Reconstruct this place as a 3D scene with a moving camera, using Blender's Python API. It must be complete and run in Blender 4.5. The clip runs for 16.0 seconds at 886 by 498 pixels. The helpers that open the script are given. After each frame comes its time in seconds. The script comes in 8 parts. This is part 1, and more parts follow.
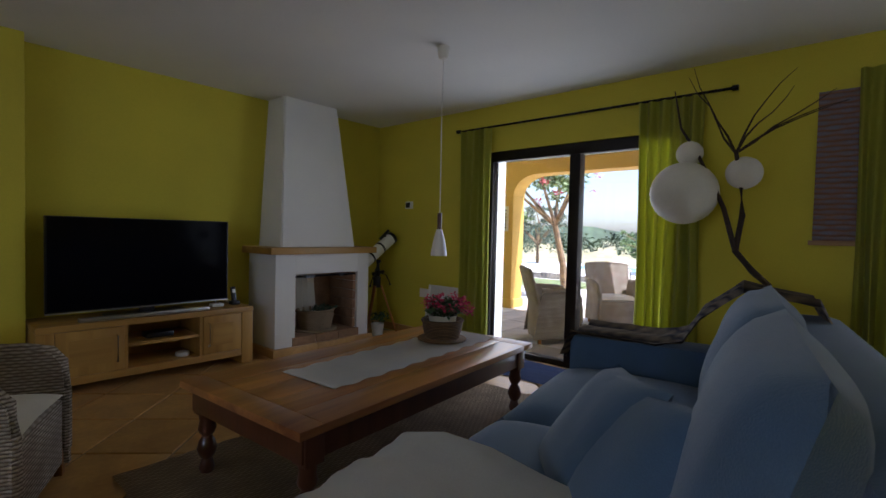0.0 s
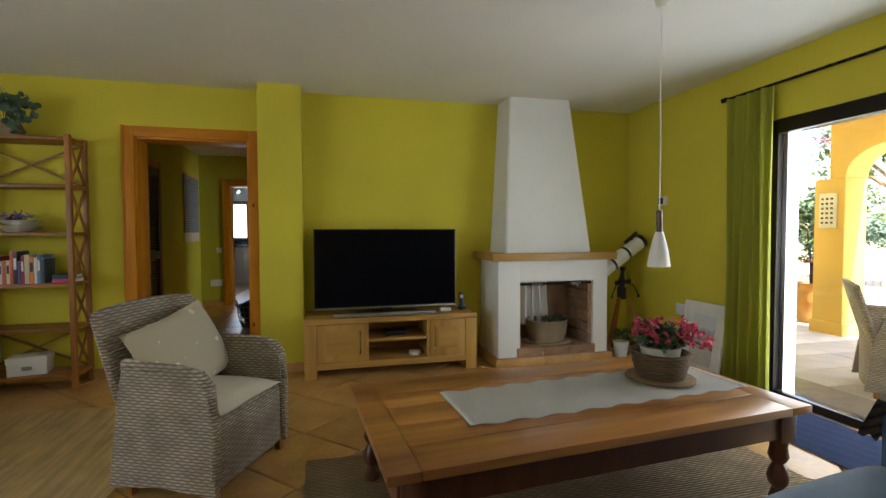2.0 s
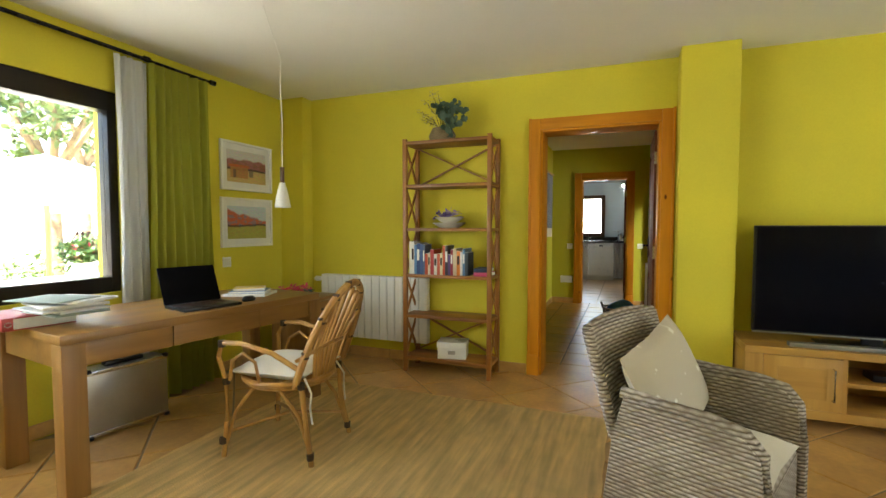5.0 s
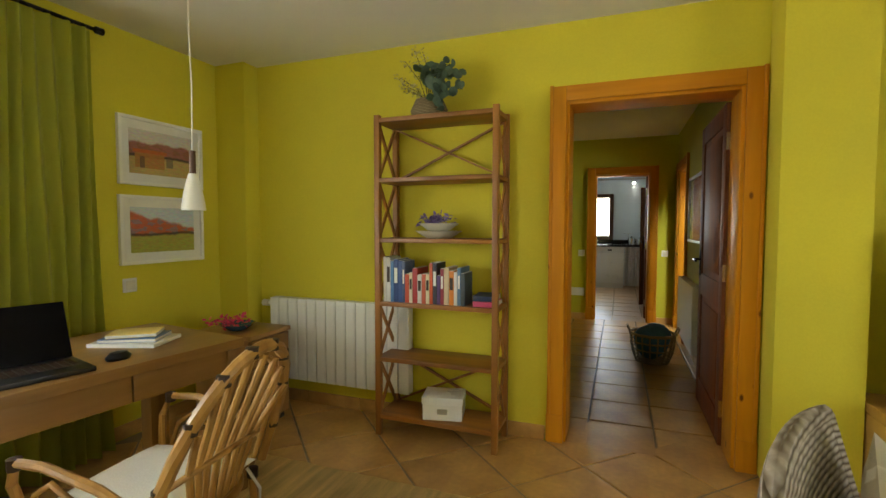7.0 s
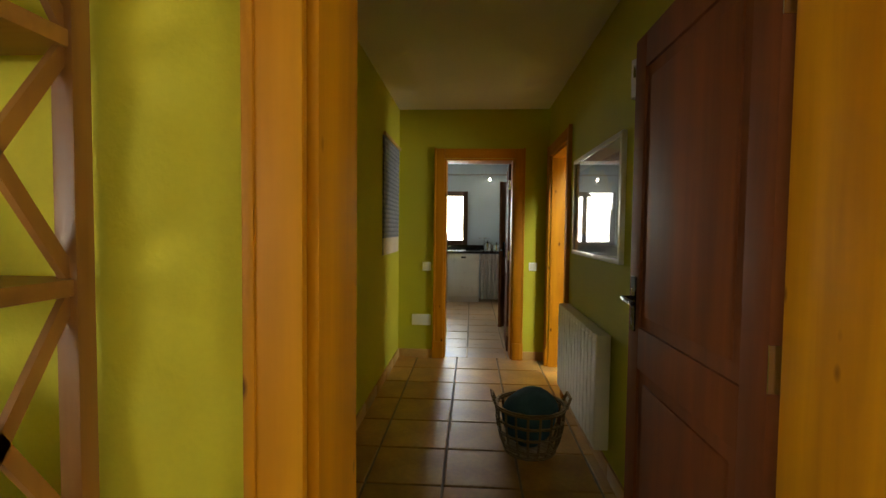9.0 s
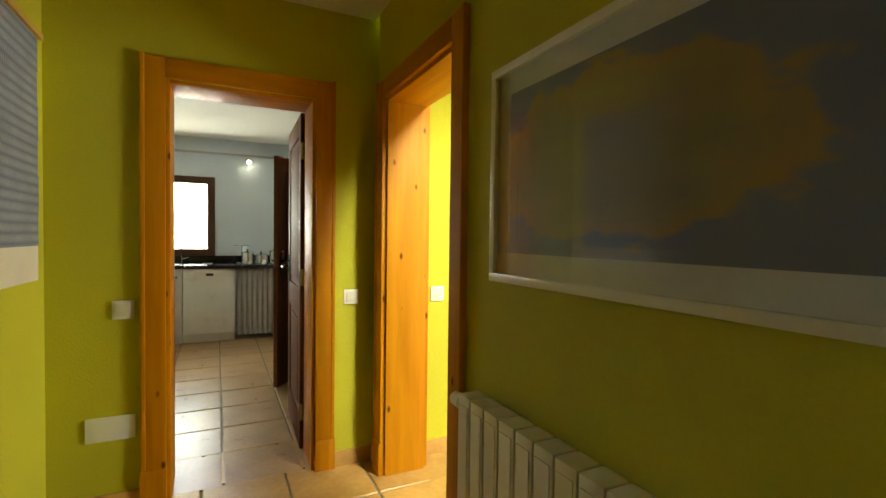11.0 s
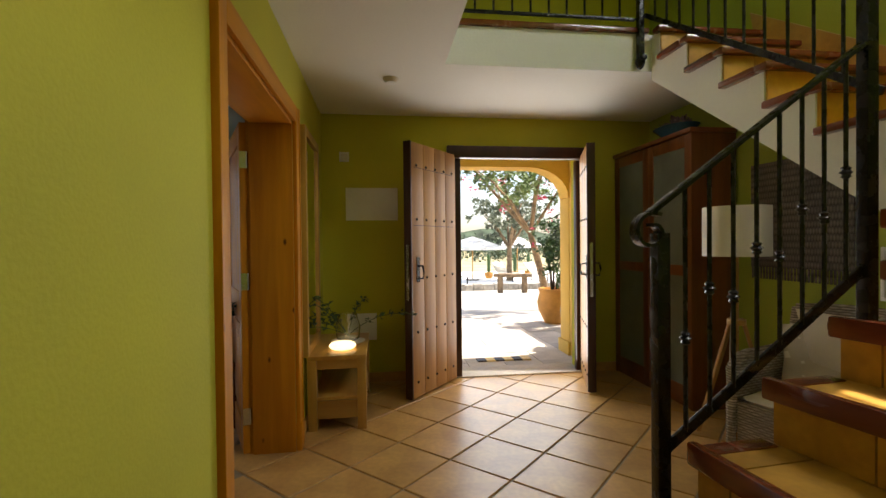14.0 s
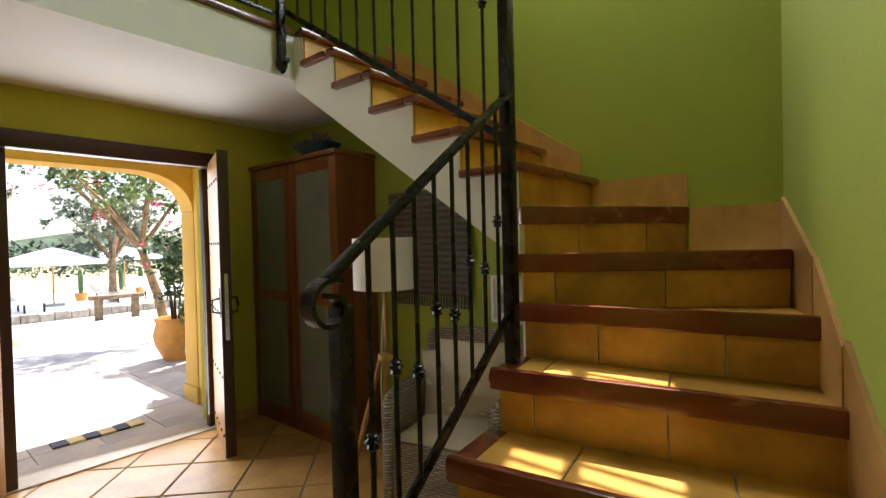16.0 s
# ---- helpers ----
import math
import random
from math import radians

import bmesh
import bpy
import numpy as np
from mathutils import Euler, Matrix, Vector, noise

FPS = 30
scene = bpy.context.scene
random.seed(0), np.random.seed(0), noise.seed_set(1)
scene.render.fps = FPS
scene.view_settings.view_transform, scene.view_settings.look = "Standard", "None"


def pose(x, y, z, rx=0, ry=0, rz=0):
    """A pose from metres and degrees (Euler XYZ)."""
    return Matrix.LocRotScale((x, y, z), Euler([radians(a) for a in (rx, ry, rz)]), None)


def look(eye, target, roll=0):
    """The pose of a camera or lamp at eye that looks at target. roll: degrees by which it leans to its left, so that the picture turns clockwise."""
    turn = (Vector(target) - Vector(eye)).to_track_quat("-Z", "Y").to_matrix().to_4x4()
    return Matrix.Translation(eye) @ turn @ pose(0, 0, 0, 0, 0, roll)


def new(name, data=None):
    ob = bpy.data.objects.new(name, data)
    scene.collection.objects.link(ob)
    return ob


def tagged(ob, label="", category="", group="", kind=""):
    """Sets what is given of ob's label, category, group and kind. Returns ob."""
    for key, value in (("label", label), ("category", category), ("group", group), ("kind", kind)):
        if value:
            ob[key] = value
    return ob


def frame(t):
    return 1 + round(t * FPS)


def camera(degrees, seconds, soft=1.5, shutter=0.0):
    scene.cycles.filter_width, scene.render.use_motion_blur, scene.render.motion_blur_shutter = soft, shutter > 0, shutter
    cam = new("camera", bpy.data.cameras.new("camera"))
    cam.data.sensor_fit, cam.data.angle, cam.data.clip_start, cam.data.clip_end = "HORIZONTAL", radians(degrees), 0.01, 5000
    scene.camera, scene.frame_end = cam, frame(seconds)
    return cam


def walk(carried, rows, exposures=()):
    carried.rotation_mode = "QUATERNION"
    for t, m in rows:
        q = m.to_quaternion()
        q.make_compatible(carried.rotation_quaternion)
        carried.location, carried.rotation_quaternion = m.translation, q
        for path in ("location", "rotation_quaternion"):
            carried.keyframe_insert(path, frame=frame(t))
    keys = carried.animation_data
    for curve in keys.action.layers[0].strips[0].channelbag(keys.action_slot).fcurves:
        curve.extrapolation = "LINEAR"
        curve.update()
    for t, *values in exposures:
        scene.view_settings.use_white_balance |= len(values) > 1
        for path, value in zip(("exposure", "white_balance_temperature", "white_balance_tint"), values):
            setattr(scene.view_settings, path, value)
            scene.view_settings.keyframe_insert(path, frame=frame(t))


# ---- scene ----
cam = camera(86.9, 16.0)
PATH = [
    (0, (1.201, 0.263, 1.188), (2.706, 1.578, 1.121), 1.4),
    (0.5, (1.514, 0.249, 1.231), (2.694, 1.862, 1.139), 1.4),
    (1, (1.77, 0.299, 1.208), (2.619, 2.108, 1.124), 0.4),
    (1.5, (1.879, 0.309, 1.192), (2.52, 2.203, 1.124), -0.1),
    (2, (1.948, 0.3, 1.22), (2.422, 2.241, 1.146), -0.2),
    (2.5, (1.937, 0.329, 1.226), (2.257, 2.301, 1.15), 0.1),
    (3, (1.878, 0.348, 1.229), (1.97, 2.345, 1.153), 0.4),
    (3.5, (1.733, 0.393, 1.242), (1.598, 2.386, 1.157), 0.7),
    (4, (1.44, 0.511, 1.24), (1.067, 2.474, 1.153), 0.7),
    (4.5, (1.206, 0.659, 1.231), (0.622, 2.57, 1.146), 0.3),
    (5, (1.037, 0.87, 1.235), (0.308, 2.73, 1.141), -0.0),
    (5.2, (0.99, 0.945, 1.239), (0.225, 2.79, 1.147), -0.1),
    (7.5, (0.639, 2.322, 1.308), (0.003, 4.215, 1.202), 0.2),
    (7.9, (0.629, 2.724, 1.298), (0.162, 4.666, 1.196), 0.1),
    (8.2, (0.616, 3.092, 1.311), (0.264, 5.059, 1.214), 0.0),
    (10.3, (0.662, 5.388, 1.276), (1.081, 7.342, 1.211), 1.3),
    (10.5, (0.656, 5.593, 1.27), (1.207, 7.514, 1.208), 1.0),
    (11, (0.57, 6.146, 1.275), (1.441, 7.946, 1.224), 0.7),
    (11.5, (0.563, 6.647, 1.261), (1.672, 8.311, 1.221), 0.7),
    (12, (0.585, 7.161, 1.248), (1.895, 8.672, 1.206), 0.4),
    (12.5, (0.529, 7.688, 1.256), (2.221, 8.753, 1.206), 0.5),
    (13, (0.789, 7.943, 1.243), (2.661, 8.647, 1.204), 0.1),
    (13.5, (1.031, 8.077, 1.253), (3.013, 8.341, 1.216), -0.5),
    (14, (1.246, 8.102, 1.244), (3.229, 7.84, 1.219), -0.6),
    (14.5, (1.44, 8.029, 1.258), (3.299, 7.293, 1.229), -0.7),
    (15, (1.606, 7.952, 1.293), (3.239, 6.797, 1.26), -0.5),
    (15.5, (1.747, 7.913, 1.376), (3.147, 6.486, 1.336), -0.7),
    (16, (1.797, 7.883, 1.413), (3.063, 6.335, 1.38), -1.4),
]

EXPOSURES = [(0.0, 1.2, 5500, 19), (1.0, 1.4, 5600, 17), (1.5, 1.85, 5800, 13), (2.0, 2.55, 6100, 9), (2.5, 3.1, 6400, 7), (3.0, 3.5, 6600, 4), (5.2, 3.5, 6650, 4), (7.3, 3.2, 7100, 3), (8.2, 3.1, 7200, 3), (10.3, 3.7, 8000, -1), (11.0, 3.9, 8300, -3), (11.5, 3.65, 8400, -1), (12.0, 3.35, 8300, 0), (12.5, 3.25, 8700, -1), (13.1, 2.75, 8000, 3), (13.5, 1.85, 7400, 9), (14.0, 1.2, 6900, 13), (14.5, 1.25, 6700, 14), (15.5, 1.36, 6400, 15), (16.0, 1.52, 6300, 15)]
walk(cam, [(t, look(eye, aim, lean)) for t, eye, aim, lean in PATH], EXPOSURES)

# ---- world, sun and the light of the openings ----
SUN_ELEV, SUN_AZ = radians(66), radians(162)
world = bpy.data.worlds.new("sky")
scene.world = world
world.use_nodes = True
wn = world.node_tree.nodes
sky = wn.new("ShaderNodeTexSky")
sky.sky_type = "NISHITA"
sky.sun_disc = False
sky.sun_elevation, sky.sun_rotation = SUN_ELEV, SUN_AZ
sky.dust_density = 2.0
world.node_tree.links.new(sky.outputs[0], wn["Background"].inputs[0])
wn["Background"].inputs[1].default_value = 0.15
sun = new("sun", bpy.data.lights.new("sun", "SUN"))
sun.data.energy, sun.data.angle, sun.data.color = 5.0, radians(0.6), (1.0, 0.95, 0.86)
sun_way = Vector((math.sin(SUN_AZ) * math.cos(SUN_ELEV), math.cos(SUN_AZ) * math.cos(SUN_ELEV), math.sin(SUN_ELEV)))
sun.matrix_world = look(sun_way * 40, (0, 0, 0))


def window_light(name, eye, target, width, height, watts, colour=(0.92, 0.97, 1.0)):
    """The sky's light in one opening."""
    lamp = new(name, bpy.data.lights.new(name, "AREA"))
    lamp.data.shape, lamp.data.size, lamp.data.size_y = "RECTANGLE", width, height
    lamp.data.energy, lamp.data.color = watts, colour
    lamp.matrix_world = look(eye, target)
    return lamp


window_light("sky_main_slider", (5.095, 2.15, 1.0), (2.0, 2.4, 1.0), 1.7, 1.9, 6)
window_light("sky_second_slider", (5.20, -0.5, 1.0), (3.0, 2.6, 1.1), 1.1, 1.9, 3)
window_light("sky_front_door", (5.62, 6.8, 1.05), (2.0, 7.4, 1.0), 1.15, 1.9, 10.5)
window_light("sky_west_window", (-2.27, 0.85, 1.45), (3, 1.2, 1.0), 2.8, 1.2, 5.5)
window_light("sky_stair_window", (2.70, 5.32, 3.55), (2.3, 7.0, 1.0), 0.60, 1.5, 30)
window_light("sky_kitchen_window", (0.0, 12.92, 1.5), (0.6, 9, 0.6), 1.0, 1.0, 3.2)
window_light("sky_blue_room", (5.74, 10.6, 1.1), (1.9, 10.4, 0.8), 1.3, 1.9, 2.5)


# ---- materials ----
def material(name, colour, rough=0.6, metal=0.0, vary=0.08, scale=6.0, grain=60.0, bump=0.15, spread=0.0, stretch=(1, 1, 1), sheen=0.0, coat=0.0, mottle=None):
    """A painted, woven, stone or wooden surface: two scales of tone, a roughness map and fine relief."""
    mat = bpy.data.materials.new(name)
    mat.use_nodes = True
    nt = mat.node_tree
    nodes, link = nt.nodes, nt.links.new
    shader = nodes["Principled BSDF"]
    shader.inputs["Metallic"].default_value = metal
    shader.inputs["Sheen Weight"].default_value = sheen
    shader.inputs["Coat Weight"].default_value = coat
    where = nodes.new("ShaderNodeTexCoord")
    mapping = nodes.new("ShaderNodeMapping")
    mapping.inputs["Scale"].default_value = stretch
    link(where.outputs["Object"], mapping.inputs["Vector"])
    big, fine = nodes.new("ShaderNodeTexNoise"), nodes.new("ShaderNodeTexNoise")
    for node, size, detail in ((big, scale, 4), (fine, grain, 3)):
        node.inputs["Scale"].default_value, node.inputs["Detail"].default_value = size, detail
        link(mapping.outputs[0], node.inputs["Vector"])
    ramp = nodes.new("ShaderNodeValToRGB")
    ramp.color_ramp.elements[0].position, ramp.color_ramp.elements[1].position = 0.3, 0.7
    low = mottle if mottle else tuple(c * (1 - 2.2 * vary) for c in colour)
    ramp.color_ramp.elements[0].color = (*low, 1)
    ramp.color_ramp.elements[1].color = (*(min(1, c * (1 + vary)) for c in colour), 1)
    link(big.outputs[0], ramp.inputs[0])
    mix = nodes.new("ShaderNodeMix")
    mix.data_type, mix.blend_type = "RGBA", "MULTIPLY"
    mix.inputs[0].default_value = min(1, vary * 4)
    tone = nodes.new("ShaderNodeMapRange")
    tone.inputs["From Min"].default_value, tone.inputs["From Max"].default_value = 0.25, 0.75
    tone.inputs["To Min"].default_value, tone.inputs["To Max"].default_value = 0.75, 1.1
    link(fine.outputs[0], tone.inputs[0])
    link(ramp.outputs[0], mix.inputs[6])
    link(tone.outputs[0], mix.inputs[7])
    last = mix.outputs[2]
    if spread:
        info, hsv = nodes.new("ShaderNodeObjectInfo"), nodes.new("ShaderNodeHueSaturation")
        rng = nodes.new("ShaderNodeMapRange")
        rng.inputs["To Min"].default_value, rng.inputs["To Max"].default_value = 1 - spread, 1 + spread
        link(info.outputs["Random"], rng.inputs[0])
        link(rng.outputs[0], hsv.inputs["Value"])
        link(last, hsv.inputs["Color"])
        last = hsv.outputs[0]
    link(last, shader.inputs["Base Color"])
    rr = nodes.new("ShaderNodeMapRange")
    rr.inputs["To Min"].default_value, rr.inputs["To Max"].default_value = max(0.03, rough - 0.1), min(1, rough + 0.1)
    link(big.outputs[0], rr.inputs[0])
    link(rr.outputs[0], shader.inputs["Roughness"])
    if bump:
        bm_node = nodes.new("ShaderNodeBump")
        bm_node.inputs["Strength"].default_value, bm_node.inputs["Distance"].default_value = bump, 0.01
        link(fine.outputs[0], bm_node.inputs["Height"])
        link(bm_node.outputs[0], shader.inputs["Normal"])
    return mat


def wood(name, light, dark, rough=0.4, rings=14.0, along="x", spread=0.0, knots=False, coat=0.0):
    """Planed timber: long grain, darker bands, optional knots."""
    mat = material(name, light, rough, vary=0.1, scale=3.0, grain=40.0, bump=0.05, spread=spread, coat=coat)
    nt = mat.node_tree
    nodes, link = nt.nodes, nt.links.new
    squeeze = {"x": (0.08, 1, 1), "y": (1, 0.08, 1), "z": (1, 1, 0.08)}[along]
    for node in list(nodes):
        if node.bl_idname == "ShaderNodeMapping":
            node.inputs["Scale"].default_value = squeeze
            mapping = node
        if node.bl_idname == "ShaderNodeValToRGB":
            ramp = node
        if node.bl_idname == "ShaderNodeTexNoise" and node.inputs["Scale"].default_value == 3.0:
            node.inputs["Scale"].default_value = rings
            node.inputs["Distortion"].default_value = 0.6
    ramp.color_ramp.elements[0].color = (*dark, 1)
    ramp.color_ramp.elements[1].color = (*light, 1)
    if knots:
        shader = nodes["Principled BSDF"]
        where = nodes.new("ShaderNodeTexCoord")
        m2 = nodes.new("ShaderNodeMapping")
        m2.inputs["Scale"].default_value = {"x": (0.5, 1, 1), "y": (1, 0.5, 1), "z": (1, 1, 0.5)}[along]
        link(where.outputs["Object"], m2.inputs[0])
        vor = nodes.new("ShaderNodeTexVoronoi")
        vor.inputs["Scale"].default_value = 9.0
        link(m2.outputs[0], vor.inputs["Vector"])
        r2 = nodes.new("ShaderNodeMapRange")
        r2.inputs["From Min"].default_value, r2.inputs["From Max"].default_value = 0.05, 0.11
        link(vor.outputs["Distance"], r2.inputs[0])
        mix = nodes.new("ShaderNodeMix")
        mix.data_type = "RGBA"
        mix.inputs[6].default_value = (dark[0] * 0.25, dark[1] * 0.2, dark[2] * 0.2, 1)
        old = shader.inputs["Base Color"].links[0].from_socket
        link(r2.outputs[0], mix.inputs[0])
        link(old, mix.inputs[7])
        link(mix.outputs[2], shader.inputs["Base Color"])
    return mat


def glass(name, tint=(1, 1, 1), rough=0.0):
    mat = bpy.data.materials.new(name)
    mat.use_nodes = True
    shader = mat.node_tree.nodes["Principled BSDF"]
    shader.inputs["Base Color"].default_value = (*tint, 1)
    shader.inputs["Roughness"].default_value, shader.inputs["Transmission Weight"].default_value = rough, 1.0
    shader.inputs["IOR"].default_value = 1.45
    return mat


def glow(name, colour, strength):
    mat = bpy.data.materials.new(name)
    mat.use_nodes = True
    shader = mat.node_tree.nodes["Principled BSDF"]
    shader.inputs["Base Color"].default_value = (*colour, 1)
    shader.inputs["Emission Color"].default_value = (*colour, 1)
    shader.inputs["Emission Strength"].default_value = strength
    return mat


M = {}
M["yellow"] = material("yellow_limewash", (0.65, 0.56, 0.042), 0.85, vary=0.04, scale=1.3, grain=90, bump=0.12)
M["green"] = material("green_limewash", (0.52, 0.49, 0.038), 0.85, vary=0.05, scale=1.3, grain=90, bump=0.12)
M["stairgreen"] = material("green_stair_limewash", (0.36, 0.43, 0.06), 0.85, vary=0.05, scale=1.3, grain=90, bump=0.12)
M["bluewall"] = material("pale_blue_paint", (0.62, 0.70, 0.76), 0.8, vary=0.02, scale=1.5, grain=90, bump=0.1)
M["white"] = material("white_plaster", (0.80, 0.79, 0.75), 0.85, vary=0.025, scale=1.2, grain=70, bump=0.15)
M["ceil"] = material("ceiling_plaster", (0.78, 0.76, 0.70), 0.9, vary=0.02, scale=1.0, grain=60, bump=0.12)
M["ochre"] = material("ochre_render", (0.72, 0.46, 0.10), 0.85, vary=0.06, scale=1.5, grain=50, bump=0.3)
M["tile"] = material("terracotta_tile", (0.56, 0.325, 0.105), 0.34, vary=0.12, scale=4, grain=30, bump=0.05, spread=0.10, mottle=(0.42, 0.225, 0.07))
M["ktile"] = material("pale_terracotta_tile", (0.52, 0.33, 0.17), 0.3, vary=0.1, scale=4, grain=30, bump=0.05, spread=0.08)
M["grout"] = material("grey_grout", (0.33, 0.27, 0.19), 0.9, vary=0.1, scale=12, grain=120, bump=0.3)
M["orange"] = wood("varnished_pine", (0.64, 0.265, 0.014), (0.47, 0.17, 0.009), 0.5, 10, "z", knots=True)
M["orange_h"] = wood("varnished_pine_rail", (0.64, 0.265, 0.014), (0.47, 0.17, 0.009), 0.5, 10, "y")
M["orange_x"] = wood("varnished_pine_head", (0.64, 0.265, 0.014), (0.47, 0.17, 0.009), 0.5, 10, "x")
for key in ("orange", "orange_h", "orange_x"):
    M[key].node_tree.nodes["Principled BSDF"].inputs["Specular IOR Level"].default_value = 0.22
M["reddoor"] = wood("stained_pine_door", (0.20, 0.055, 0.014), (0.11, 0.028, 0.008), 0.65, 10, "z")
M["reddoor"].node_tree.nodes["Principled BSDF"].inputs["Specular IOR Level"].default_value = 0.25
M["darkframe"] = material("dark_bronze_aluminium", (0.018, 0.013, 0.010), 0.4, 0.4, vary=0.05, bump=0.0)
M["glass"] = glass("window_glass")
M["iron"] = material("black_wrought_iron", (0.022, 0.022, 0.025), 0.27, 0.6, vary=0.1, scale=20, grain=80, bump=0.1)
M["chrome"] = material("brushed_steel", (0.6, 0.6, 0.58), 0.25, 1.0, vary=0.03, bump=0.02)
M["terrace"] = material("terrace_stone", (0.60, 0.52, 0.43), 0.85, vary=0.12, scale=2, grain=30, bump=0.3, spread=0.1)


# ---- building helpers ----
def box(bm, x0, x1, y0, y1, z0, z1, bevel=0.0, turn=None):
    """A block in bm, its edges rounded by bevel; turn: a matrix laid on it."""
    made = bmesh.ops.create_cube(bm, size=1)
    vs = made["verts"]
    bmesh.ops.scale(bm, vec=(x1 - x0, y1 - y0, z1 - z0), verts=vs)
    bmesh.ops.translate(bm, vec=((x0 + x1) / 2, (y0 + y1) / 2, (z0 + z1) / 2), verts=vs)
    if bevel:
        edges = list({e for v in vs for e in v.link_edges})
        res = bmesh.ops.bevel(bm, geom=edges, offset=bevel, segments=2, affect="EDGES", profile=0.6)
        vs = list({v for f in res["faces"] for v in f.verts} | {v for v in vs if v.is_valid})
    if turn is not None:
        bmesh.ops.transform(bm, matrix=turn, verts=vs)
    return vs


def tube(bm, points, radius, sides=8, closed=False, flat=1.0):
    """A round bar along points; radius may be one number or one for each point."""
    pts = [Vector(p) for p in points]
    n = len(pts)
    radii = radius if isinstance(radius, (list, tuple)) else [radius] * n
    rings = []
    for i, p in enumerate(pts):
        a = pts[i - 1] if i or closed else pts[i]
        b = pts[(i + 1) % n] if i < n - 1 or closed else pts[i]
        way = (b - a).normalized()
        side = way.cross(Vector((0, 0, 1)))
        if side.length < 0.05:
            side = Vector((1, 0, 0)) - way * way.x
        side.normalize()
        up = side.cross(way).normalized()
        ring = []
        for k in range(sides):
            ang = 2 * math.pi * k / sides
            ring.append(bm.verts.new(p + radii[i] * (side * math.cos(ang) + up * math.sin(ang) * flat)))
        rings.append(ring)
    last = n if closed else n - 1
    for i in range(last):
        a, b = rings[i], rings[(i + 1) % n]
        for k in range(sides):
            bm.faces.new((a[k], a[(k + 1) % sides], b[(k + 1) % sides], b[k]))
    if not closed:
        bm.faces.new(list(reversed(rings[0])))
        bm.faces.new(rings[-1])


def lathe(bm, profile, x=0.0, y=0.0, z=0.0, sides=20, squash=1.0):
    """A turned body: profile of (radius, height) from the bottom up."""
    rings = []
    for r, h in profile:
        rings.append([bm.verts.new((x + r * math.cos(2 * math.pi * k / sides), y + squash * r * math.sin(2 * math.pi * k / sides), z + h)) for k in range(sides)])
    for a, b in zip(rings, rings[1:]):
        for k in range(sides):
            bm.faces.new((a[k], a[(k + 1) % sides], b[(k + 1) % sides], b[k]))
    if profile[0][0] > 1e-4:
        bm.faces.new(list(reversed(rings[0])))
    if profile[-1][0] > 1e-4:
        bm.faces.new(rings[-1])


def bar(bm, a, b, wide, deep, bevel=0.0):
    """A straight rectangular batten from a to b."""
    a, b = Vector(a), Vector(b)
    way = b - a
    turn = Matrix.Translation((a + b) / 2) @ way.to_track_quat("Z", "Y").to_matrix().to_4x4()
    h = way.length / 2
    return box(bm, -wide / 2, wide / 2, -deep / 2, deep / 2, -h, h, bevel, turn)


def mesh_of(name, bm, mat, smooth=True):
    me = bpy.data.meshes.new(name)
    bmesh.ops.recalc_face_normals(bm, faces=bm.faces)
    bm.to_mesh(me)
    bm.free()
    me.materials.append(mat)
    if smooth:
        me.shade_smooth()
        me.set_sharp_from_angle(angle=radians(40))
    return me


def solid(name, bm, mat, label="", category="", kind="", group="", smooth=True):
    """One top-level mesh object."""
    return tagged(new(name, mesh_of(name, bm, mat, smooth)), label, category, group, kind)


def thing(name, at=(0, 0, 0), turn=0.0, label="", category="", group="", kind=""):
    """An Empty at a thing's base that its parts hang under."""
    ob = new(name)
    ob.empty_display_size = 0.1
    ob.matrix_basis = pose(*at, 0, 0, turn)
    return tagged(ob, label, category, group, kind)


def part(name, bm, mat, parent, label="", smooth=True):
    ob = new(name, mesh_of(name, bm, mat, smooth))
    ob.parent = parent
    return tagged(ob, label)


def blk(*a, bevel=0.0, turn=None):
    bm = bmesh.new()
    box(bm, *a, bevel=bevel, turn=turn)
    return bm


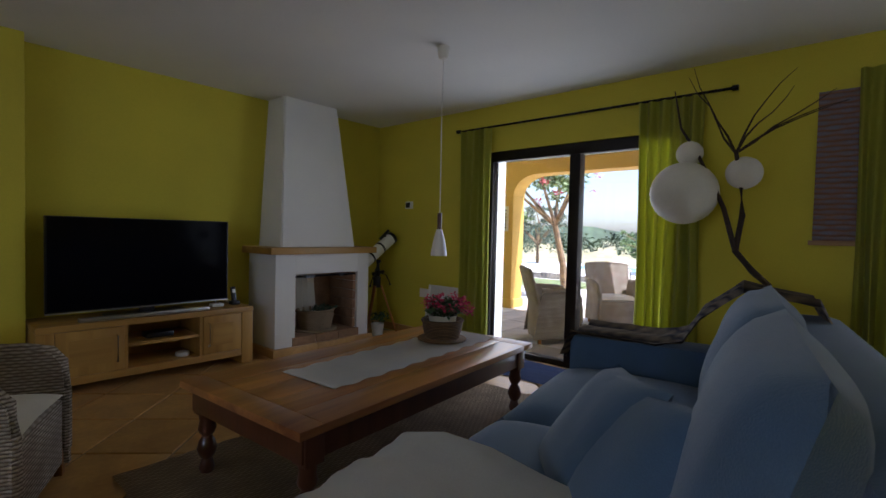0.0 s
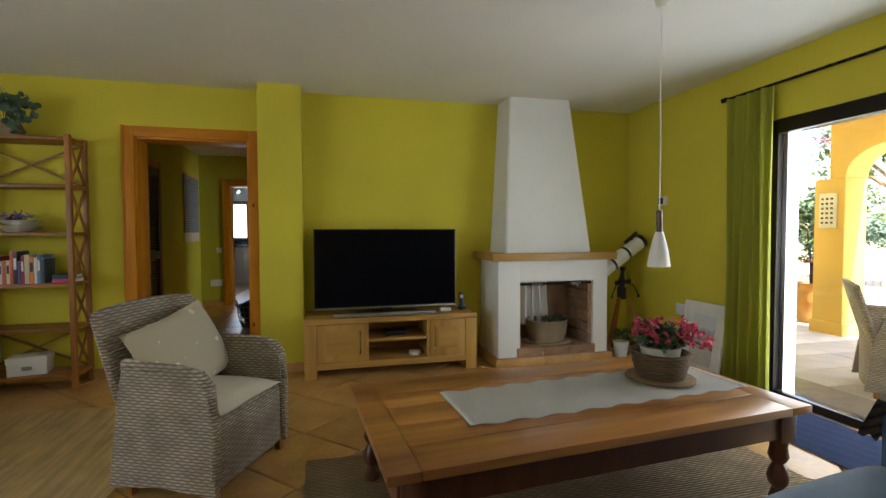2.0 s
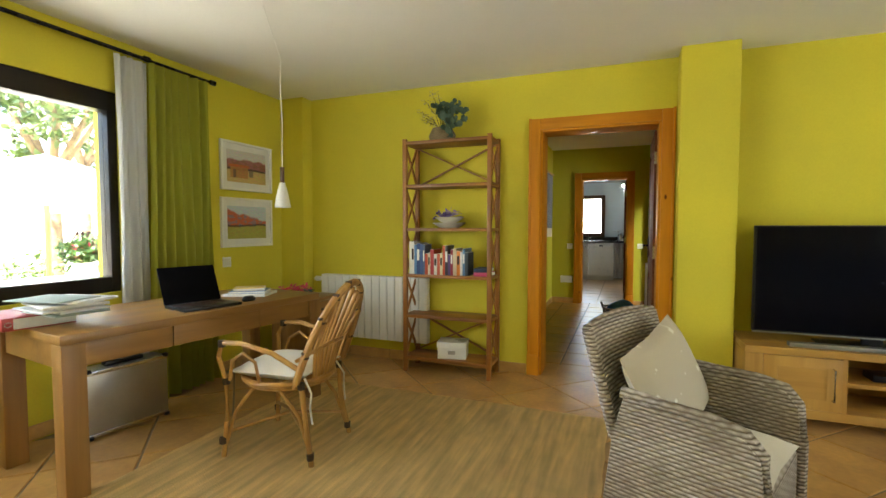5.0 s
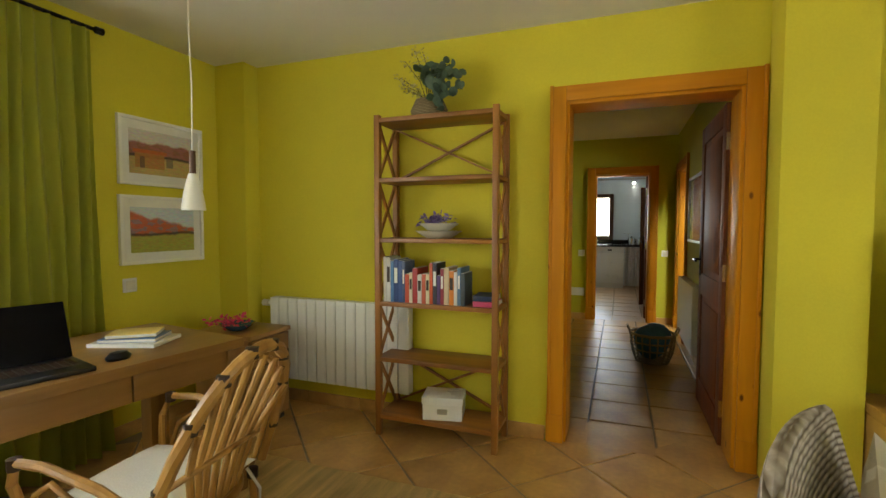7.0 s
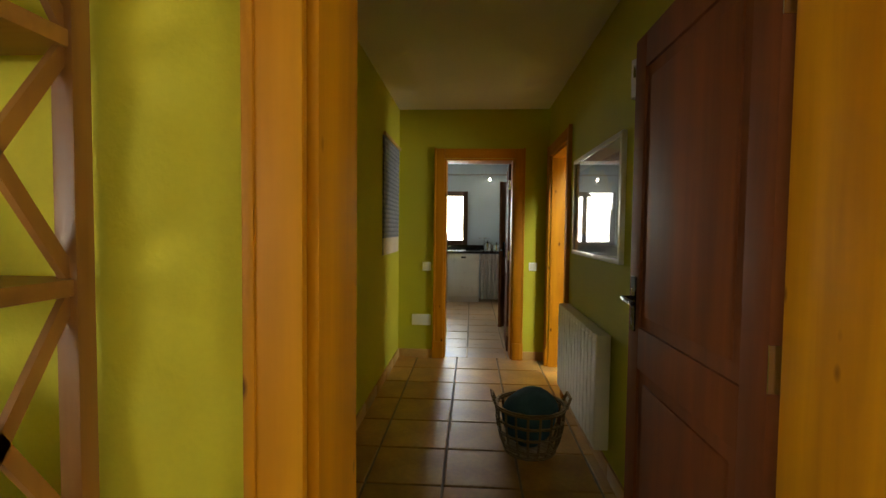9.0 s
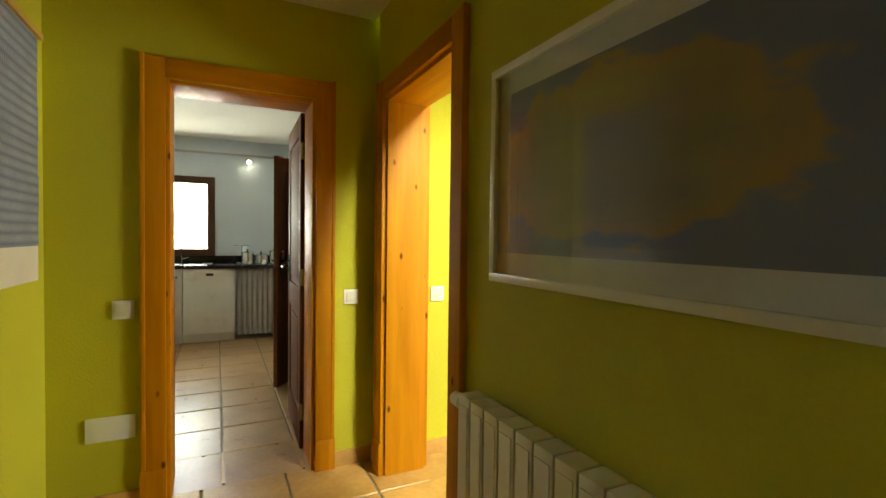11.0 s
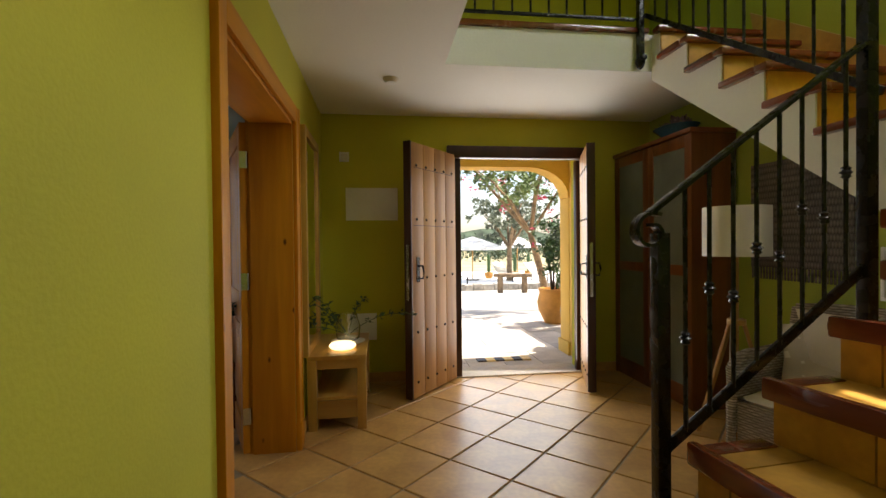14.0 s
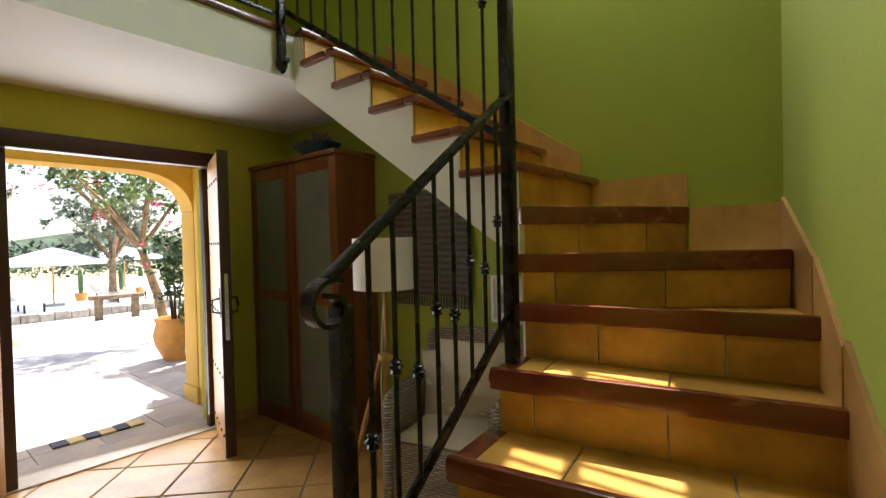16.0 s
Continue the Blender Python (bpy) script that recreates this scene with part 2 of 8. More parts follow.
def wall(name, along, a0, a1, f0, f1, z0, z1, mat, label, holes=()):
    """A wall that runs along x or y from a0 to a1, f0 to f1 thick, with openings (a, b, bottom, top)."""
    cuts_a = sorted({a0, a1, *(v for h in holes for v in h[:2])})
    cuts_z = sorted({z0, z1, *(v for h in holes for v in h[2:])})
    na, nz = len(cuts_a) - 1, len(cuts_z) - 1
    full = {}
    for i in range(na):
        for k in range(nz):
            ca, cz = (cuts_a[i] + cuts_a[i + 1]) / 2, (cuts_z[k] + cuts_z[k + 1]) / 2
            full[i, k] = not any(h[0] < ca < h[1] and h[2] < cz < h[3] for h in holes)
    bm = bmesh.new()
    verts = {}

    def vert(a, f, z):
        key = (round(a, 4), round(f, 4), round(z, 4))
        if key not in verts:
            verts[key] = bm.verts.new((a, f, z) if along == "x" else (f, a, z))
        return verts[key]

    for (i, k), there in full.items():
        if not there:
            continue
        p, q, r, s = cuts_a[i], cuts_a[i + 1], cuts_z[k], cuts_z[k + 1]
        for f in (f0, f1):
            bm.faces.new((vert(p, f, r), vert(q, f, r), vert(q, f, s), vert(p, f, s)))
        for di, dk, e in ((-1, 0, ((p, r), (p, s))), (1, 0, ((q, r), (q, s))), (0, -1, ((p, r), (q, r))), (0, 1, ((p, s), (q, s)))):
            if not full.get((i + di, k + dk), False):
                (a, b), (c, d) = e
                bm.faces.new((vert(a, f0, b), vert(c, f0, d), vert(c, f1, d), vert(a, f1, b)))
    return solid(name, bm, mat, label, "wall", "structure", smooth=False)


# ---- the house: walls, ceilings ----
Y = M["yellow"]
wall("wall_north", "x", -2.4, 5.34, 4.75, 5.0, -0.05, 2.52, Y, "yellow limewashed living room wall with one doorway", [(0.37, 1.275, -0.05, 2.03)])
wall("wall_west", "y", -1.65, 4.75, -2.4, -2.15, -0.05, 2.52, Y, "yellow limewashed wall with a wide window", [(-0.60, 3.03, 0.80, 2.13)])
wall("wall_east", "y", -1.65, 4.75, 5.09, 5.34, -0.05, 2.52, Y, "yellow limewashed wall with sliding terrace doors", [(1.23, 3.08, -0.05, 2.02), (-1.15, 0.02, -0.05, 2.02)])
wall("wall_south", "x", -2.15, 5.09, -1.65, -1.4, -0.05, 2.52, Y, "plain yellow limewashed living room wall")
solid("wall_pillar", blk(1.372, 1.73, 4.53, 4.752, 0, 2.5, bevel=0.006), Y, "yellow limewashed pillar beside the doorway", "pillar", "structure")
solid("wall_corner_pillar", blk(-2.152, -1.88, 4.61, 4.752, 0, 2.5, bevel=0.006), Y, "yellow limewashed pillar in the corner", "pillar", "structure")
solid("ceiling_living", blk(-2.4, 5.34, -1.65, 5.0, 2.48, 2.66), M["ceil"], "off-white plastered living room ceiling", "ceiling", "structure", smooth=False)
G = M["green"]
wall("wall_corridor_west", "y", 5.0, 8.70, -0.25, -0.10, -0.05, 2.52, G, "green limewashed corridor wall")
wall("wall_corridor_east", "y", 7.71, 8.62, 1.37, 1.60, -0.05, 2.66, G, "green limewashed wall with a framed opening to the hall", [(7.71, 8.50, -0.05, 2.0)])
wall("wall_corridor_thin", "y", 5.0, 7.71, 1.37, 1.50, -0.05, 2.66, G, "green limewashed corridor wall with a radiator")
wall("wall_kitchen_door", "x", -0.25, 1.66, 8.70, 8.95, -0.05, 2.52, G, "green limewashed wall with the kitchen doorway", [(0.35, 1.05, -0.05, 2.0)])
solid("ceiling_corridor", blk(-0.25, 1.37, 5.0, 8.95, 2.48, 2.64), M["ceil"], "off-white plastered corridor ceiling", "ceiling", "structure", smooth=False)
wall("wall_hall_north", "x", 1.60, 5.75, 8.62, 8.87, -0.05, 5.1, G, "bright green limewashed wall with a framed doorway", [(2.88, 4.15, -0.05, 1.99)])
wall("wall_hall_east", "y", 5.25, 8.62, 5.5, 5.75, -0.05, 5.1, G, "green limewashed wall with the front door opening", [(6.2, 7.43, -0.05, 2.06)])
wall("wall_stair_south", "x", 1.6, 5.5, 5.25, 5.5, -0.05, 5.1, M["stairgreen"], "tall green limewashed wall beside the stairs", [(2.40, 3.00, 2.84, 4.30)])
bm = bmesh.new()
for a, b, thick in (((1.495, 7.67), (1.60, 7.03), 0.055), ((1.518, 7.05), (1.868, 5.40), 0.08)):
    d = (Vector(b) - Vector(a)).to_3d().normalized()
    turn = Matrix.Translation((*((Vector(a) + Vector(b)) / 2), 0)) @ Matrix.Rotation(math.atan2(d.y, d.x), 4, "Z")
    h = (Vector(b) - Vector(a)).length / 2
    box(bm, -h - 0.03, h + 0.03, -thick, thick, -0.05, 5.1, turn=turn)
solid("wall_stair_west", bm, M["stairgreen"], "tall green limewashed wall that runs up the stairs", "wall", "structure", smooth=False)
wall("wall_upper_west", "y", 7.6, 8.62, 1.40, 1.66, 2.66, 5.1, M["stairgreen"], "green limewashed wall above the hall")
bm = blk(1.60, 5.5, 7.68, 8.62, 2.40, 2.655)
box(bm, 4.25, 5.5, 5.5, 7.68, 2.40, 2.655)
solid("ceiling_hall", bm, M["ceil"], "cream plastered hall ceiling and landing edge", "ceiling", "structure", smooth=False)
solid("ceiling_upper", blk(1.3, 5.75, 5.25, 8.87, 5.1, 5.25), M["ceil"], "white plastered ceiling above the stairwell", "ceiling", "structure", smooth=False)
B = M["bluewall"]
wall("wall_kitchen_north", "x", -2.2, 2.05, 12.85, 13.1, -0.05, 2.56, B, "pale blue kitchen wall with a window", [(-0.55, 0.55, 1.0, 2.0)])
wall("wall_kitchen_west", "y", 8.70, 12.85, -2.2, -1.95, -0.05, 2.56, B, "pale blue plain kitchen wall")
wall("wall_kitchen_south", "x", -1.95, -0.25, 8.70, 8.95, -0.05, 2.56, B, "pale blue kitchen wall beside the doorway")
wall("wall_kitchen_east", "y", 8.95, 12.85, 1.50, 2.05, -0.05, 2.56, B, "pale blue wall between kitchen and next room")
solid("ceiling_kitchen", blk(-2.2, 2.05, 8.95, 13.1, 2.50, 2.64), M["ceil"], "white plastered kitchen ceiling", "ceiling", "structure", smooth=False)
wall("wall_room_north", "x", 2.05, 5.75, 12.2, 12.45, -0.05, 2.56, B, "pale blue wall of the next room")
wall("wall_room_east", "y", 8.87, 12.2, 5.5, 5.75, -0.05, 2.56, B, "pale blue wall with a garden window", [(9.9, 11.3, 0.1, 2.1)])
solid("ceiling_room", blk(1.9, 5.75, 8.87, 12.45, 2.50, 2.64), M["ceil"], "white plastered ceiling of the next room", "ceiling", "structure", smooth=False)

# ---- floors ----
floor = solid("floor", blk(-2.4, 5.75, -1.65, 13.1, -0.2, -0.008), M["grout"], "grey grout bed under terracotta floor tiles", "floor", "structure", smooth=False)

# ---- door frames and doors ----
def door_frame(name, along, a0, a1, top, f0, f1, label, faces=(True, True), wide=0.09, thin=None):
    """Casings on both faces of a wall and the lining between them, round the opening a0..a1."""
    ob = thing(name, (0, 0, 0), 0, label, "door frame", kind="structure")
    up, side = M["orange"], M["orange_x"] if along == "x" else M["orange_h"]

    def piece(nm, p0, p1, q0, q1, z0, z1, mat):
        bm = bmesh.new()
        box(bm, *((p0, p1, q0, q1) if along == "x" else (q0, q1, p0, p1)), z0, z1, bevel=0.005)
        part(nm, bm, mat, ob)

    for on, g0, g1 in ((faces[0], f0 - 0.022, f0 + 0.001), (faces[1], f1 - 0.001, f1 + 0.022)):
        if on:
            if thin and g0 > f0:
                piece("casing", a1 - 0.004, a1 + wide, g0, g1, 0.0, top + wide, up)
                continue
            piece("casing", a0 - wide, a0 + 0.004, g0, g1, 0.0, top + wide, up)
            piece("casing", a1 - 0.004, a1 + wide, g0, g1, 0.0, top + wide, up)
            piece("casing_head", a0 + 0.004, a1 - 0.004, g0, g1, top - 0.004, top + wide, side)
            mid = (g0 + g1) / 2
            piece("moulding", a0 - wide - 0.008, a0 - wide + 0.012, g0 - 0.006, g1 + 0.006, 0.0, top + wide + 0.006, up)
            piece("moulding", a1 + wide - 0.012, a1 + wide + 0.008, g0 - 0.006, g1 + 0.006, 0.0, top + wide + 0.006, up)
            piece("plinth", a0 - wide - 0.012, a0 + 0.006, g0 - 0.008, g1 + 0.008, 0.0, 0.17, up)
            piece("plinth", a1 - 0.006, a1 + wide + 0.012, g0 - 0.008, g1 + 0.008, 0.0, 0.17, up)
    piece("lining", a0 - 0.002, a0 + 0.022, f0 + 0.002, (thin or f1) - 0.002, 0.0, top, up)
    piece("lining", a1 - 0.022, a1 + 0.002, f0 + 0.002, f1 - 0.002, 0.0, top, up)
    piece("lining_head", a0 + 0.022, a1 - 0.022, f0 + 0.002, f1 - 0.002, top - 0.022, top + 0.002, side)
    return ob


door_frame("door_1", "x", 0.37, 1.275, 2.03, 4.75, 5.0, "varnished pine door frame of the living room", wide=0.082)
door_frame("door_2", "x", 0.35, 1.05, 2.005, 8.70, 8.95, "varnished knotty pine frame of the kitchen door")
door_frame("door_3", "y", 7.70, 8.50, 2.0, 1.37, 1.60, "varnished knotty pine frame of the hall opening", thin=1.50)
door_frame("door_4", "x", 2.88, 4.15, 1.985, 8.62, 8.87, "varnished knotty pine frame beside the hall table")


def panel_door(name, hinge, turn, width, height, mat, label, handle_side=1, hinges=True):
    """A framed two-panel leaf that swings from its hinge; width runs along its own x."""
    ob = thing(name, (*hinge, 0.008), turn, label, "door")
    t = 0.019
    bm = bmesh.new()
    box(bm, 0.0, 0.10, -t, t, 0, height, bevel=0.003)
    box(bm, width - 0.10, width, -t, t, 0, height, bevel=0.003)
    for z0, z1 in ((0, 0.18), (0.80, 0.95), (height - 0.12, height)):
        box(bm, 0.10, width - 0.10, -t, t, z0, z1, bevel=0.003)
    part("leaf_frame", bm, mat, ob)
    for z0, z1 in ((0.18, 0.80), (0.95, height - 0.12)):
        bm = bmesh.new()
        box(bm, 0.10, width - 0.10, -0.009, 0.009, z0, z1)
        box(bm, 0.145, width - 0.145, -0.016, 0.016, z0 + 0.045, z1 - 0.045, bevel=0.006)
        part("door_panel", bm, mat, ob)
    for s in (-1, 1):
        bm = bmesh.new()
        box(bm, width - 0.075, width - 0.035, s * t, s * (t + 0.006), 0.93, 1.13) if s > 0 else box(bm, width - 0.075, width - 0.035, s * (t + 0.006), s * t, 0.93, 1.13)
        tube(bm, [(width - 0.055, s * t, 1.05), (width - 0.055, s * (t + 0.045), 1.05), (width - 0.10, s * (t + 0.05), 1.05), (width - 0.17, s * (t + 0.045), 1.045)], 0.009)
        part("door_handle", bm, M["iron"], ob, "black iron lever handle")
    if hinges:
        for z in (0.22, 1.02, height - 0.22):
            bm = bmesh.new()
            tube(bm, [(0.0, -t - 0.004, z - 0.05), (0.0, -t - 0.004, z + 0.05)], 0.008, 8)
            box(bm, -0.001, 0.028, -t - 0.002, -t, z - 0.045, z + 0.045)
            box(bm, -0.003, 0.0, -t, t, z - 0.05, z + 0.05)
            part("hinge", bm, M["chrome"], ob, "steel hinge")
    return ob


panel_door("open_door", (1.255, 5.01), 90, 0.84, 2.0, M["reddoor"], "brown stained pine door standing open into the corridor")
panel_door("open_door", (1.03, 8.98), 88, 0.68, 1.98, M["reddoor"], "brown stained pine kitchen door standing wide open")
panel_door("open_door", (1.46, 10.78), 231, 0.72, 1.92, M["reddoor"], "dark stained panel door ajar in the kitchen")
panel_door("open_door", (4.135, 8.905), 22, 0.74, 1.96, M["orange"], "varnished pine door standing open into the next room")

# louvred wardrobe door of the corridor
M["darkwood"] = wood("dark_stained_wood", (0.055, 0.022, 0.010), (0.025, 0.010, 0.006), 0.4, 10, "z")
ob = thing("louvred_door", (-0.10, 5.84, 0), 90, "dark stained louvred door closed in a pine frame", "door")
for nm, a in (("stile", (0, 0.09, -0.045, 0.0, 0, 2.0)), ("stile", (0.81, 0.90, -0.045, 0, 0, 2.0)), ("rail", (0.09, 0.81, -0.045, 0, 1.9, 2.0)), ("rail", (0.09, 0.81, -0.045, 0, 0.9, 1.0)), ("rail", (0.09, 0.81, -0.045, 0, 0, 0.14))):
    part(nm, blk(*a, bevel=0.004), M["darkwood"], ob)
slat = mesh_of("slat", blk(0.09, 0.81, -0.02, 0.02, -0.003, 0.003, turn=Matrix.Rotation(radians(-38), 4, "X")), M["darkwood"], False)
for z in [0.17 + 0.035 * i for i in range(21)] + [1.03 + 0.035 * i for i in range(25)]:
    s = new("slat", slat)
    s.parent, s.location = ob, (0, -0.02, z)
for nm, a in (("casing", (-0.09, 0, -0.03, 0, 0, 2.09)), ("casing", (0.9, 0.99, -0.03, 0, 0, 2.09)), ("casing_head", (0, 0.9, -0.03, 0, 2.0, 2.09))):
    part(nm, blk(*a, bevel=0.005), M["orange"], ob)

# ---- front door ----
M["plank"] = wood("oiled_door_planks", (0.46, 0.23, 0.060), (0.27, 0.12, 0.030), 0.5, 9, "z", spread=0.08)
M["mahog"] = wood("dark_mahogany", (0.060, 0.018, 0.010), (0.030, 0.009, 0.006), 0.35, 10, "z")


def front_leaf(hinge, free, label):
    a, b = Vector(hinge), Vector(free)
    width = (b - a).length
    ob = thing("front_door_leaf", (*hinge, 0.015), math.degrees(math.atan2(b.y - a.y, b.x - a.x)), label, "door")
    n = 4
    for i in range(n):
        part("plank", blk(width * i / n + 0.002, width * (i + 1) / n - 0.002, -0.028, 0.028, 0, 2.03, bevel=0.003), M["plank"], ob)
    part("leaf_edge", blk(width + 0.001, width + 0.02, -0.034, 0.034, -0.002, 2.034, bevel=0.004), M["mahog"], ob, "dark painted leaf edge")
    stud = bmesh.new()
    lathe(stud, [(0.012, 0), (0.010, 0.006), (0.0, 0.009)], sides=8)
    me = mesh_of("stud", stud, M["iron"])
    for z in (0.12, 0.52, 0.95, 1.42, 1.85):
        for i in range(5):
            for s in (-1, 1):
                st = new("stud", me)
                st.parent = ob
                st.matrix_basis = pose(width * (i + 0.5) / 5, s * 0.028, z, -90 * s)
    for z in (1.42, 1.88):
        part("plank_seam", blk(0.05, width - 0.03, -0.0295, 0.0295, z - 0.05, z - 0.046), M["mahog"], ob)
    bm = bmesh.new()
    box(bm, width - 0.10, width - 0.06, 0.028, 0.034, 0.92, 1.12)
    tube(bm, [(width - 0.08, 0.03, 1.05), (width - 0.08, 0.075, 1.05), (width - 0.08, 0.085, 1.00), (width - 0.08, 0.075, 0.95), (width - 0.08, 0.03, 0.95)], 0.008)
    box(bm, width - 0.10, width - 0.06, -0.034, -0.028, 0.92, 1.12)
    tube(bm, [(width - 0.08, -0.03, 1.05), (width - 0.08, -0.075, 1.04), (width - 0.08, -0.075, 0.96), (width - 0.08, -0.03, 0.95)], 0.008)
    part("door_knocker", bm, M["iron"], ob, "black iron pull handles")
    bm = blk(width + 0.02, width + 0.024, -0.012, 0.012, 0.78, 1.22)
    for i in range(4):
        box(bm, width + 0.02, width + 0.027, -0.009, 0.009, 0.84 + 0.08 * i, 0.88 + 0.08 * i)
    part("lock_plate", bm, M["chrome"], ob, "worn brass lock plate")
    return ob


front_leaf((5.47, 7.45), (4.93, 7.885), "heavy wooden plank front door leaf standing open")
front_leaf((5.50, 6.19), (4.88, 6.40), "heavy wooden plank front door leaf seen on edge")
ob = thing("door_5", (0, 0, 0), 0, "dark mahogany frame of the front door", "door frame", kind="structure")
part("lintel", blk(5.44, 5.53, 6.14, 7.50, 2.02, 2.13, bevel=0.008), M["mahog"], ob)
part("jamb", blk(5.50, 5.58, 7.37, 7.44, 0, 2.02, bevel=0.006), M["mahog"], ob)
part("jamb", blk(5.52, 5.58, 6.19, 6.25, 0, 2.02, bevel=0.006), M["mahog"], ob)
part("threshold", blk(5.48, 5.80, 6.2, 7.43, -0.1, 0.012, bevel=0.006), M["terrace"], ob)

# ---- sliding doors and windows ----
def glazed(name, along_y, y0, y1, z0, z1, x, splits, bar_w, label, top_bar=None, bottom_bar=None):
    """A dark aluminium window or sliding door in a wall that runs along y."""
    ob = thing(name, (0, 0, 0), 0, label, "window", kind="structure")
    tb, bb = top_bar or bar_w, bottom_bar or bar_w
    D = M["darkframe"]
    part("window_frame", blk(x - 0.05, x + 0.05, y0, y0 + bar_w, z0, z1, bevel=0.004), D, ob)
    part("window_frame", blk(x - 0.05, x + 0.05, y1 - bar_w, y1, z0, z1, bevel=0.004), D, ob)
    part("head_rail", blk(x - 0.055, x + 0.055, y0 + bar_w, y1 - bar_w, z1 - tb, z1, bevel=0.004), D, ob)
    part("bottom_rail", blk(x - 0.05, x + 0.05, y0 + bar_w, y1 - bar_w, z0, z0 + bb, bevel=0.004), D, ob)
    for s in splits:
        part("mullion", blk(x - 0.06, x + 0.04, s - 0.05, s + 0.05, z0 + bb, z1 - tb, bevel=0.004), D, ob)
    edges = [y0 + bar_w, *splits, y1 - bar_w]
    for a, b in zip(edges, edges[1:]):
        p = part("pane", blk(x - 0.004, x + 0.004, a, b, z0 + bb, z1 - tb), M["glass"], ob, smooth=False)
        p.visible_shadow = False
    return ob


glazed("window_1", True, 1.23, 3.08, 0.0, 2.02, 5.16, (2.14,), 0.05, "dark aluminium sliding terrace door", top_bar=0.10, bottom_bar=0.05)
glazed("window_2", True, -1.15, 0.02, 0.0, 2.02, 5.16, (-0.55,), 0.05, "dark aluminium sliding door behind the sofa", top_bar=0.10)
glazed("window_3", True, -0.60, 3.03, 0.80, 2.13, -2.22, (), 0.06, "wide dark aluminium window above the desk", top_bar=0.13, bottom_bar=0.10)
glazed("window_4", True, 9.9, 11.3, 0.1, 2.1, 5.6, (10.6,), 0.06, "dark framed window of the next room")
ob = thing("window_5", (0, 0, 0), 0, "brown wooden kitchen window with bright daylight", "window", kind="structure")
M["brownframe"] = wood("brown_window_wood", (0.10, 0.045, 0.018), (0.055, 0.022, 0.010), 0.4, 10, "z")
for nm, a in (("window_frame", (-0.55, -0.46, 12.80, 12.88, 1.0, 2.0)), ("window_frame", (0.46, 0.55, 12.80, 12.88, 1.0, 2.0)), ("head_rail", (-0.46, 0.46, 12.80, 12.88, 1.91, 2.0)), ("bottom_rail", (-0.46, 0.46, 12.80, 12.88, 1.0, 1.09)), ("mullion", (-0.04, 0.04, 12.81, 12.87, 1.09, 1.91))):
    part(nm, blk(*a, bevel=0.005), M["brownframe"], ob)
p = part("pane", blk(-0.46, 0.46, 12.835, 12.843, 1.09, 1.91), M["glass"], ob, smooth=False)
p.visible_shadow = False
ob = thing("window_6", (0, 0, 0), 0, "barred window above the stairs", "window", kind="structure")
for nm, a in (("window_frame", (2.40, 2.44, 5.43, 5.48, 2.84, 4.30)), ("window_frame", (2.96, 3.00, 5.43, 5.48, 2.84, 4.30)), ("head_rail", (2.44, 2.96, 5.43, 5.48, 4.26, 4.30)), ("bottom_rail", (2.44, 2.96, 5.43, 5.48, 2.84, 2.88)), ("mullion", (2.725, 2.765, 5.43, 5.48, 2.88, 4.26))):
    part(nm, blk(*a), M["darkframe"], ob)
for z in (3.06, 3.26, 3.46, 3.66, 3.86, 4.06):
    for x0, x1 in ((2.44, 2.725), (2.765, 2.96)):
        part("bar", blk(x0, x1, 5.448, 5.468, z, z + 0.018), M["darkframe"], ob)


def cloth(name, colour, sheer=0.0):
    mat = material(name, colour, 0.9, vary=0.06, scale=3, grain=160, bump=0.2, sheen=0.2, stretch=(1, 1, 0.3))
    if sheer:
        nt = mat.node_tree
        shader = nt.nodes["Principled BSDF"]
        thin = nt.nodes.new("ShaderNodeBsdfTranslucent")
        thin.inputs[0].default_value = (*colour, 1)
        mix = nt.nodes.new("ShaderNodeMixShader")
        mix.inputs[0].default_value = sheer
        nt.links.new(shader.outputs[0], mix.inputs[1])
        nt.links.new(thin.outputs[0], mix.inputs[2])
        nt.links.new(mix.outputs[0], nt.nodes["Material Output"].inputs[0])
    return mat


M["limecloth"] = cloth("lime_linen", (0.52, 0.52, 0.06), 0.5)
M["whitecloth"] = cloth("white_voile", (0.80, 0.80, 0.78), 0.5)


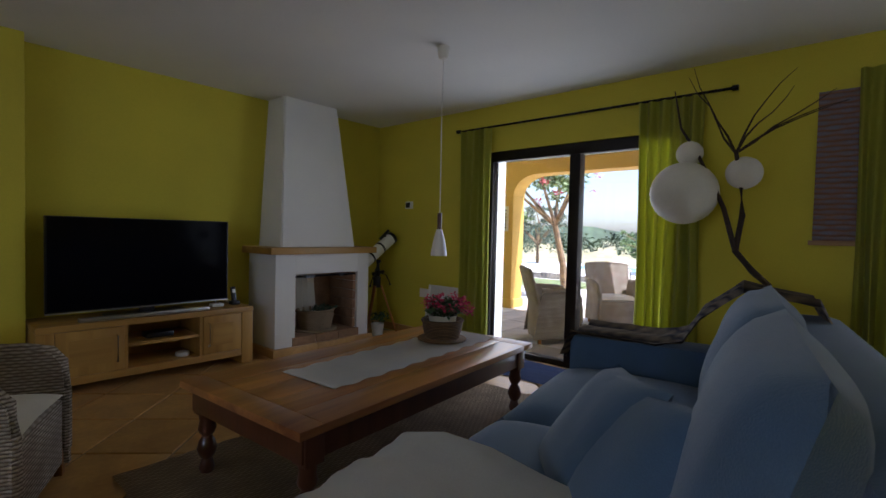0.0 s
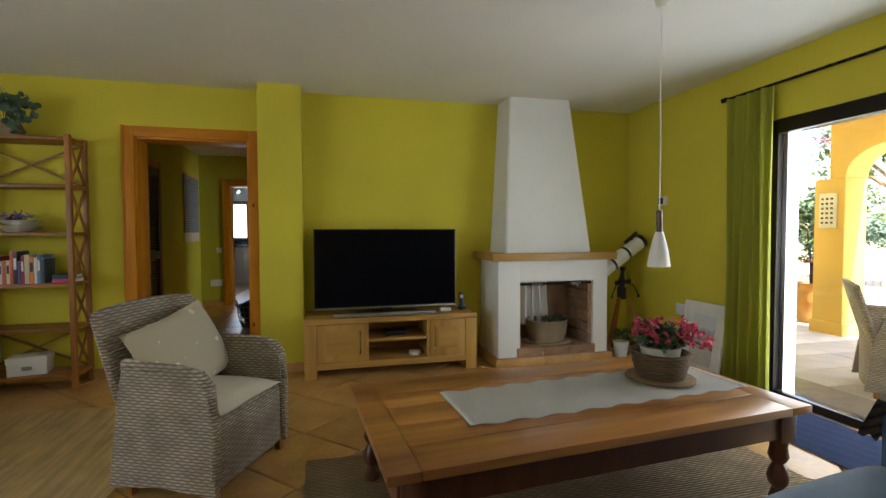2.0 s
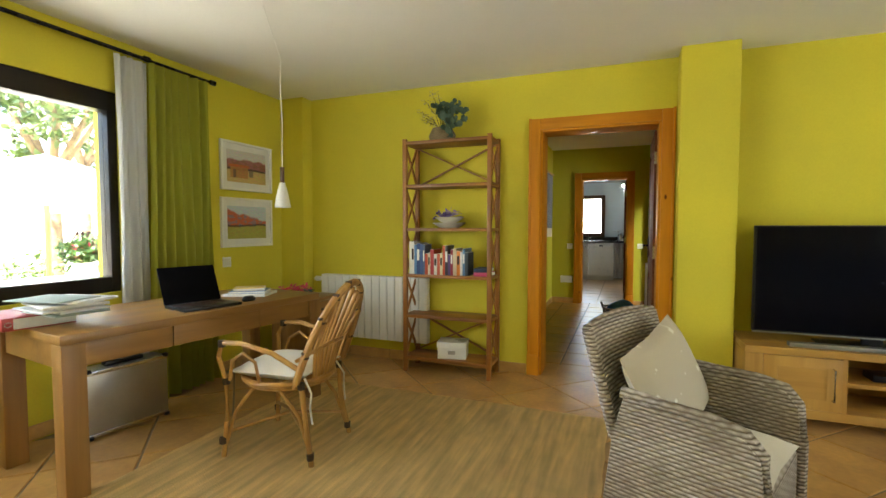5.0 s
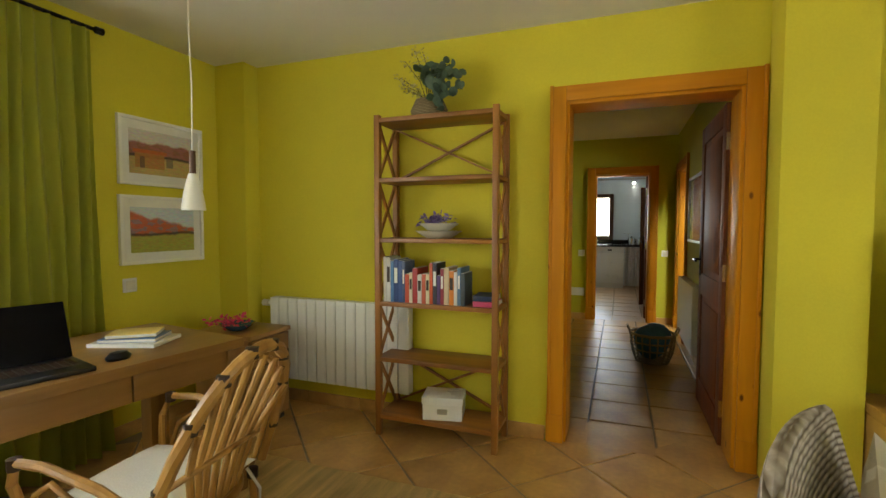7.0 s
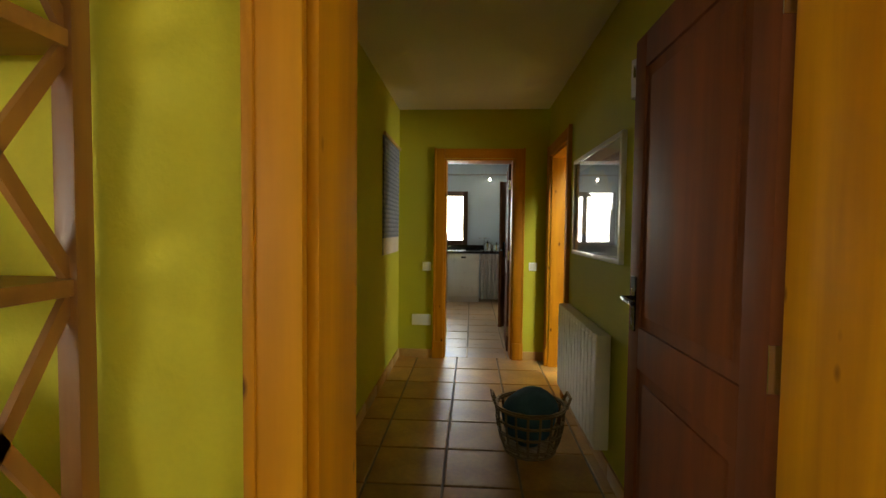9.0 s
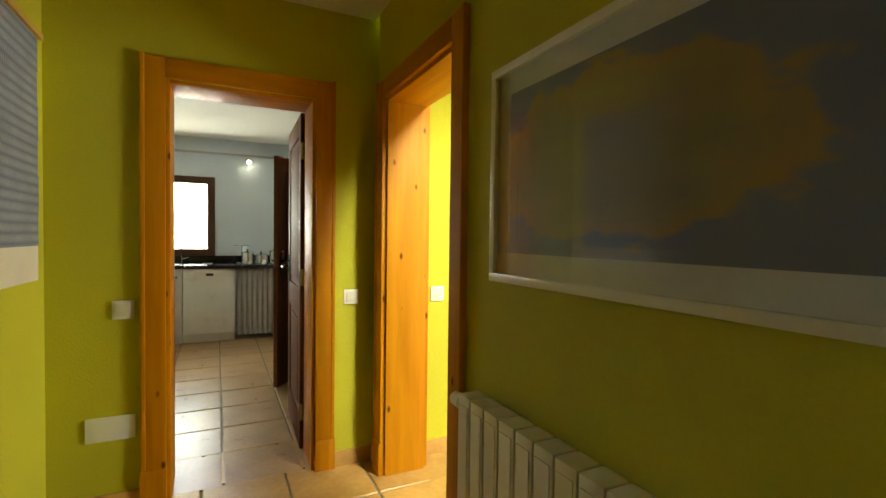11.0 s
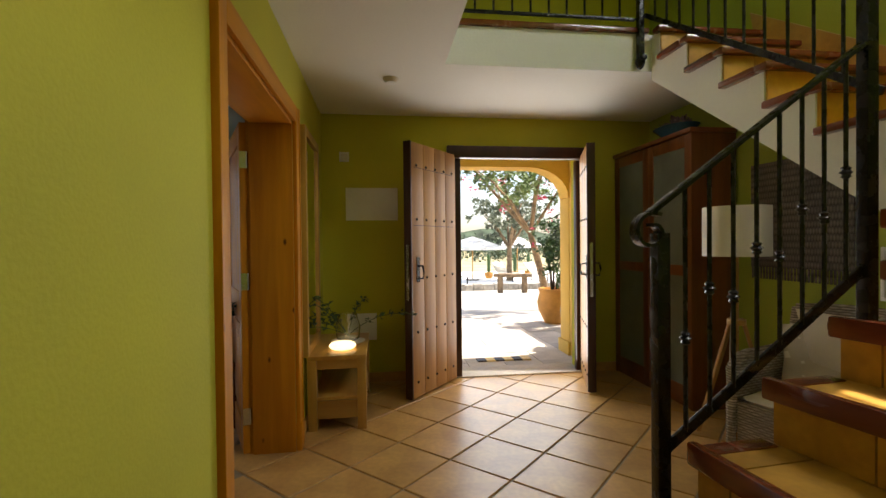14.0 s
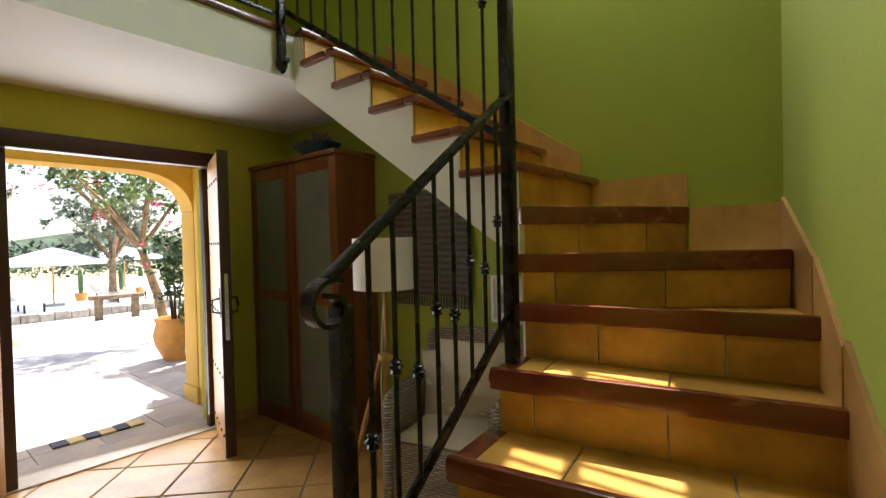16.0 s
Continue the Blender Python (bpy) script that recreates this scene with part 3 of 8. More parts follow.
def curtain(x, y0, y1, z0, z1, folds, amp, mat, label, seed=0, flare=0.0):
    """A gathered curtain that hangs along y; the folds drift and open towards the hem."""
    rnd = random.Random(seed)
    bm = bmesh.new()
    n, m = folds * 10, 14
    ph = [rnd.uniform(-0.5, 0.5) for _ in range(folds + 2)]
    grid = []
    for side in (0, 1):
        rows = []
        for j in range(m + 1):
            v = j / m
            row = []
            for i in range(n + 1):
                u = i / n
                a = u * folds
                k = int(a)
                drift = ph[k] * (1 - (a - k)) + ph[k + 1] * (a - k)
                off = amp * (0.75 + 0.5 * v) * math.sin(2 * math.pi * a + drift * 2.2 * v) + 0.25 * amp * math.sin(5.1 * a + 3 * v)
                y = y0 + (y1 - y0) * u + flare * v * (u - 0.5) + 0.012 * math.sin(9 * u + 4 * v)
                row.append(bm.verts.new((x + off + (0.003 if side else -0.003), y, z1 + (z0 - z1) * v)))
            rows.append(row)
        grid.append(rows)
    for s in (0, 1):
        for j in range(m):
            for i in range(n):
                q = grid[s]
                bm.faces.new((q[j][i], q[j][i + 1], q[j + 1][i + 1], q[j + 1][i]))
    for j in range(m):
        for i in (0, n):
            bm.faces.new((grid[0][j][i], grid[1][j][i], grid[1][j + 1][i], grid[0][j + 1][i]))
    for i in range(n):
        for j in (0, m):
            bm.faces.new((grid[0][j][i], grid[1][j][i], grid[1][j][i + 1], grid[0][j][i + 1]))
    return solid("curtain", bm, mat, label, "curtain")


curtain(5.00, 2.98, 3.36, 0.01, 2.24, 5, 0.028, M["limecloth"], "lime green linen curtain gathered beside the terrace door", 1)
curtain(5.00, 1.10, 1.56, 0.01, 2.24, 6, 0.03, M["limecloth"], "lime green linen curtain drawn to one side", 2)
curtain(4.98, -0.05, 0.26, 0.01, 2.24, 4, 0.03, M["limecloth"], "lime green linen curtain behind the sofa", 3)
curtain(-2.04, 3.17, 3.66, 0.01, 2.36, 7, 0.03, M["limecloth"], "lime green linen curtain hanging beside the desk", 4, 0.08)
curtain(-2.07, 2.96, 3.17, 0.03, 2.36, 4, 0.02, M["whitecloth"], "sheer white curtain gathered at the window", 5)


def curtain_rod(x, y0, y1, z, wall_x, label):
    ob = thing("curtain_rod", (0, 0, 0), 0, label, "curtain rod")
    bm = bmesh.new()
    tube(bm, [(x, y0, z), (x, y1, z)], 0.011, 8)
    part("rod", bm, M["iron"], ob)
    for y in (y0, y1):
        bm = bmesh.new()
        tube(bm, [(x, y - 0.02, z), (x, y + 0.02, z)], 0.02, 10)
        part("finial", bm, M["iron"], ob)
    for y in (y0 + 0.12, y1 - 0.12):
        bm = bmesh.new()
        tube(bm, [(wall_x, y, z + 0.02), (x, y, z)], 0.008, 6)
        part("bracket", bm, M["iron"], ob)


curtain_rod(5.02, 0.92, 3.42, 2.255, 5.09, "black iron curtain rod above the terrace door")
curtain_rod(-2.05, -0.8, 3.72, 2.38, -2.15, "black iron curtain rod above the desk window")
curtain_rod(-2.09, -0.8, 3.2, 2.40, -2.15, "thin black rod for the sheer curtain")

# ---- baseboards of terracotta ----
def skirting(runs, label):
    ob = thing("baseboard", (0, 0, 0), 0, label, "baseboard", kind="structure")
    for along, a0, a1, f0, f1 in runs:
        n = max(1, round((a1 - a0) / 0.4))
        for i in range(n):
            p, q = a0 + (a1 - a0) * i / n + 0.002, a0 + (a1 - a0) * (i + 1) / n - 0.002
            bm = bmesh.new()
            box(bm, *((p, q, f0, f1) if along == "x" else (f0, f1, p, q)), 0.0, 0.085, bevel=0.003)
            part("skirting_tile", bm, M["tile"], ob)


skirting([("x", -1.88, 0.27, 4.738, 4.752), ("x", 1.73, 5.09, 4.738, 4.752), ("y", 3.1, 4.75, 5.078, 5.092), ("y", -1.4, 4.38, -2.152, -2.138), ("x", 1.365, 1.73, 4.518, 4.532)], "terracotta skirting tiles of the living room")
skirting([("y", 6.84, 8.70, -0.102, -0.088), ("x", -0.1, 0.25, 8.688, 8.702), ("x", 1.15, 1.37, 8.688, 8.702), ("y", 5.0, 7.61, 1.358, 1.372), ("y", 8.60, 8.70, 1.358, 1.372)], "terracotta skirting tiles of the corridor")
skirting([("x", 1.66, 2.78, 8.608, 8.622), ("x", 4.25, 5.5, 8.608, 8.622), ("y", 7.5, 8.62, 5.488, 5.502), ("y", 5.5, 6.1, 5.488, 5.502), ("x", 2.75, 5.5, 5.498, 5.512)], "terracotta skirting tiles of the hall")

# ---- stairs ----
M["stairtile"] = material("ochre_stair_tile", (0.55, 0.30, 0.05), 0.35, vary=0.14, scale=5, grain=30, bump=0.06, spread=0.12, mottle=(0.38, 0.185, 0.03))
M["nosing"] = wood("varnished_red_nosing", (0.20, 0.045, 0.014), (0.11, 0.022, 0.008), 0.25, 10, "x", coat=0.5)
RISE = 0.19
left = {1: (2.60, 7.68), 2: (2.60, 7.39), 3: (2.61, 7.10), 4: (2.635, 6.81), 5: (2.67, 6.52), 6: (2.72, 6.25), 7: (2.735, 6.24), 8: (2.725, 6.235), 9: (2.735, 6.245)}
right = {1: (1.60, 7.62), 2: (1.61, 7.33), 3: (1.62, 7.02), 4: (1.67, 6.66), 5: (1.735, 6.35), 6: (1.79, 6.10), 7: (1.90, 5.74), 8: (2.30, 5.5), 9: (2.78, 5.5)}
stairs = thing("stairs", (0, 0, 0), 0, "masonry stairs with ochre tiles and red wooden nosings", "stairs", kind="structure")


def prism(bm, poly, z0, z1):
    low = [bm.verts.new((x, y, z0)) for x, y in poly]
    high = [bm.verts.new((x, y, z1)) for x, y in poly]
    n = len(poly)
    bm.faces.new(list(reversed(low)))
    bm.faces.new(high)
    for i in range(n):
        bm.faces.new((low[i], low[(i + 1) % n], high[(i + 1) % n], high[i]))


def lerp2(a, b, u):
    return (a[0] + (b[0] - a[0]) * u, a[1] + (b[1] - a[1]) * u)


def face_tiles(a, b, z0, z1, cuts, proud):
    """Riser tiles between a and b, each a slab of its own."""
    d = (Vector(b) - Vector(a)).normalized()
    nrm = Vector((-d.y, d.x)) if Vector((-d.y, d.x)).dot(Vector(proud)) > 0 else Vector((d.y, -d.x))
    for u0, u1 in zip(cuts, cuts[1:]):
        p, q = Vector(lerp2(a, b, u0)) + d * 0.003, Vector(lerp2(a, b, u1)) - d * 0.003
        bm = bmesh.new()
        prism(bm, [p, q, q + nrm * 0.012, p + nrm * 0.012], z0, z1)
        part("riser_tile", bm, M["stairtile"], stairs, smooth=False)


for k in range(1, 9):
    z = RISE * k
    poly = [left[k], right[k], right[k + 1], left[k + 1]]
    if k == 7:
        poly = [left[7], right[7], (1.92, 5.5), right[8], left[8]]
    bm = bmesh.new()
    prism(bm, poly, 0.0 if k < 6 else 0.9, z - 0.016)
    part("step_body", bm, M["white"], stairs, smooth=False)
    back = (left[k][0] - left[k + 1][0], left[k][1] - left[k + 1][1]) if k < 6 else (-0.3, 1.0)
    if k == 8:
        back = (-1.0, 0.25)
    cuts = (0, 0.13, 0.55, 1.0) if k % 2 else (0, 0.30, 0.72, 1.0)
    face_tiles(left[k], right[k], z - RISE + 0.002, z - 0.03, cuts, back)
    inner = [lerp2(left[k], left[k + 1], 0.0), right[k], right[k + 1], left[k + 1]]
    for u0, u1 in zip(cuts, cuts[1:]):
        a, b = lerp2(left[k], right[k], u0 + 0.004), lerp2(left[k], right[k], u1 - 0.004)
        c, d = lerp2(left[k + 1], right[k + 1], u1 - 0.004), lerp2(left[k + 1], right[k + 1], u0 + 0.004)
        bm = bmesh.new()
        prism(bm, [a, b, c, d], z - 0.016, z)
        part("tread_tile", bm, M["stairtile"], stairs, smooth=False)
    a, b = Vector((*left[k], z - 0.012)), Vector((*right[k], z - 0.012))
    run = (b - a).normalized()
    ahead = Vector((run.y, -run.x, 0))
    if ahead.dot(Vector((*back, 0))) < 0:
        ahead = -ahead
    bm = bmesh.new()
    bar(bm, a - run * 0.03 + ahead * 0.012, b + ahead * 0.012, 0.036, 0.075, 0.012)
    part("nosing", bm, M["nosing"], stairs)
    if k < 6:
        bm = bmesh.new()
        bar(bm, a + Vector((0.0, 0.02, 0)), Vector((*left[k + 1], z - 0.012)) + Vector((0, 0.02, 0)), 0.07, 0.036, 0.010)
        part("nosing_return", bm, M["nosing"], stairs)
upper = {9: 2.74, 10: 3.03, 11: 3.30, 12: 3.59, 13: 3.88, 14: 4.16}
bm = bmesh.new()
profile = [(2.735, 1.325)]
profile += [(2.735, RISE * 8 - 0.016)]
for k in range(9, 14):
    profile += [(upper[k], RISE * (k - 1) - 0.016), (upper[k], RISE * k - 0.016)]
profile += [(4.16, RISE * 13 - 0.016), (4.16, RISE * 14 - 0.016), (4.248, RISE * 14 - 0.016), (4.248, 2.345)]
sides = []
for y in (5.5, 6.25):
    sides.append([bm.verts.new((x, y, z)) for x, z in profile])
bm.faces.new(sides[0])
bm.faces.new(list(reversed(sides[1])))
for i in range(len(profile)):
    j = (i + 1) % len(profile)
    bm.faces.new((sides[0][i], sides[0][j], sides[1][j], sides[1][i]))
part("flight_body", bm, M["white"], stairs, "cream plastered soffit and string", smooth=False)
for k in range(9, 15):
    x, z = upper[k], RISE * k
    nxt = upper.get(k + 1, x + 0.1)
    cuts = (0, 0.45, 1.0) if k % 2 else (0, 0.25, 0.7, 1.0)
    face_tiles((x, 6.245), (x, 5.5), z - RISE + 0.002, z - 0.03, cuts, (-1, 0))
    if k < 14:
        for u0, u1 in zip(cuts, cuts[1:]):
            part("tread_tile", blk(x, nxt - 0.004, 6.245 - 0.745 * u1 + 0.003, 6.245 - 0.745 * u0 - 0.003, z - 0.016, z), M["stairtile"], stairs, smooth=False)
    part("nosing", blk(x - 0.05, x + 0.028, 5.5, 6.285, z - 0.03, z + 0.006, bevel=0.012), M["nosing"], stairs)
    if k < 14:
        part("nosing_return", blk(x + 0.029, nxt - 0.02, 6.235, 6.288, z - 0.03, z + 0.006, bevel=0.010), M["nosing"], stairs)
for i, (a, b) in enumerate((((1.655, 7.6), (1.665, 7.0)), ((1.61, 6.98), (1.678, 6.66)), ((1.682, 6.64), (1.746, 6.34)), ((1.750, 6.32), (1.810, 6.04)), ((1.814, 6.02), (1.918, 5.53)))):
    z0 = (0.5, 0.72, 0.94, 1.14, 1.36)[i]
    d = Vector((b[0] - a[0], b[1] - a[1])).normalized()
    nrm = Vector((-d.y, d.x)) * (1 if -d.y > 0 else -1)
    bm = bmesh.new()
    pts = [Vector(a), Vector(b)]
    lo = [bm.verts.new((*(p + nrm * 0.004), z)) for p, z in ((pts[0], 0.02 + z0 - 0.5), (pts[1], 0.02 + z0 - 0.5), (pts[1], z0 + 0.20), (pts[0], z0 - 0.02))]
    hi = [bm.verts.new((*(p + nrm * 0.018), z)) for p, z in ((pts[0], 0.02 + z0 - 0.5), (pts[1], 0.02 + z0 - 0.5), (pts[1], z0 + 0.20), (pts[0], z0 - 0.02))]
    bm.faces.new(lo)
    bm.faces.new(hi)
    for j in range(4):
        bm.faces.new((lo[j], lo[(j + 1) % 4], hi[(j + 1) % 4], hi[j]))
    part("skirting_tile", bm, M["tile"], stairs, smooth=False)
part("skirting_tile", blk(1.93, 2.28, 5.5, 5.514, 1.3, 1.52 + 0.02), M["tile"], stairs, smooth=False)
part("skirting_tile", blk(2.285, 2.785, 5.5, 5.514, 1.4, 1.70), M["tile"], stairs, smooth=False)
bm = bmesh.new()
lo = [bm.verts.new((x, 5.502, z)) for x, z in ((2.79, 1.5), (4.15, 2.4), (4.24, 2.84), (3.0, 2.0), (2.79, 1.86))]
hi = [bm.verts.new((v.co.x, 5.514, v.co.z)) for v in lo]
bm.faces.new(lo)
bm.faces.new(hi)
for j in range(5):
    bm.faces.new((lo[j], lo[(j + 1) % 5], hi[(j + 1) % 5], hi[j]))
part("skirting_tile", bm, M["tile"], stairs, smooth=False)

# ---- wrought iron railing ----
rail = thing("stair_railing", (0, 0, 0), 0, "black wrought iron stair railing with collared balusters", "railing")
IR = M["iron"]
post_a, post_b = Vector((2.665, 7.20, 0)), Vector((2.70, 6.385, 0))
part("newel_post", blk(2.643, 2.687, 7.178, 7.222, 0.36, 1.27, bevel=0.003), IR, rail)
part("newel_post", blk(2.678, 2.722, 6.363, 6.407, 0.90, 3.05, bevel=0.003), IR, rail)
bm = bmesh.new()
bar(bm, (2.66, 7.24, 1.335), (2.70, 6.39, 1.945), 0.045, 0.014, 0.003)
part("handrail", bm, IR, rail)
bm = bmesh.new()
ribbon = []
for i in range(26):
    ang, r = -0.5 + i * 0.27, 0.064 - 0.0016 * i
    ribbon.append([bm.verts.new((2.66 + dx, 7.24 + (r + dr) * math.sin(ang), 1.272 + (r + dr) * math.cos(ang))) for dx, dr in ((-0.022, -0.006), (0.022, -0.006), (0.022, 0.006), (-0.022, 0.006))])
for p, q in zip(ribbon, ribbon[1:]):
    for k in range(4):
        bm.faces.new((p[k], p[(k + 1) % 4], q[(k + 1) % 4], q[k]))
bm.faces.new(ribbon[0])
bm.faces.new(ribbon[-1])
part("scroll", bm, IR, rail)
bm = bmesh.new()
bar(bm, (2.668, 7.20, 0.545), (2.70, 6.385, 1.15), 0.014, 0.035, 0.003)
part("lower_rail", bm, IR, rail)


def baluster(p, z0, z1, knots):
    bm = bmesh.new()
    tube(bm, [(p.x, p.y, z0), (p.x, p.y, z1)], 0.0075, 6)
    for z in knots:
        lathe(bm, [(0.008, -0.022), (0.016, -0.016), (0.012, -0.008), (0.021, 0), (0.012, 0.008), (0.016, 0.016), (0.008, 0.022)], p.x, p.y, z, 8)
    part("baluster", bm, IR, rail)


for i in range(1, 9):
    u = i / 9
    p = post_a.lerp(post_b, u)
    z0, z1 = 0.545 + 0.605 * u, 1.363 + 0.575 * u
    baluster(p, z0, z1, [z0 + (0.38 if i % 2 else 0.50) * (z1 - z0)])
for i in range(1, 12):
    x = 2.72 + i * 0.125
    z = 1.83 + (x - 2.73) * 0.66
    baluster(Vector((x, 6.32, 0)), z - 0.05, z + 0.85, [z + 0.45] if i % 2 else [z + 0.55])
bm = bmesh.new()
bar(bm, (2.70, 6.32, 1.77), (4.21, 6.32, 2.765), 0.014, 0.03)
part("lower_rail", bm, IR, rail)
bm = bmesh.new()
bar(bm, (2.70, 6.36, 2.66), (4.21, 6.32, 3.655), 0.045, 0.014)
part("handrail", bm, IR, rail)
guard = thing("landing_railing", (0, 0, 0), 0, "black wrought iron railing along the landing", "railing")
part("newel_post", blk(4.20, 4.24, 6.33, 6.37, 2.44, 3.65, bevel=0.003), IR, guard)
bm = bmesh.new()
lathe(bm, [(0.0, -0.06), (0.02, -0.045), (0.034, -0.01), (0.034, 0.01), (0.018, 0.03)], 4.22, 6.35, 2.46, 10)
box(bm, 4.16, 4.28, 6.335, 6.365, 2.455, 2.485, bevel=0.004)
part("post_foot", bm, IR, guard)
part("lower_rail", blk(4.235, 4.265, 6.37, 7.68, 2.745, 2.757), IR, guard)
part("handrail", blk(4.228, 4.272, 6.37, 7.68, 3.60, 3.614), IR, guard)
for i in range(10):
    bm = bmesh.new()
    tube(bm, [(4.25, 6.48 + 0.125 * i, 2.75), (4.25, 6.48 + 0.125 * i, 3.6)], 0.0075, 6)
    part("baluster", bm, IR, guard)
solid("trim", blk(4.22, 4.30, 6.28, 7.69, 2.655, 2.69, bevel=0.008), M["nosing"], "red varnished wooden edge of the landing", "trim", "structure")

# ---- living room: materials ----
M["oak"] = wood("oiled_oak", (0.54, 0.315, 0.072), (0.36, 0.185, 0.04), 0.42, 9, "x", spread=0.06)
M["oak_z"] = wood("oiled_oak_upright", (0.54, 0.315, 0.072), (0.36, 0.185, 0.04), 0.42, 9, "z", spread=0.06)
M["oak_y"] = wood("oiled_oak_along", (0.46, 0.26, 0.065), (0.29, 0.145, 0.035), 0.42, 9, "y", spread=0.06)
M["teak"] = wood("brown_acacia", (0.40, 0.165, 0.030), (0.21, 0.078, 0.016), 0.45, 10, "z", spread=0.08)
M["teak_x"] = wood("brown_acacia_shelf", (0.40, 0.165, 0.030), (0.20, 0.075, 0.016), 0.45, 10, "x", spread=0.08)
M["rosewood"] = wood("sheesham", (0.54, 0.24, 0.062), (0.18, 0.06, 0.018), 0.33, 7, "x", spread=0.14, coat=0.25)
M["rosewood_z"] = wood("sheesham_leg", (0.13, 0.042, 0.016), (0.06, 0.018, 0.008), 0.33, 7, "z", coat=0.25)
M["black"] = material("black_plastic", (0.008, 0.008, 0.010), 0.35, vary=0.05, bump=0.0)
M["screen"] = material("black_screen", (0.004, 0.004, 0.006), 0.12, vary=0.02, bump=0.0)
M["screen"].node_tree.nodes["Principled BSDF"].inputs["Specular IOR Level"].default_value = 0.08
M["silver"] = material("silver_aluminium", (0.45, 0.44, 0.42), 0.35, 0.9, vary=0.04, bump=0.03)
M["cream"] = material("cream_canvas", (0.70, 0.64, 0.52), 0.9, vary=0.05, scale=4, grain=180, bump=0.2, sheen=0.2)
M["linen"] = material("white_linen", (0.84, 0.82, 0.77), 0.9, vary=0.04, scale=4, grain=160, bump=0.2)
M["sofa"] = material("blue_grey_sofa_cloth", (0.085, 0.150, 0.25), 0.9, vary=0.08, scale=3, grain=220, bump=0.25, sheen=0.3)
M["whiteenamel"] = material("white_enamel", (0.78, 0.77, 0.72), 0.3, vary=0.02, bump=0.0)
M["ceramic"] = material("cream_ceramic", (0.72, 0.68, 0.56), 0.35, vary=0.05, bump=0.02)
M["leaf"] = material("green_leaf", (0.06, 0.13, 0.035), 0.5, vary=0.2, scale=12, grain=60, bump=0.1, spread=0.2)
M["greyleaf"] = material("grey_green_leaf", (0.085, 0.14, 0.085), 0.6, vary=0.2, scale=12, grain=60, bump=0.1)
M["pink"] = material("pink_petals", (0.75, 0.055, 0.14), 0.6, vary=0.18, scale=20, grain=60, bump=0.1)
M["lilac"] = material("lilac_petals", (0.28, 0.20, 0.50), 0.7, vary=0.15, scale=20, bump=0.1)
M["bamboo"] = wood("peeled_rattan", (0.52, 0.29, 0.08), (0.32, 0.155, 0.04), 0.4, 14, "z", spread=0.05)
M["bind"] = material("dark_rattan_binding", (0.045, 0.022, 0.012), 0.5, vary=0.1, bump=0.1)
M["paper"] = material("white_paper", (0.75, 0.74, 0.70), 0.8, vary=0.04, bump=0.05)
M["brick"] = material("fire_brick", (0.34, 0.20, 0.11), 0.85, vary=0.15, scale=6, grain=40, bump=0.3, spread=0.12)


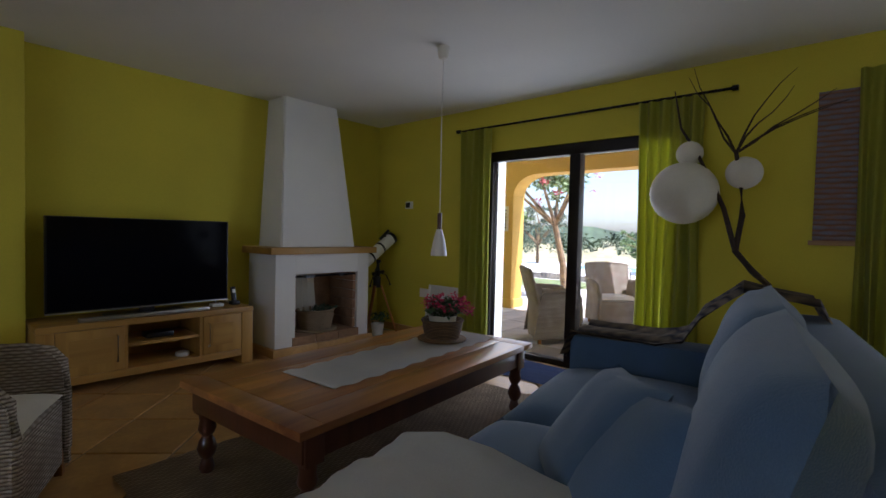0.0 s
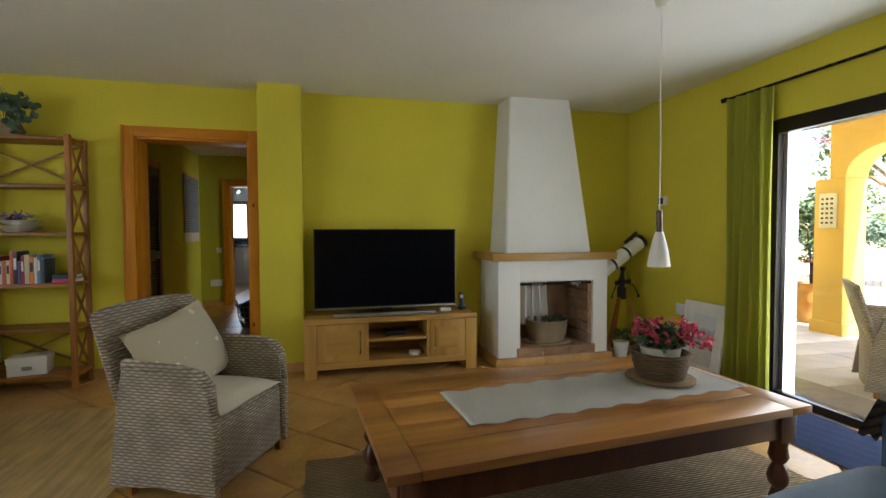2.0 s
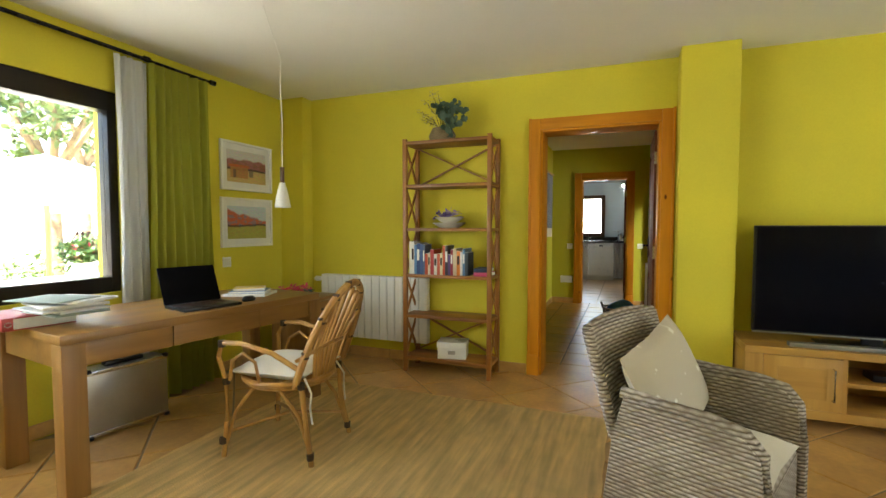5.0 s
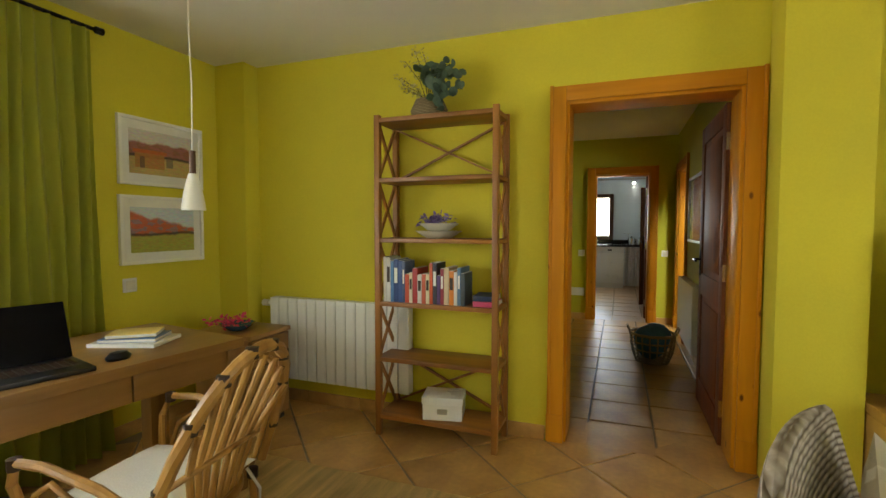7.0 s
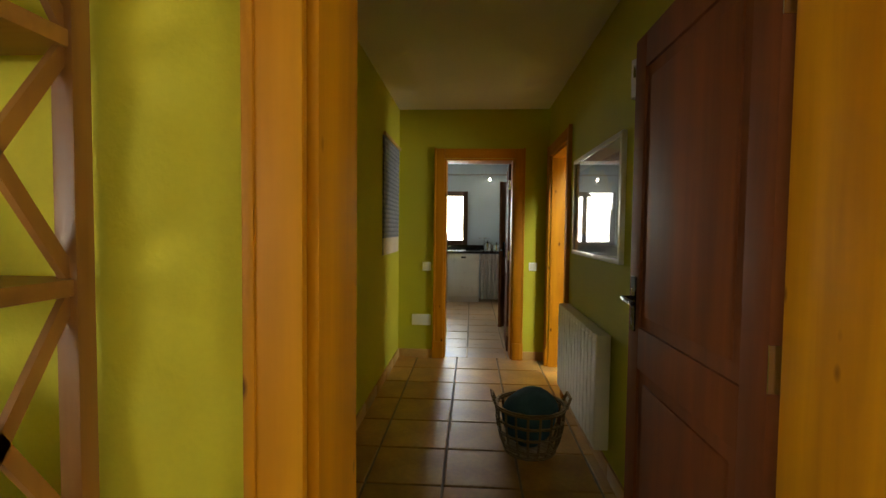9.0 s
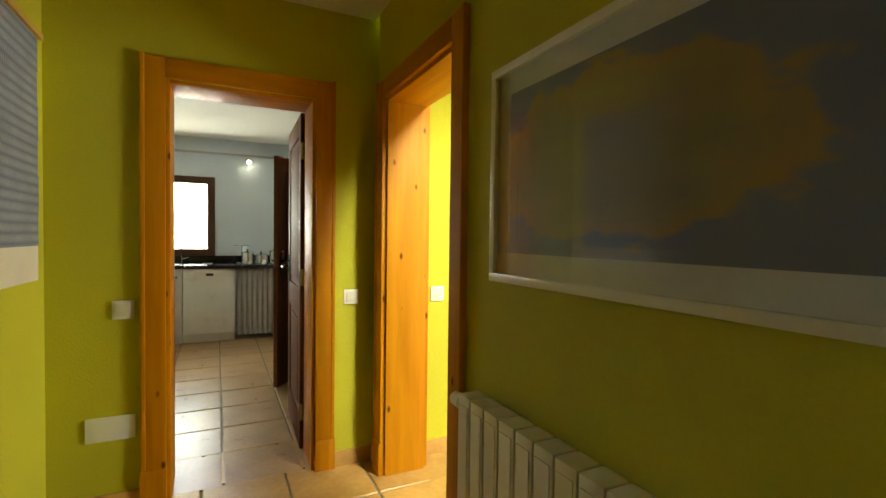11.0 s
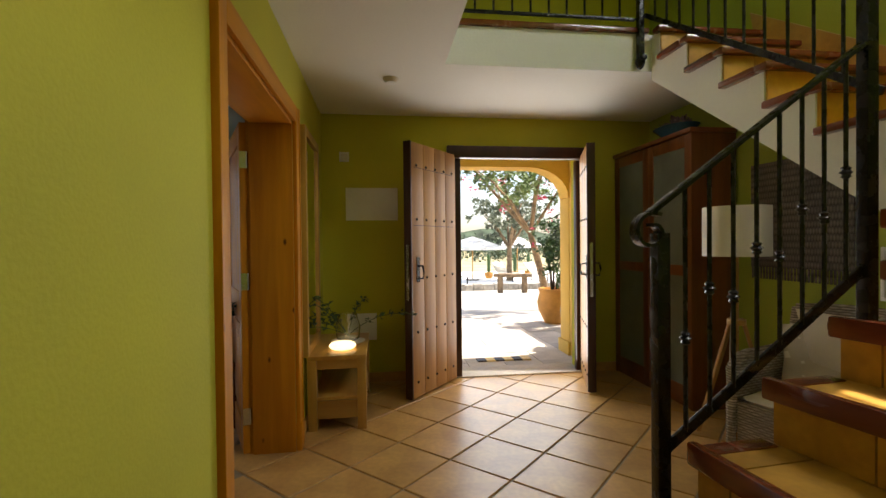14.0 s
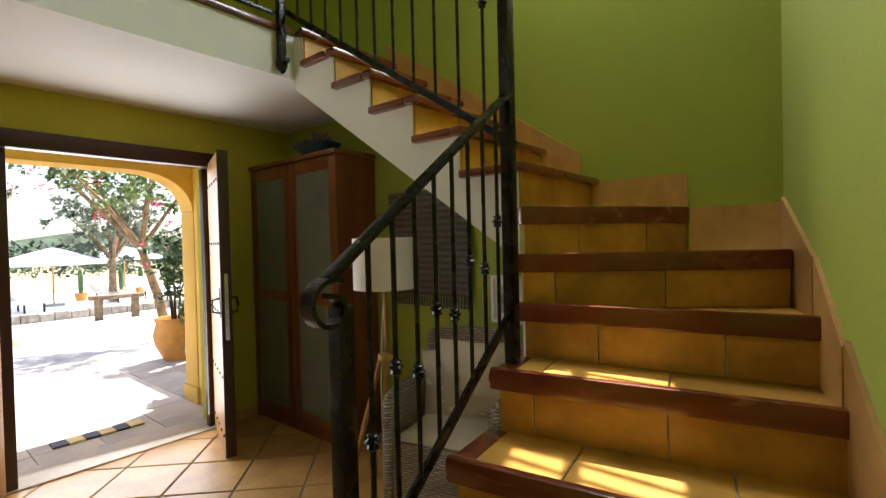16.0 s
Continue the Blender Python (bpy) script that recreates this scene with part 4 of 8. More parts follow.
def weave(name, light, dark, across=70.0, along=22.0, axis="z"):
    """Woven wicker or jute: rows of strands crossed by a basket rhythm, as relief and tone."""
    mat = material(name, light, 0.75, vary=0.10, scale=8, grain=90, bump=0.0, mottle=tuple((a + b) / 2 for a, b in zip(light, dark)))
    nt = mat.node_tree
    nodes, link = nt.nodes, nt.links.new
    shader = nodes["Principled BSDF"]
    where = nodes.new("ShaderNodeTexCoord")
    sep = nodes.new("ShaderNodeSeparateXYZ")
    link(where.outputs["Object"], sep.inputs[0])

    def sine(socket, freq, phase=None):
        mul = nodes.new("ShaderNodeMath")
        mul.operation = "MULTIPLY"
        mul.inputs[1].default_value = freq
        link(socket, mul.inputs[0])
        out = mul.outputs[0]
        if phase is not None:
            add = nodes.new("ShaderNodeMath")
            link(out, add.inputs[0])
            link(phase, add.inputs[1])
            out = add.outputs[0]
        sn = nodes.new("ShaderNodeMath")
        sn.operation = "SINE"
        link(out, sn.inputs[0])
        return sn.outputs[0]

    row_axis = sep.outputs["Z"] if axis == "z" else sep.outputs["Y"]
    both = nodes.new("ShaderNodeMath")
    link(sep.outputs["X"], both.inputs[0])
    if axis == "z":
        link(sep.outputs["Y"], both.inputs[1])
    else:
        both.inputs[1].default_value = 0.0
    rows = sine(row_axis, across * 2 * math.pi / 2)
    flip = nodes.new("ShaderNodeMath")
    flip.operation = "SIGN"
    link(rows, flip.inputs[0])
    turn = nodes.new("ShaderNodeMath")
    turn.operation = "MULTIPLY"
    turn.inputs[1].default_value = 1.5708
    link(flip.outputs[0], turn.inputs[0])
    cols = sine(both.outputs[0], along * 2 * math.pi, turn.outputs[0])
    absn = nodes.new("ShaderNodeMath")
    absn.operation = "ABSOLUTE"
    link(rows, absn.inputs[0])
    height = nodes.new("ShaderNodeMath")
    height.operation = "MULTIPLY_ADD"
    height.inputs[1].default_value = 0.24
    link(cols, height.inputs[0])
    link(absn.outputs[0], height.inputs[2])
    jitter = nodes.new("ShaderNodeTexNoise")
    jitter.inputs["Scale"].default_value = 35.0
    ramp = nodes.new("ShaderNodeMapRange")
    ramp.inputs["From Min"].default_value, ramp.inputs["From Max"].default_value = 0.1, 1.1
    link(height.outputs[0], ramp.inputs[0])
    mul2 = nodes.new("ShaderNodeMath")
    mul2.operation = "MULTIPLY"
    link(ramp.outputs[0], mul2.inputs[0])
    jr = nodes.new("ShaderNodeMapRange")
    jr.inputs["To Min"].default_value, jr.inputs["To Max"].default_value = 0.55, 1.4
    link(jitter.outputs[0], jr.inputs[0])
    link(jr.outputs[0], mul2.inputs[1])
    mix = nodes.new("ShaderNodeMix")
    mix.data_type = "RGBA"
    mix.inputs[6].default_value = (*dark, 1)
    old = shader.inputs["Base Color"].links[0].from_socket
    link(mul2.outputs[0], mix.inputs[0])
    link(old, mix.inputs[7])
    link(mix.outputs[2], shader.inputs["Base Color"])
    bump = nodes.new("ShaderNodeBump")
    bump.inputs["Strength"].default_value, bump.inputs["Distance"].default_value = 0.9, 0.006
    link(height.outputs[0], bump.inputs["Height"])
    link(bump.outputs[0], shader.inputs["Normal"])
    return mat


def streaked(mat):
    """Darker and paler runs of yarn along y."""
    nt = mat.node_tree
    nodes, link = nt.nodes, nt.links.new
    shader = nodes["Principled BSDF"]
    where, mp, noise = nodes.new("ShaderNodeTexCoord"), nodes.new("ShaderNodeMapping"), nodes.new("ShaderNodeTexNoise")
    mp.inputs["Scale"].default_value = (26, 2.2, 1)
    noise.inputs["Scale"].default_value, noise.inputs["Detail"].default_value = 1.0, 4
    link(where.outputs["Object"], mp.inputs[0])
    link(mp.outputs[0], noise.inputs["Vector"])
    rng = nodes.new("ShaderNodeMapRange")
    rng.inputs["From Min"].default_value, rng.inputs["From Max"].default_value = 0.3, 0.7
    rng.inputs["To Min"].default_value, rng.inputs["To Max"].default_value = 0.80, 1.22
    link(noise.outputs[0], rng.inputs[0])
    hsv = nodes.new("ShaderNodeHueSaturation")
    old = shader.inputs["Base Color"].links[0].from_socket
    link(rng.outputs[0], hsv.inputs["Value"])
    link(old, hsv.inputs["Color"])
    link(hsv.outputs[0], shader.inputs["Base Color"])
    for node in nodes:
        if node.bl_idname == "ShaderNodeBump":
            node.inputs["Strength"].default_value = 0.25
    return mat


M["wicker"] = weave("grey_wicker", (0.58, 0.51, 0.43), (0.17, 0.125, 0.085), 66, 17)
M["basketry"] = weave("brown_basketry", (0.26, 0.155, 0.065), (0.06, 0.032, 0.014), 90, 20)
M["palebasket"] = weave("pale_basketry", (0.46, 0.36, 0.22), (0.20, 0.14, 0.08), 110, 20)
M["jute"] = streaked(weave("golden_jute", (0.92, 0.68, 0.31), (0.72, 0.52, 0.22), 150, 40, "y"))
M["shag"] = weave("coarse_jute", (0.66, 0.50, 0.30), (0.26, 0.17, 0.09), 60, 16, "y")


def fabric_pattern(name, base, other):
    """Ikat-like lozenges in two pale tones."""
    mat = material(name, base, 0.9, vary=0.04, grain=160, bump=0.2, sheen=0.2)
    nt = mat.node_tree
    nodes, link = nt.nodes, nt.links.new
    where, mp = nodes.new("ShaderNodeTexCoord"), nodes.new("ShaderNodeMapping")
    mp.inputs["Scale"].default_value = (1, 8, 11)
    mp.inputs["Rotation"].default_value = (radians(18), 0, 0)
    link(where.outputs["Object"], mp.inputs[0])
    vor = nodes.new("ShaderNodeTexVoronoi")
    vor.distance = "MANHATTAN"
    vor.inputs["Scale"].default_value, vor.inputs["Randomness"].default_value = 1.0, 0.45
    link(mp.outputs[0], vor.inputs["Vector"])
    cut = nodes.new("ShaderNodeMapRange")
    cut.inputs["From Min"].default_value, cut.inputs["From Max"].default_value = 0.44, 0.52
    link(vor.outputs["Distance"], cut.inputs[0])
    mix = nodes.new("ShaderNodeMix")
    mix.data_type = "RGBA"
    mix.inputs[7].default_value = (*other, 1)
    shader = nodes["Principled BSDF"]
    old = shader.inputs["Base Color"].links[0].from_socket
    link(cut.outputs[0], mix.inputs[0])
    link(old, mix.inputs[6])
    link(mix.outputs[2], shader.inputs["Base Color"])
    return mat


M["ikat"] = fabric_pattern("beige_ikat", (0.82, 0.78, 0.69), (0.52, 0.45, 0.33))


def puffy(bm, wide, deep, thick, n=10, sag=0.0, corner=0.16):
    """A filled cushion in the xy plane: swollen middle, pinched seam, drawn-out corners."""
    top, bot = [], []
    for j in range(n + 1):
        rt, rb = [], []
        for i in range(n + 1):
            u, v = 2 * i / n - 1, 2 * j / n - 1
            pull = 1 - corner * (1 - abs(u * v)) * (abs(u) ** 6 + abs(v) ** 6) * 0.35
            h = thick / 2 * ((1 - abs(u) ** 3.0) * (1 - abs(v) ** 3.0)) ** 0.45
            wob = 0.03 * thick * math.sin(7 * u + 3 * v) * (1 - abs(u)) * (1 - abs(v))
            x, y = u * wide / 2 * pull, v * deep / 2 * pull
            rt.append(bm.verts.new((x, y, h + wob - sag * (1 - v * v) * 0.2)))
            rb.append(rt[-1] if i in (0, n) or j in (0, n) else bm.verts.new((x, y, -h + wob)))
        top.append(rt)
        bot.append(rb)
    for j in range(n):
        for i in range(n):
            bm.faces.new((top[j][i], top[j][i + 1], top[j + 1][i + 1], top[j + 1][i]))
            q = (bot[j][i], bot[j + 1][i], bot[j + 1][i + 1], bot[j][i + 1])
            if len(set(q)) == 4 and set(q) != {top[j][i], top[j][i + 1], top[j + 1][i + 1], top[j + 1][i]}:
                bm.faces.new(q)


def leaves(bm, centres, size, rnd, curl=0.3):
    """Small pointed leaves about the given centres."""
    for c in centres:
        way = Vector((rnd.uniform(-1, 1), rnd.uniform(-1, 1), rnd.uniform(-0.5, 0.9))).normalized()
        side = way.cross(Vector((rnd.uniform(-1, 1), rnd.uniform(-1, 1), 1))).normalized()
        nrm = side.cross(way)
        s = size * rnd.uniform(0.6, 1.3)
        c = Vector(c)
        v = [bm.verts.new(c), bm.verts.new(c + way * s * 0.5 + side * s * 0.28 + nrm * s * 0.06), bm.verts.new(c + way * s - nrm * s * curl * 0.3), bm.verts.new(c + way * s * 0.5 - side * s * 0.28 + nrm * s * 0.06)]
        bm.faces.new(v)


def cloud(rnd, n, centre, rx, ry, rz, shell=0.35):
    out = []
    for _ in range(n):
        d = Vector((rnd.gauss(0, 1), rnd.gauss(0, 1), rnd.gauss(0, 1))).normalized() * (shell + (1 - shell) * rnd.random())
        out.append((centre[0] + d.x * rx, centre[1] + d.y * ry, centre[2] + d.z * rz))
    return out


# ---- fireplace ----
fp = thing("fireplace", (0, 0, 0), 0, "white plastered fireplace with an oak mantel", "fireplace", kind="structure")
bm = bmesh.new()
box(bm, 3.42, 3.63, 4.24, 4.75, 0, 0.96, bevel=0.006)
box(bm, 4.37, 4.52, 4.24, 4.75, 0, 0.96, bevel=0.006)
box(bm, 3.63, 4.37, 4.24, 4.75, 0.76, 0.96)
box(bm, 3.63, 4.37, 4.24, 4.75, 0, 0.10)
part("hearth_body", bm, M["white"], fp)
part("firebox_back", blk(3.63, 4.37, 4.68, 4.75, 0.10, 0.76), M["brick"], fp, smooth=False)
for x0, x1 in ((3.631, 3.65), (4.33, 4.369)):
    for i in range(6):
        part("brick", blk(x0, x1, 4.27, 4.47, 0.16 + 0.10 * i, 0.252 + 0.10 * i, bevel=0.003), M["brick"], fp)
        part("brick", blk(x0, x1, 4.475, 4.68, 0.16 + 0.10 * i, 0.252 + 0.10 * i, bevel=0.003), M["brick"], fp)
for i in range(3):
    part("hearth_brick", blk(3.60 + 0.265 * i, 3.86 + 0.265 * i, 4.232, 4.68, 0.065, 0.155, bevel=0.004), M["brick"], fp)
part("mantel", blk(3.35, 4.59, 4.19, 4.76, 0.955, 1.02, bevel=0.006), M["oak"], fp, "oak mantel shelf")
bm = bmesh.new()
lo = [(3.52, 4.32), (4.39, 4.32), (4.39, 4.755), (3.52, 4.755)]
hi = [(3.605, 4.44), (4.22, 4.44), (4.22, 4.755), (3.605, 4.755)]
vl = [bm.verts.new((*p, 1.02)) for p in lo]
vh = [bm.verts.new((*p, 2.485)) for p in hi]
bm.faces.new(vl)
bm.faces.new(vh)
for i in range(4):
    bm.faces.new((vl[i], vl[(i + 1) % 4], vh[(i + 1) % 4], vh[i]))
bmesh.ops.bevel(bm, geom=[e for e in bm.edges if abs(e.verts[0].co.z - e.verts[1].co.z) > 1], offset=0.012, segments=2, affect="EDGES")
part("chimney_hood", bm, M["white"], fp, "tapering white plaster hood")
for a in ((3.385, 3.86, 4.20, 4.24), (3.865, 4.2, 4.20, 4.24), (4.205, 4.555, 4.20, 4.24)):
    part("skirting_tile", blk(*a, 0, 0.075, bevel=0.003), M["tile"], fp)
part("skirting_tile", blk(3.385, 3.42, 4.24, 4.74, 0, 0.075, bevel=0.003), M["tile"], fp)
bm = bmesh.new()
tube(bm, [(3.64, 4.27, 0.735), (4.36, 4.27, 0.735)], 0.012, 6)
for x in (3.80, 4.20):
    box(bm, x - 0.05, x + 0.05, 4.25, 4.29, 0.722, 0.745)
part("damper_bar", bm, M["iron"], fp)
bm = bmesh.new()
n = 24
r0 = [bm.verts.new((3.70 + 0.36 * i / n, 4.60 + 0.02 * math.sin(i * 1.3), 0.72)) for i in range(n + 1)]
r1 = [bm.verts.new((3.69 + 0.40 * i / n, 4.60 + 0.045 * math.sin(i * 1.3 + 0.4), 0.30)) for i in range(n + 1)]
for i in range(n):
    bm.faces.new((r0[i], r0[i + 1], r1[i + 1], r1[i]))
solid("draught_cloth", bm, M["linen"], "white cloth hung in the back of the fireplace", "cloth")


def basket(name, at, rx, ry, h, mat, label, rim=0.012, turn=0, taper=0.85):
    ob = thing(name, at, turn, label, "basket")
    bm = bmesh.new()
    lathe(bm, [(rx * taper, 0), (rx, h * 0.6), (rx, h), (rx - 0.015, h), (rx - 0.015, h * 0.6), (rx * taper - 0.015, 0.02)], sides=28, squash=ry / rx)
    part("basket_body", bm, mat, ob)
    bm = bmesh.new()
    tube(bm, [(rx * math.cos(a * math.pi / 14), ry * math.sin(a * math.pi / 14), h) for a in range(28)], rim, 6, closed=True)
    part("rim", bm, mat, ob)
    return ob


bk = basket("log_basket", (4.00, 4.46, 0.17), 0.20, 0.16, 0.19, M["palebasket"], "pale oval basket with dry greenery in the fireplace")
bm = bmesh.new()
leaves(bm, cloud(random.Random(5), 160, (0.08, -0.02, 0.19), 0.16, 0.12, 0.045), 0.04, random.Random(6))
part("dry_greenery", bm, M["greyleaf"], bk)
bm = bmesh.new()
lathe(bm, [(0.235, 0), (0.235, 0.012), (0, 0.014)], 4.00, 4.46, 0.155, 28, 0.85)
solid("round_mat", bm, M["palebasket"], "round woven mat under the fireplace basket", "mat")

# ---- television and its cabinet ----
tv_cab = thing("tv_cabinet", (1.74, 4.25, 0), 0, "oiled oak low television cabinet with two doors", "cabinet")
W, D, Hh = 1.48, 0.46, 0.50
part("top_board", blk(0, W, 0, D, Hh - 0.045, Hh, bevel=0.005), M["oak"], tv_cab)
for x0, x1 in ((0, 0.10), (W - 0.10, W)):
    part("side_panel", blk(x0, x1, 0.005, D, 0, Hh - 0.046, bevel=0.006), M["oak_z"], tv_cab)
part("bottom_board", blk(0.10, W - 0.10, 0.01, D, 0.075, 0.13, bevel=0.004), M["oak"], tv_cab)
part("back_board", blk(0.10, W - 0.10, D - 0.015, D, 0.13, Hh - 0.046), M["oak"], tv_cab)
part("shelf", blk(0.53, 1.03, 0.03, D - 0.015, 0.285, 0.31, bevel=0.003), M["oak"], tv_cab)
for x in (0.515, 1.045):
    part("divider", blk(x - 0.0125, x + 0.0125, 0.02, D - 0.015, 0.13, Hh - 0.046), M["oak_z"], tv_cab)
for x0, x1, hx in ((0.102, 0.50, 0.455), (1.06, W - 0.102, 1.10)):
    d = part("cabinet_door", blk(x0, x1, 0.012, 0.034, 0.133, Hh - 0.05, bevel=0.003), M["oak_z"], tv_cab)
    part("door_inset", blk(x0 + 0.075, x1 - 0.075, 0.0085, 0.014, 0.20, Hh - 0.115), M["oak"], d)
    bm = bmesh.new()
    tube(bm, [(hx, 0.012, 0.20), (hx, -0.018, 0.20), (hx, -0.018, 0.39), (hx, 0.012, 0.39)], 0.006, 6)
    part("handle", bm, M["chrome"], d, "slim steel handle")
tv = thing("television", (2.45, 4.47, 0.50), 0, "large flat black television on the oak cabinet", "television")
bm = blk(-0.63, 0.63, -0.018, 0.03, 0.055, 0.745, bevel=0.006)
box(bm, -0.35, 0.35, 0.03, 0.06, 0.12, 0.5, bevel=0.01)
part("casing", bm, M["black"], tv)
part("screen", blk(-0.62, 0.62, -0.0205, -0.018, 0.068, 0.737), M["screen"], tv)
part("bottom_trim", blk(-0.63, 0.63, -0.0215, 0.02, 0.048, 0.058, bevel=0.002), M["silver"], tv)
bm = blk(-0.05, 0.05, -0.01, 0.02, 0.0, 0.06)
box(bm, -0.28, 0.28, -0.09, 0.09, 0.0, 0.012, bevel=0.004)
part("stand", bm, M["black"], tv)
solid("soundbar", blk(1.98, 2.86, 4.285, 4.345, 0.501, 0.528, bevel=0.006), M["silver"], "slim silver soundbar in front of the television", "soundbar")
solid("set_top_box", blk(2.42, 2.61, 4.36, 4.50, 0.311, 0.35, bevel=0.006), M["black"], "black box on the cabinet shelf", "media box")
bm = bmesh.new()
lathe(bm, [(0.05, 0), (0.055, 0.01), (0.05, 0.032), (0.0, 0.036)], 2.68, 4.38, 0.131, 20)
solid("white_puck", bm, M["whiteenamel"], "round white device in the cabinet", "device")
bm = blk(2.92, 3.02, 4.38, 4.46, 0.501, 0.53, bevel=0.01)
solid("router", bm, M["whiteenamel"], "small white router on the cabinet", "router")
ph = thing("cordless_phone", (3.14, 4.45, 0.50), 0, "black cordless phone in its charger", "phone")
part("cradle", blk(-0.035, 0.035, -0.04, 0.04, 0, 0.035, bevel=0.008), M["black"], ph)
part("handset", blk(-0.022, 0.022, -0.012, 0.012, 0.02, 0.16, bevel=0.008, turn=Matrix.Rotation(radians(-12), 4, "X")), M["black"], ph)
part("display", blk(-0.014, 0.014, -0.0135, -0.012, 0.105, 0.135, turn=Matrix.Rotation(radians(-12), 4, "X")), M["silver"], ph)
bm = bmesh.new()
tube(bm, [(2.98, 4.47, 0.515), (3.04, 4.6, 0.55), (3.02, 4.7, 0.70), (2.95, 4.735, 0.82), (3.02, 4.72, 0.64), (3.10, 4.6, 0.53), (3.13, 4.49, 0.51)], 0.006, 6)
solid("cable", bm, M["whiteenamel"], "loose white cables behind the television", "cable")

# ---- coffee table ----
table = thing("coffee_table", (3.01, 2.25, 0.014), 4.5, "long sheesham wood coffee table with turned legs", "table")
for i in range(5):
    y0 = -0.46 + 0.184 * i
    part("top_plank", blk(-0.82, 0.82, y0 + 0.001, y0 + 0.183, 0.413, 0.448, bevel=0.003), M["rosewood"], table)
for s in (-1, 1):
    part("end_board", blk(min(s * 0.821, s * 0.935), max(s * 0.821, s * 0.935), -0.46, 0.46, 0.413, 0.448, bevel=0.004), M["rosewood"], table)
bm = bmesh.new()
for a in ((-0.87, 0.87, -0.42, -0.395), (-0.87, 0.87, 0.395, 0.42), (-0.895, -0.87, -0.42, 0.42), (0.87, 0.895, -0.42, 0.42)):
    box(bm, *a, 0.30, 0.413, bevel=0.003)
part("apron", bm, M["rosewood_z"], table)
for sx in (-1, 1):
    for sy in (-1, 1):
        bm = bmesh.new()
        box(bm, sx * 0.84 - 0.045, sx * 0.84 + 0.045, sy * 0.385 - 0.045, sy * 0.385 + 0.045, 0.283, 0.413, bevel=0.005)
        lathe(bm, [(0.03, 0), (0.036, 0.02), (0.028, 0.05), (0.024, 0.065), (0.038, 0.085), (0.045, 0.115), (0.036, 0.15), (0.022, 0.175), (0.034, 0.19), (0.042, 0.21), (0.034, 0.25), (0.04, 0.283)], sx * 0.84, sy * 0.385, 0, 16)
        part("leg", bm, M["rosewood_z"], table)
bm = bmesh.new()
nx, ny = 60, 10
g = []
for j in range(ny + 1):
    g.append([bm.verts.new((-0.555 + 1.44 * i / nx, -0.20 + 0.40 * j / ny + (0.006 * math.sin(i * 0.9) if j in (0, ny) else 0), 0.4195 + 0.0022 * math.sin(i * 0.9) * (abs(j / ny - 0.5) * 2) ** 2 + 0.001 * math.sin(j * 2.1 + i * 0.3))) for i in range(nx + 1)])
for j in range(ny):
    for i in range(nx):
        bm.faces.new((g[j][i], g[j][i + 1], g[j + 1][i + 1], g[j + 1][i]))
bmesh.ops.solidify(bm, geom=list(bm.faces), thickness=0.003)
runner = solid("table_runner", bm, M["linen"], "white linen runner on the coffee table", "runner")
runner.matrix_basis = pose(3.01, 2.25, 0.047, 0, 0, 4.5)
for x0 in (-0.553, 0.866):
    part("hem", blk(x0, x0 + 0.016, -0.195, 0.195, 0.4226, 0.4246, bevel=0.0006), M["linen"], runner)
POT = (3.58, 2.33, 0.472)
bm = bmesh.new()
lathe(bm, [(0.165, 0), (0.168, 0.008), (0.16, 0.013), (0, 0.014)], *POT, 32)
solid("round_mat", bm, M["basketry"], "round woven mat on the white runner", "mat")
bk = basket("flower_basket", (POT[0], POT[1], POT[2] + 0.014), 0.135, 0.135, 0.115, M["basketry"], "round woven basket with a pink geranium pot")
bm = bmesh.new()
lathe(bm, [(0.075, 0.01), (0.095, 0.14), (0.10, 0.15), (0.088, 0.15), (0.08, 0.12), (0, 0.12)], sides=24)
part("pot", bm, M["ceramic"], bk, "cream ceramic pot")
rnd = random.Random(11)
bm = bmesh.new()
leaves(bm, cloud(rnd, 330, (0.02, 0, 0.195), 0.17, 0.14, 0.06), 0.05, rnd)
part("foliage", bm, M["leaf"], bk, "dark green leaves")
bm = bmesh.new()
for cx, cy, cz in cloud(rnd, 62, (0.03, 0, 0.225), 0.19, 0.15, 0.065, 0.6):
    for px, py, pz in cloud(rnd, 8, (cx, cy, max(cz, 0.16)), 0.022, 0.022, 0.018, 0.7):
        leaves(bm, [(px, py, pz)], 0.026, rnd)
for cx, cy, cz in cloud(rnd, 9, (0.24, -0.02, 0.17), 0.07, 0.05, 0.05, 0.6):
    leaves(bm, cloud(rnd, 9, (cx, cy, cz), 0.022, 0.022, 0.018, 0.7), 0.026, rnd)
part("blossom", bm, M["pink"], bk, "bright pink blossoms")

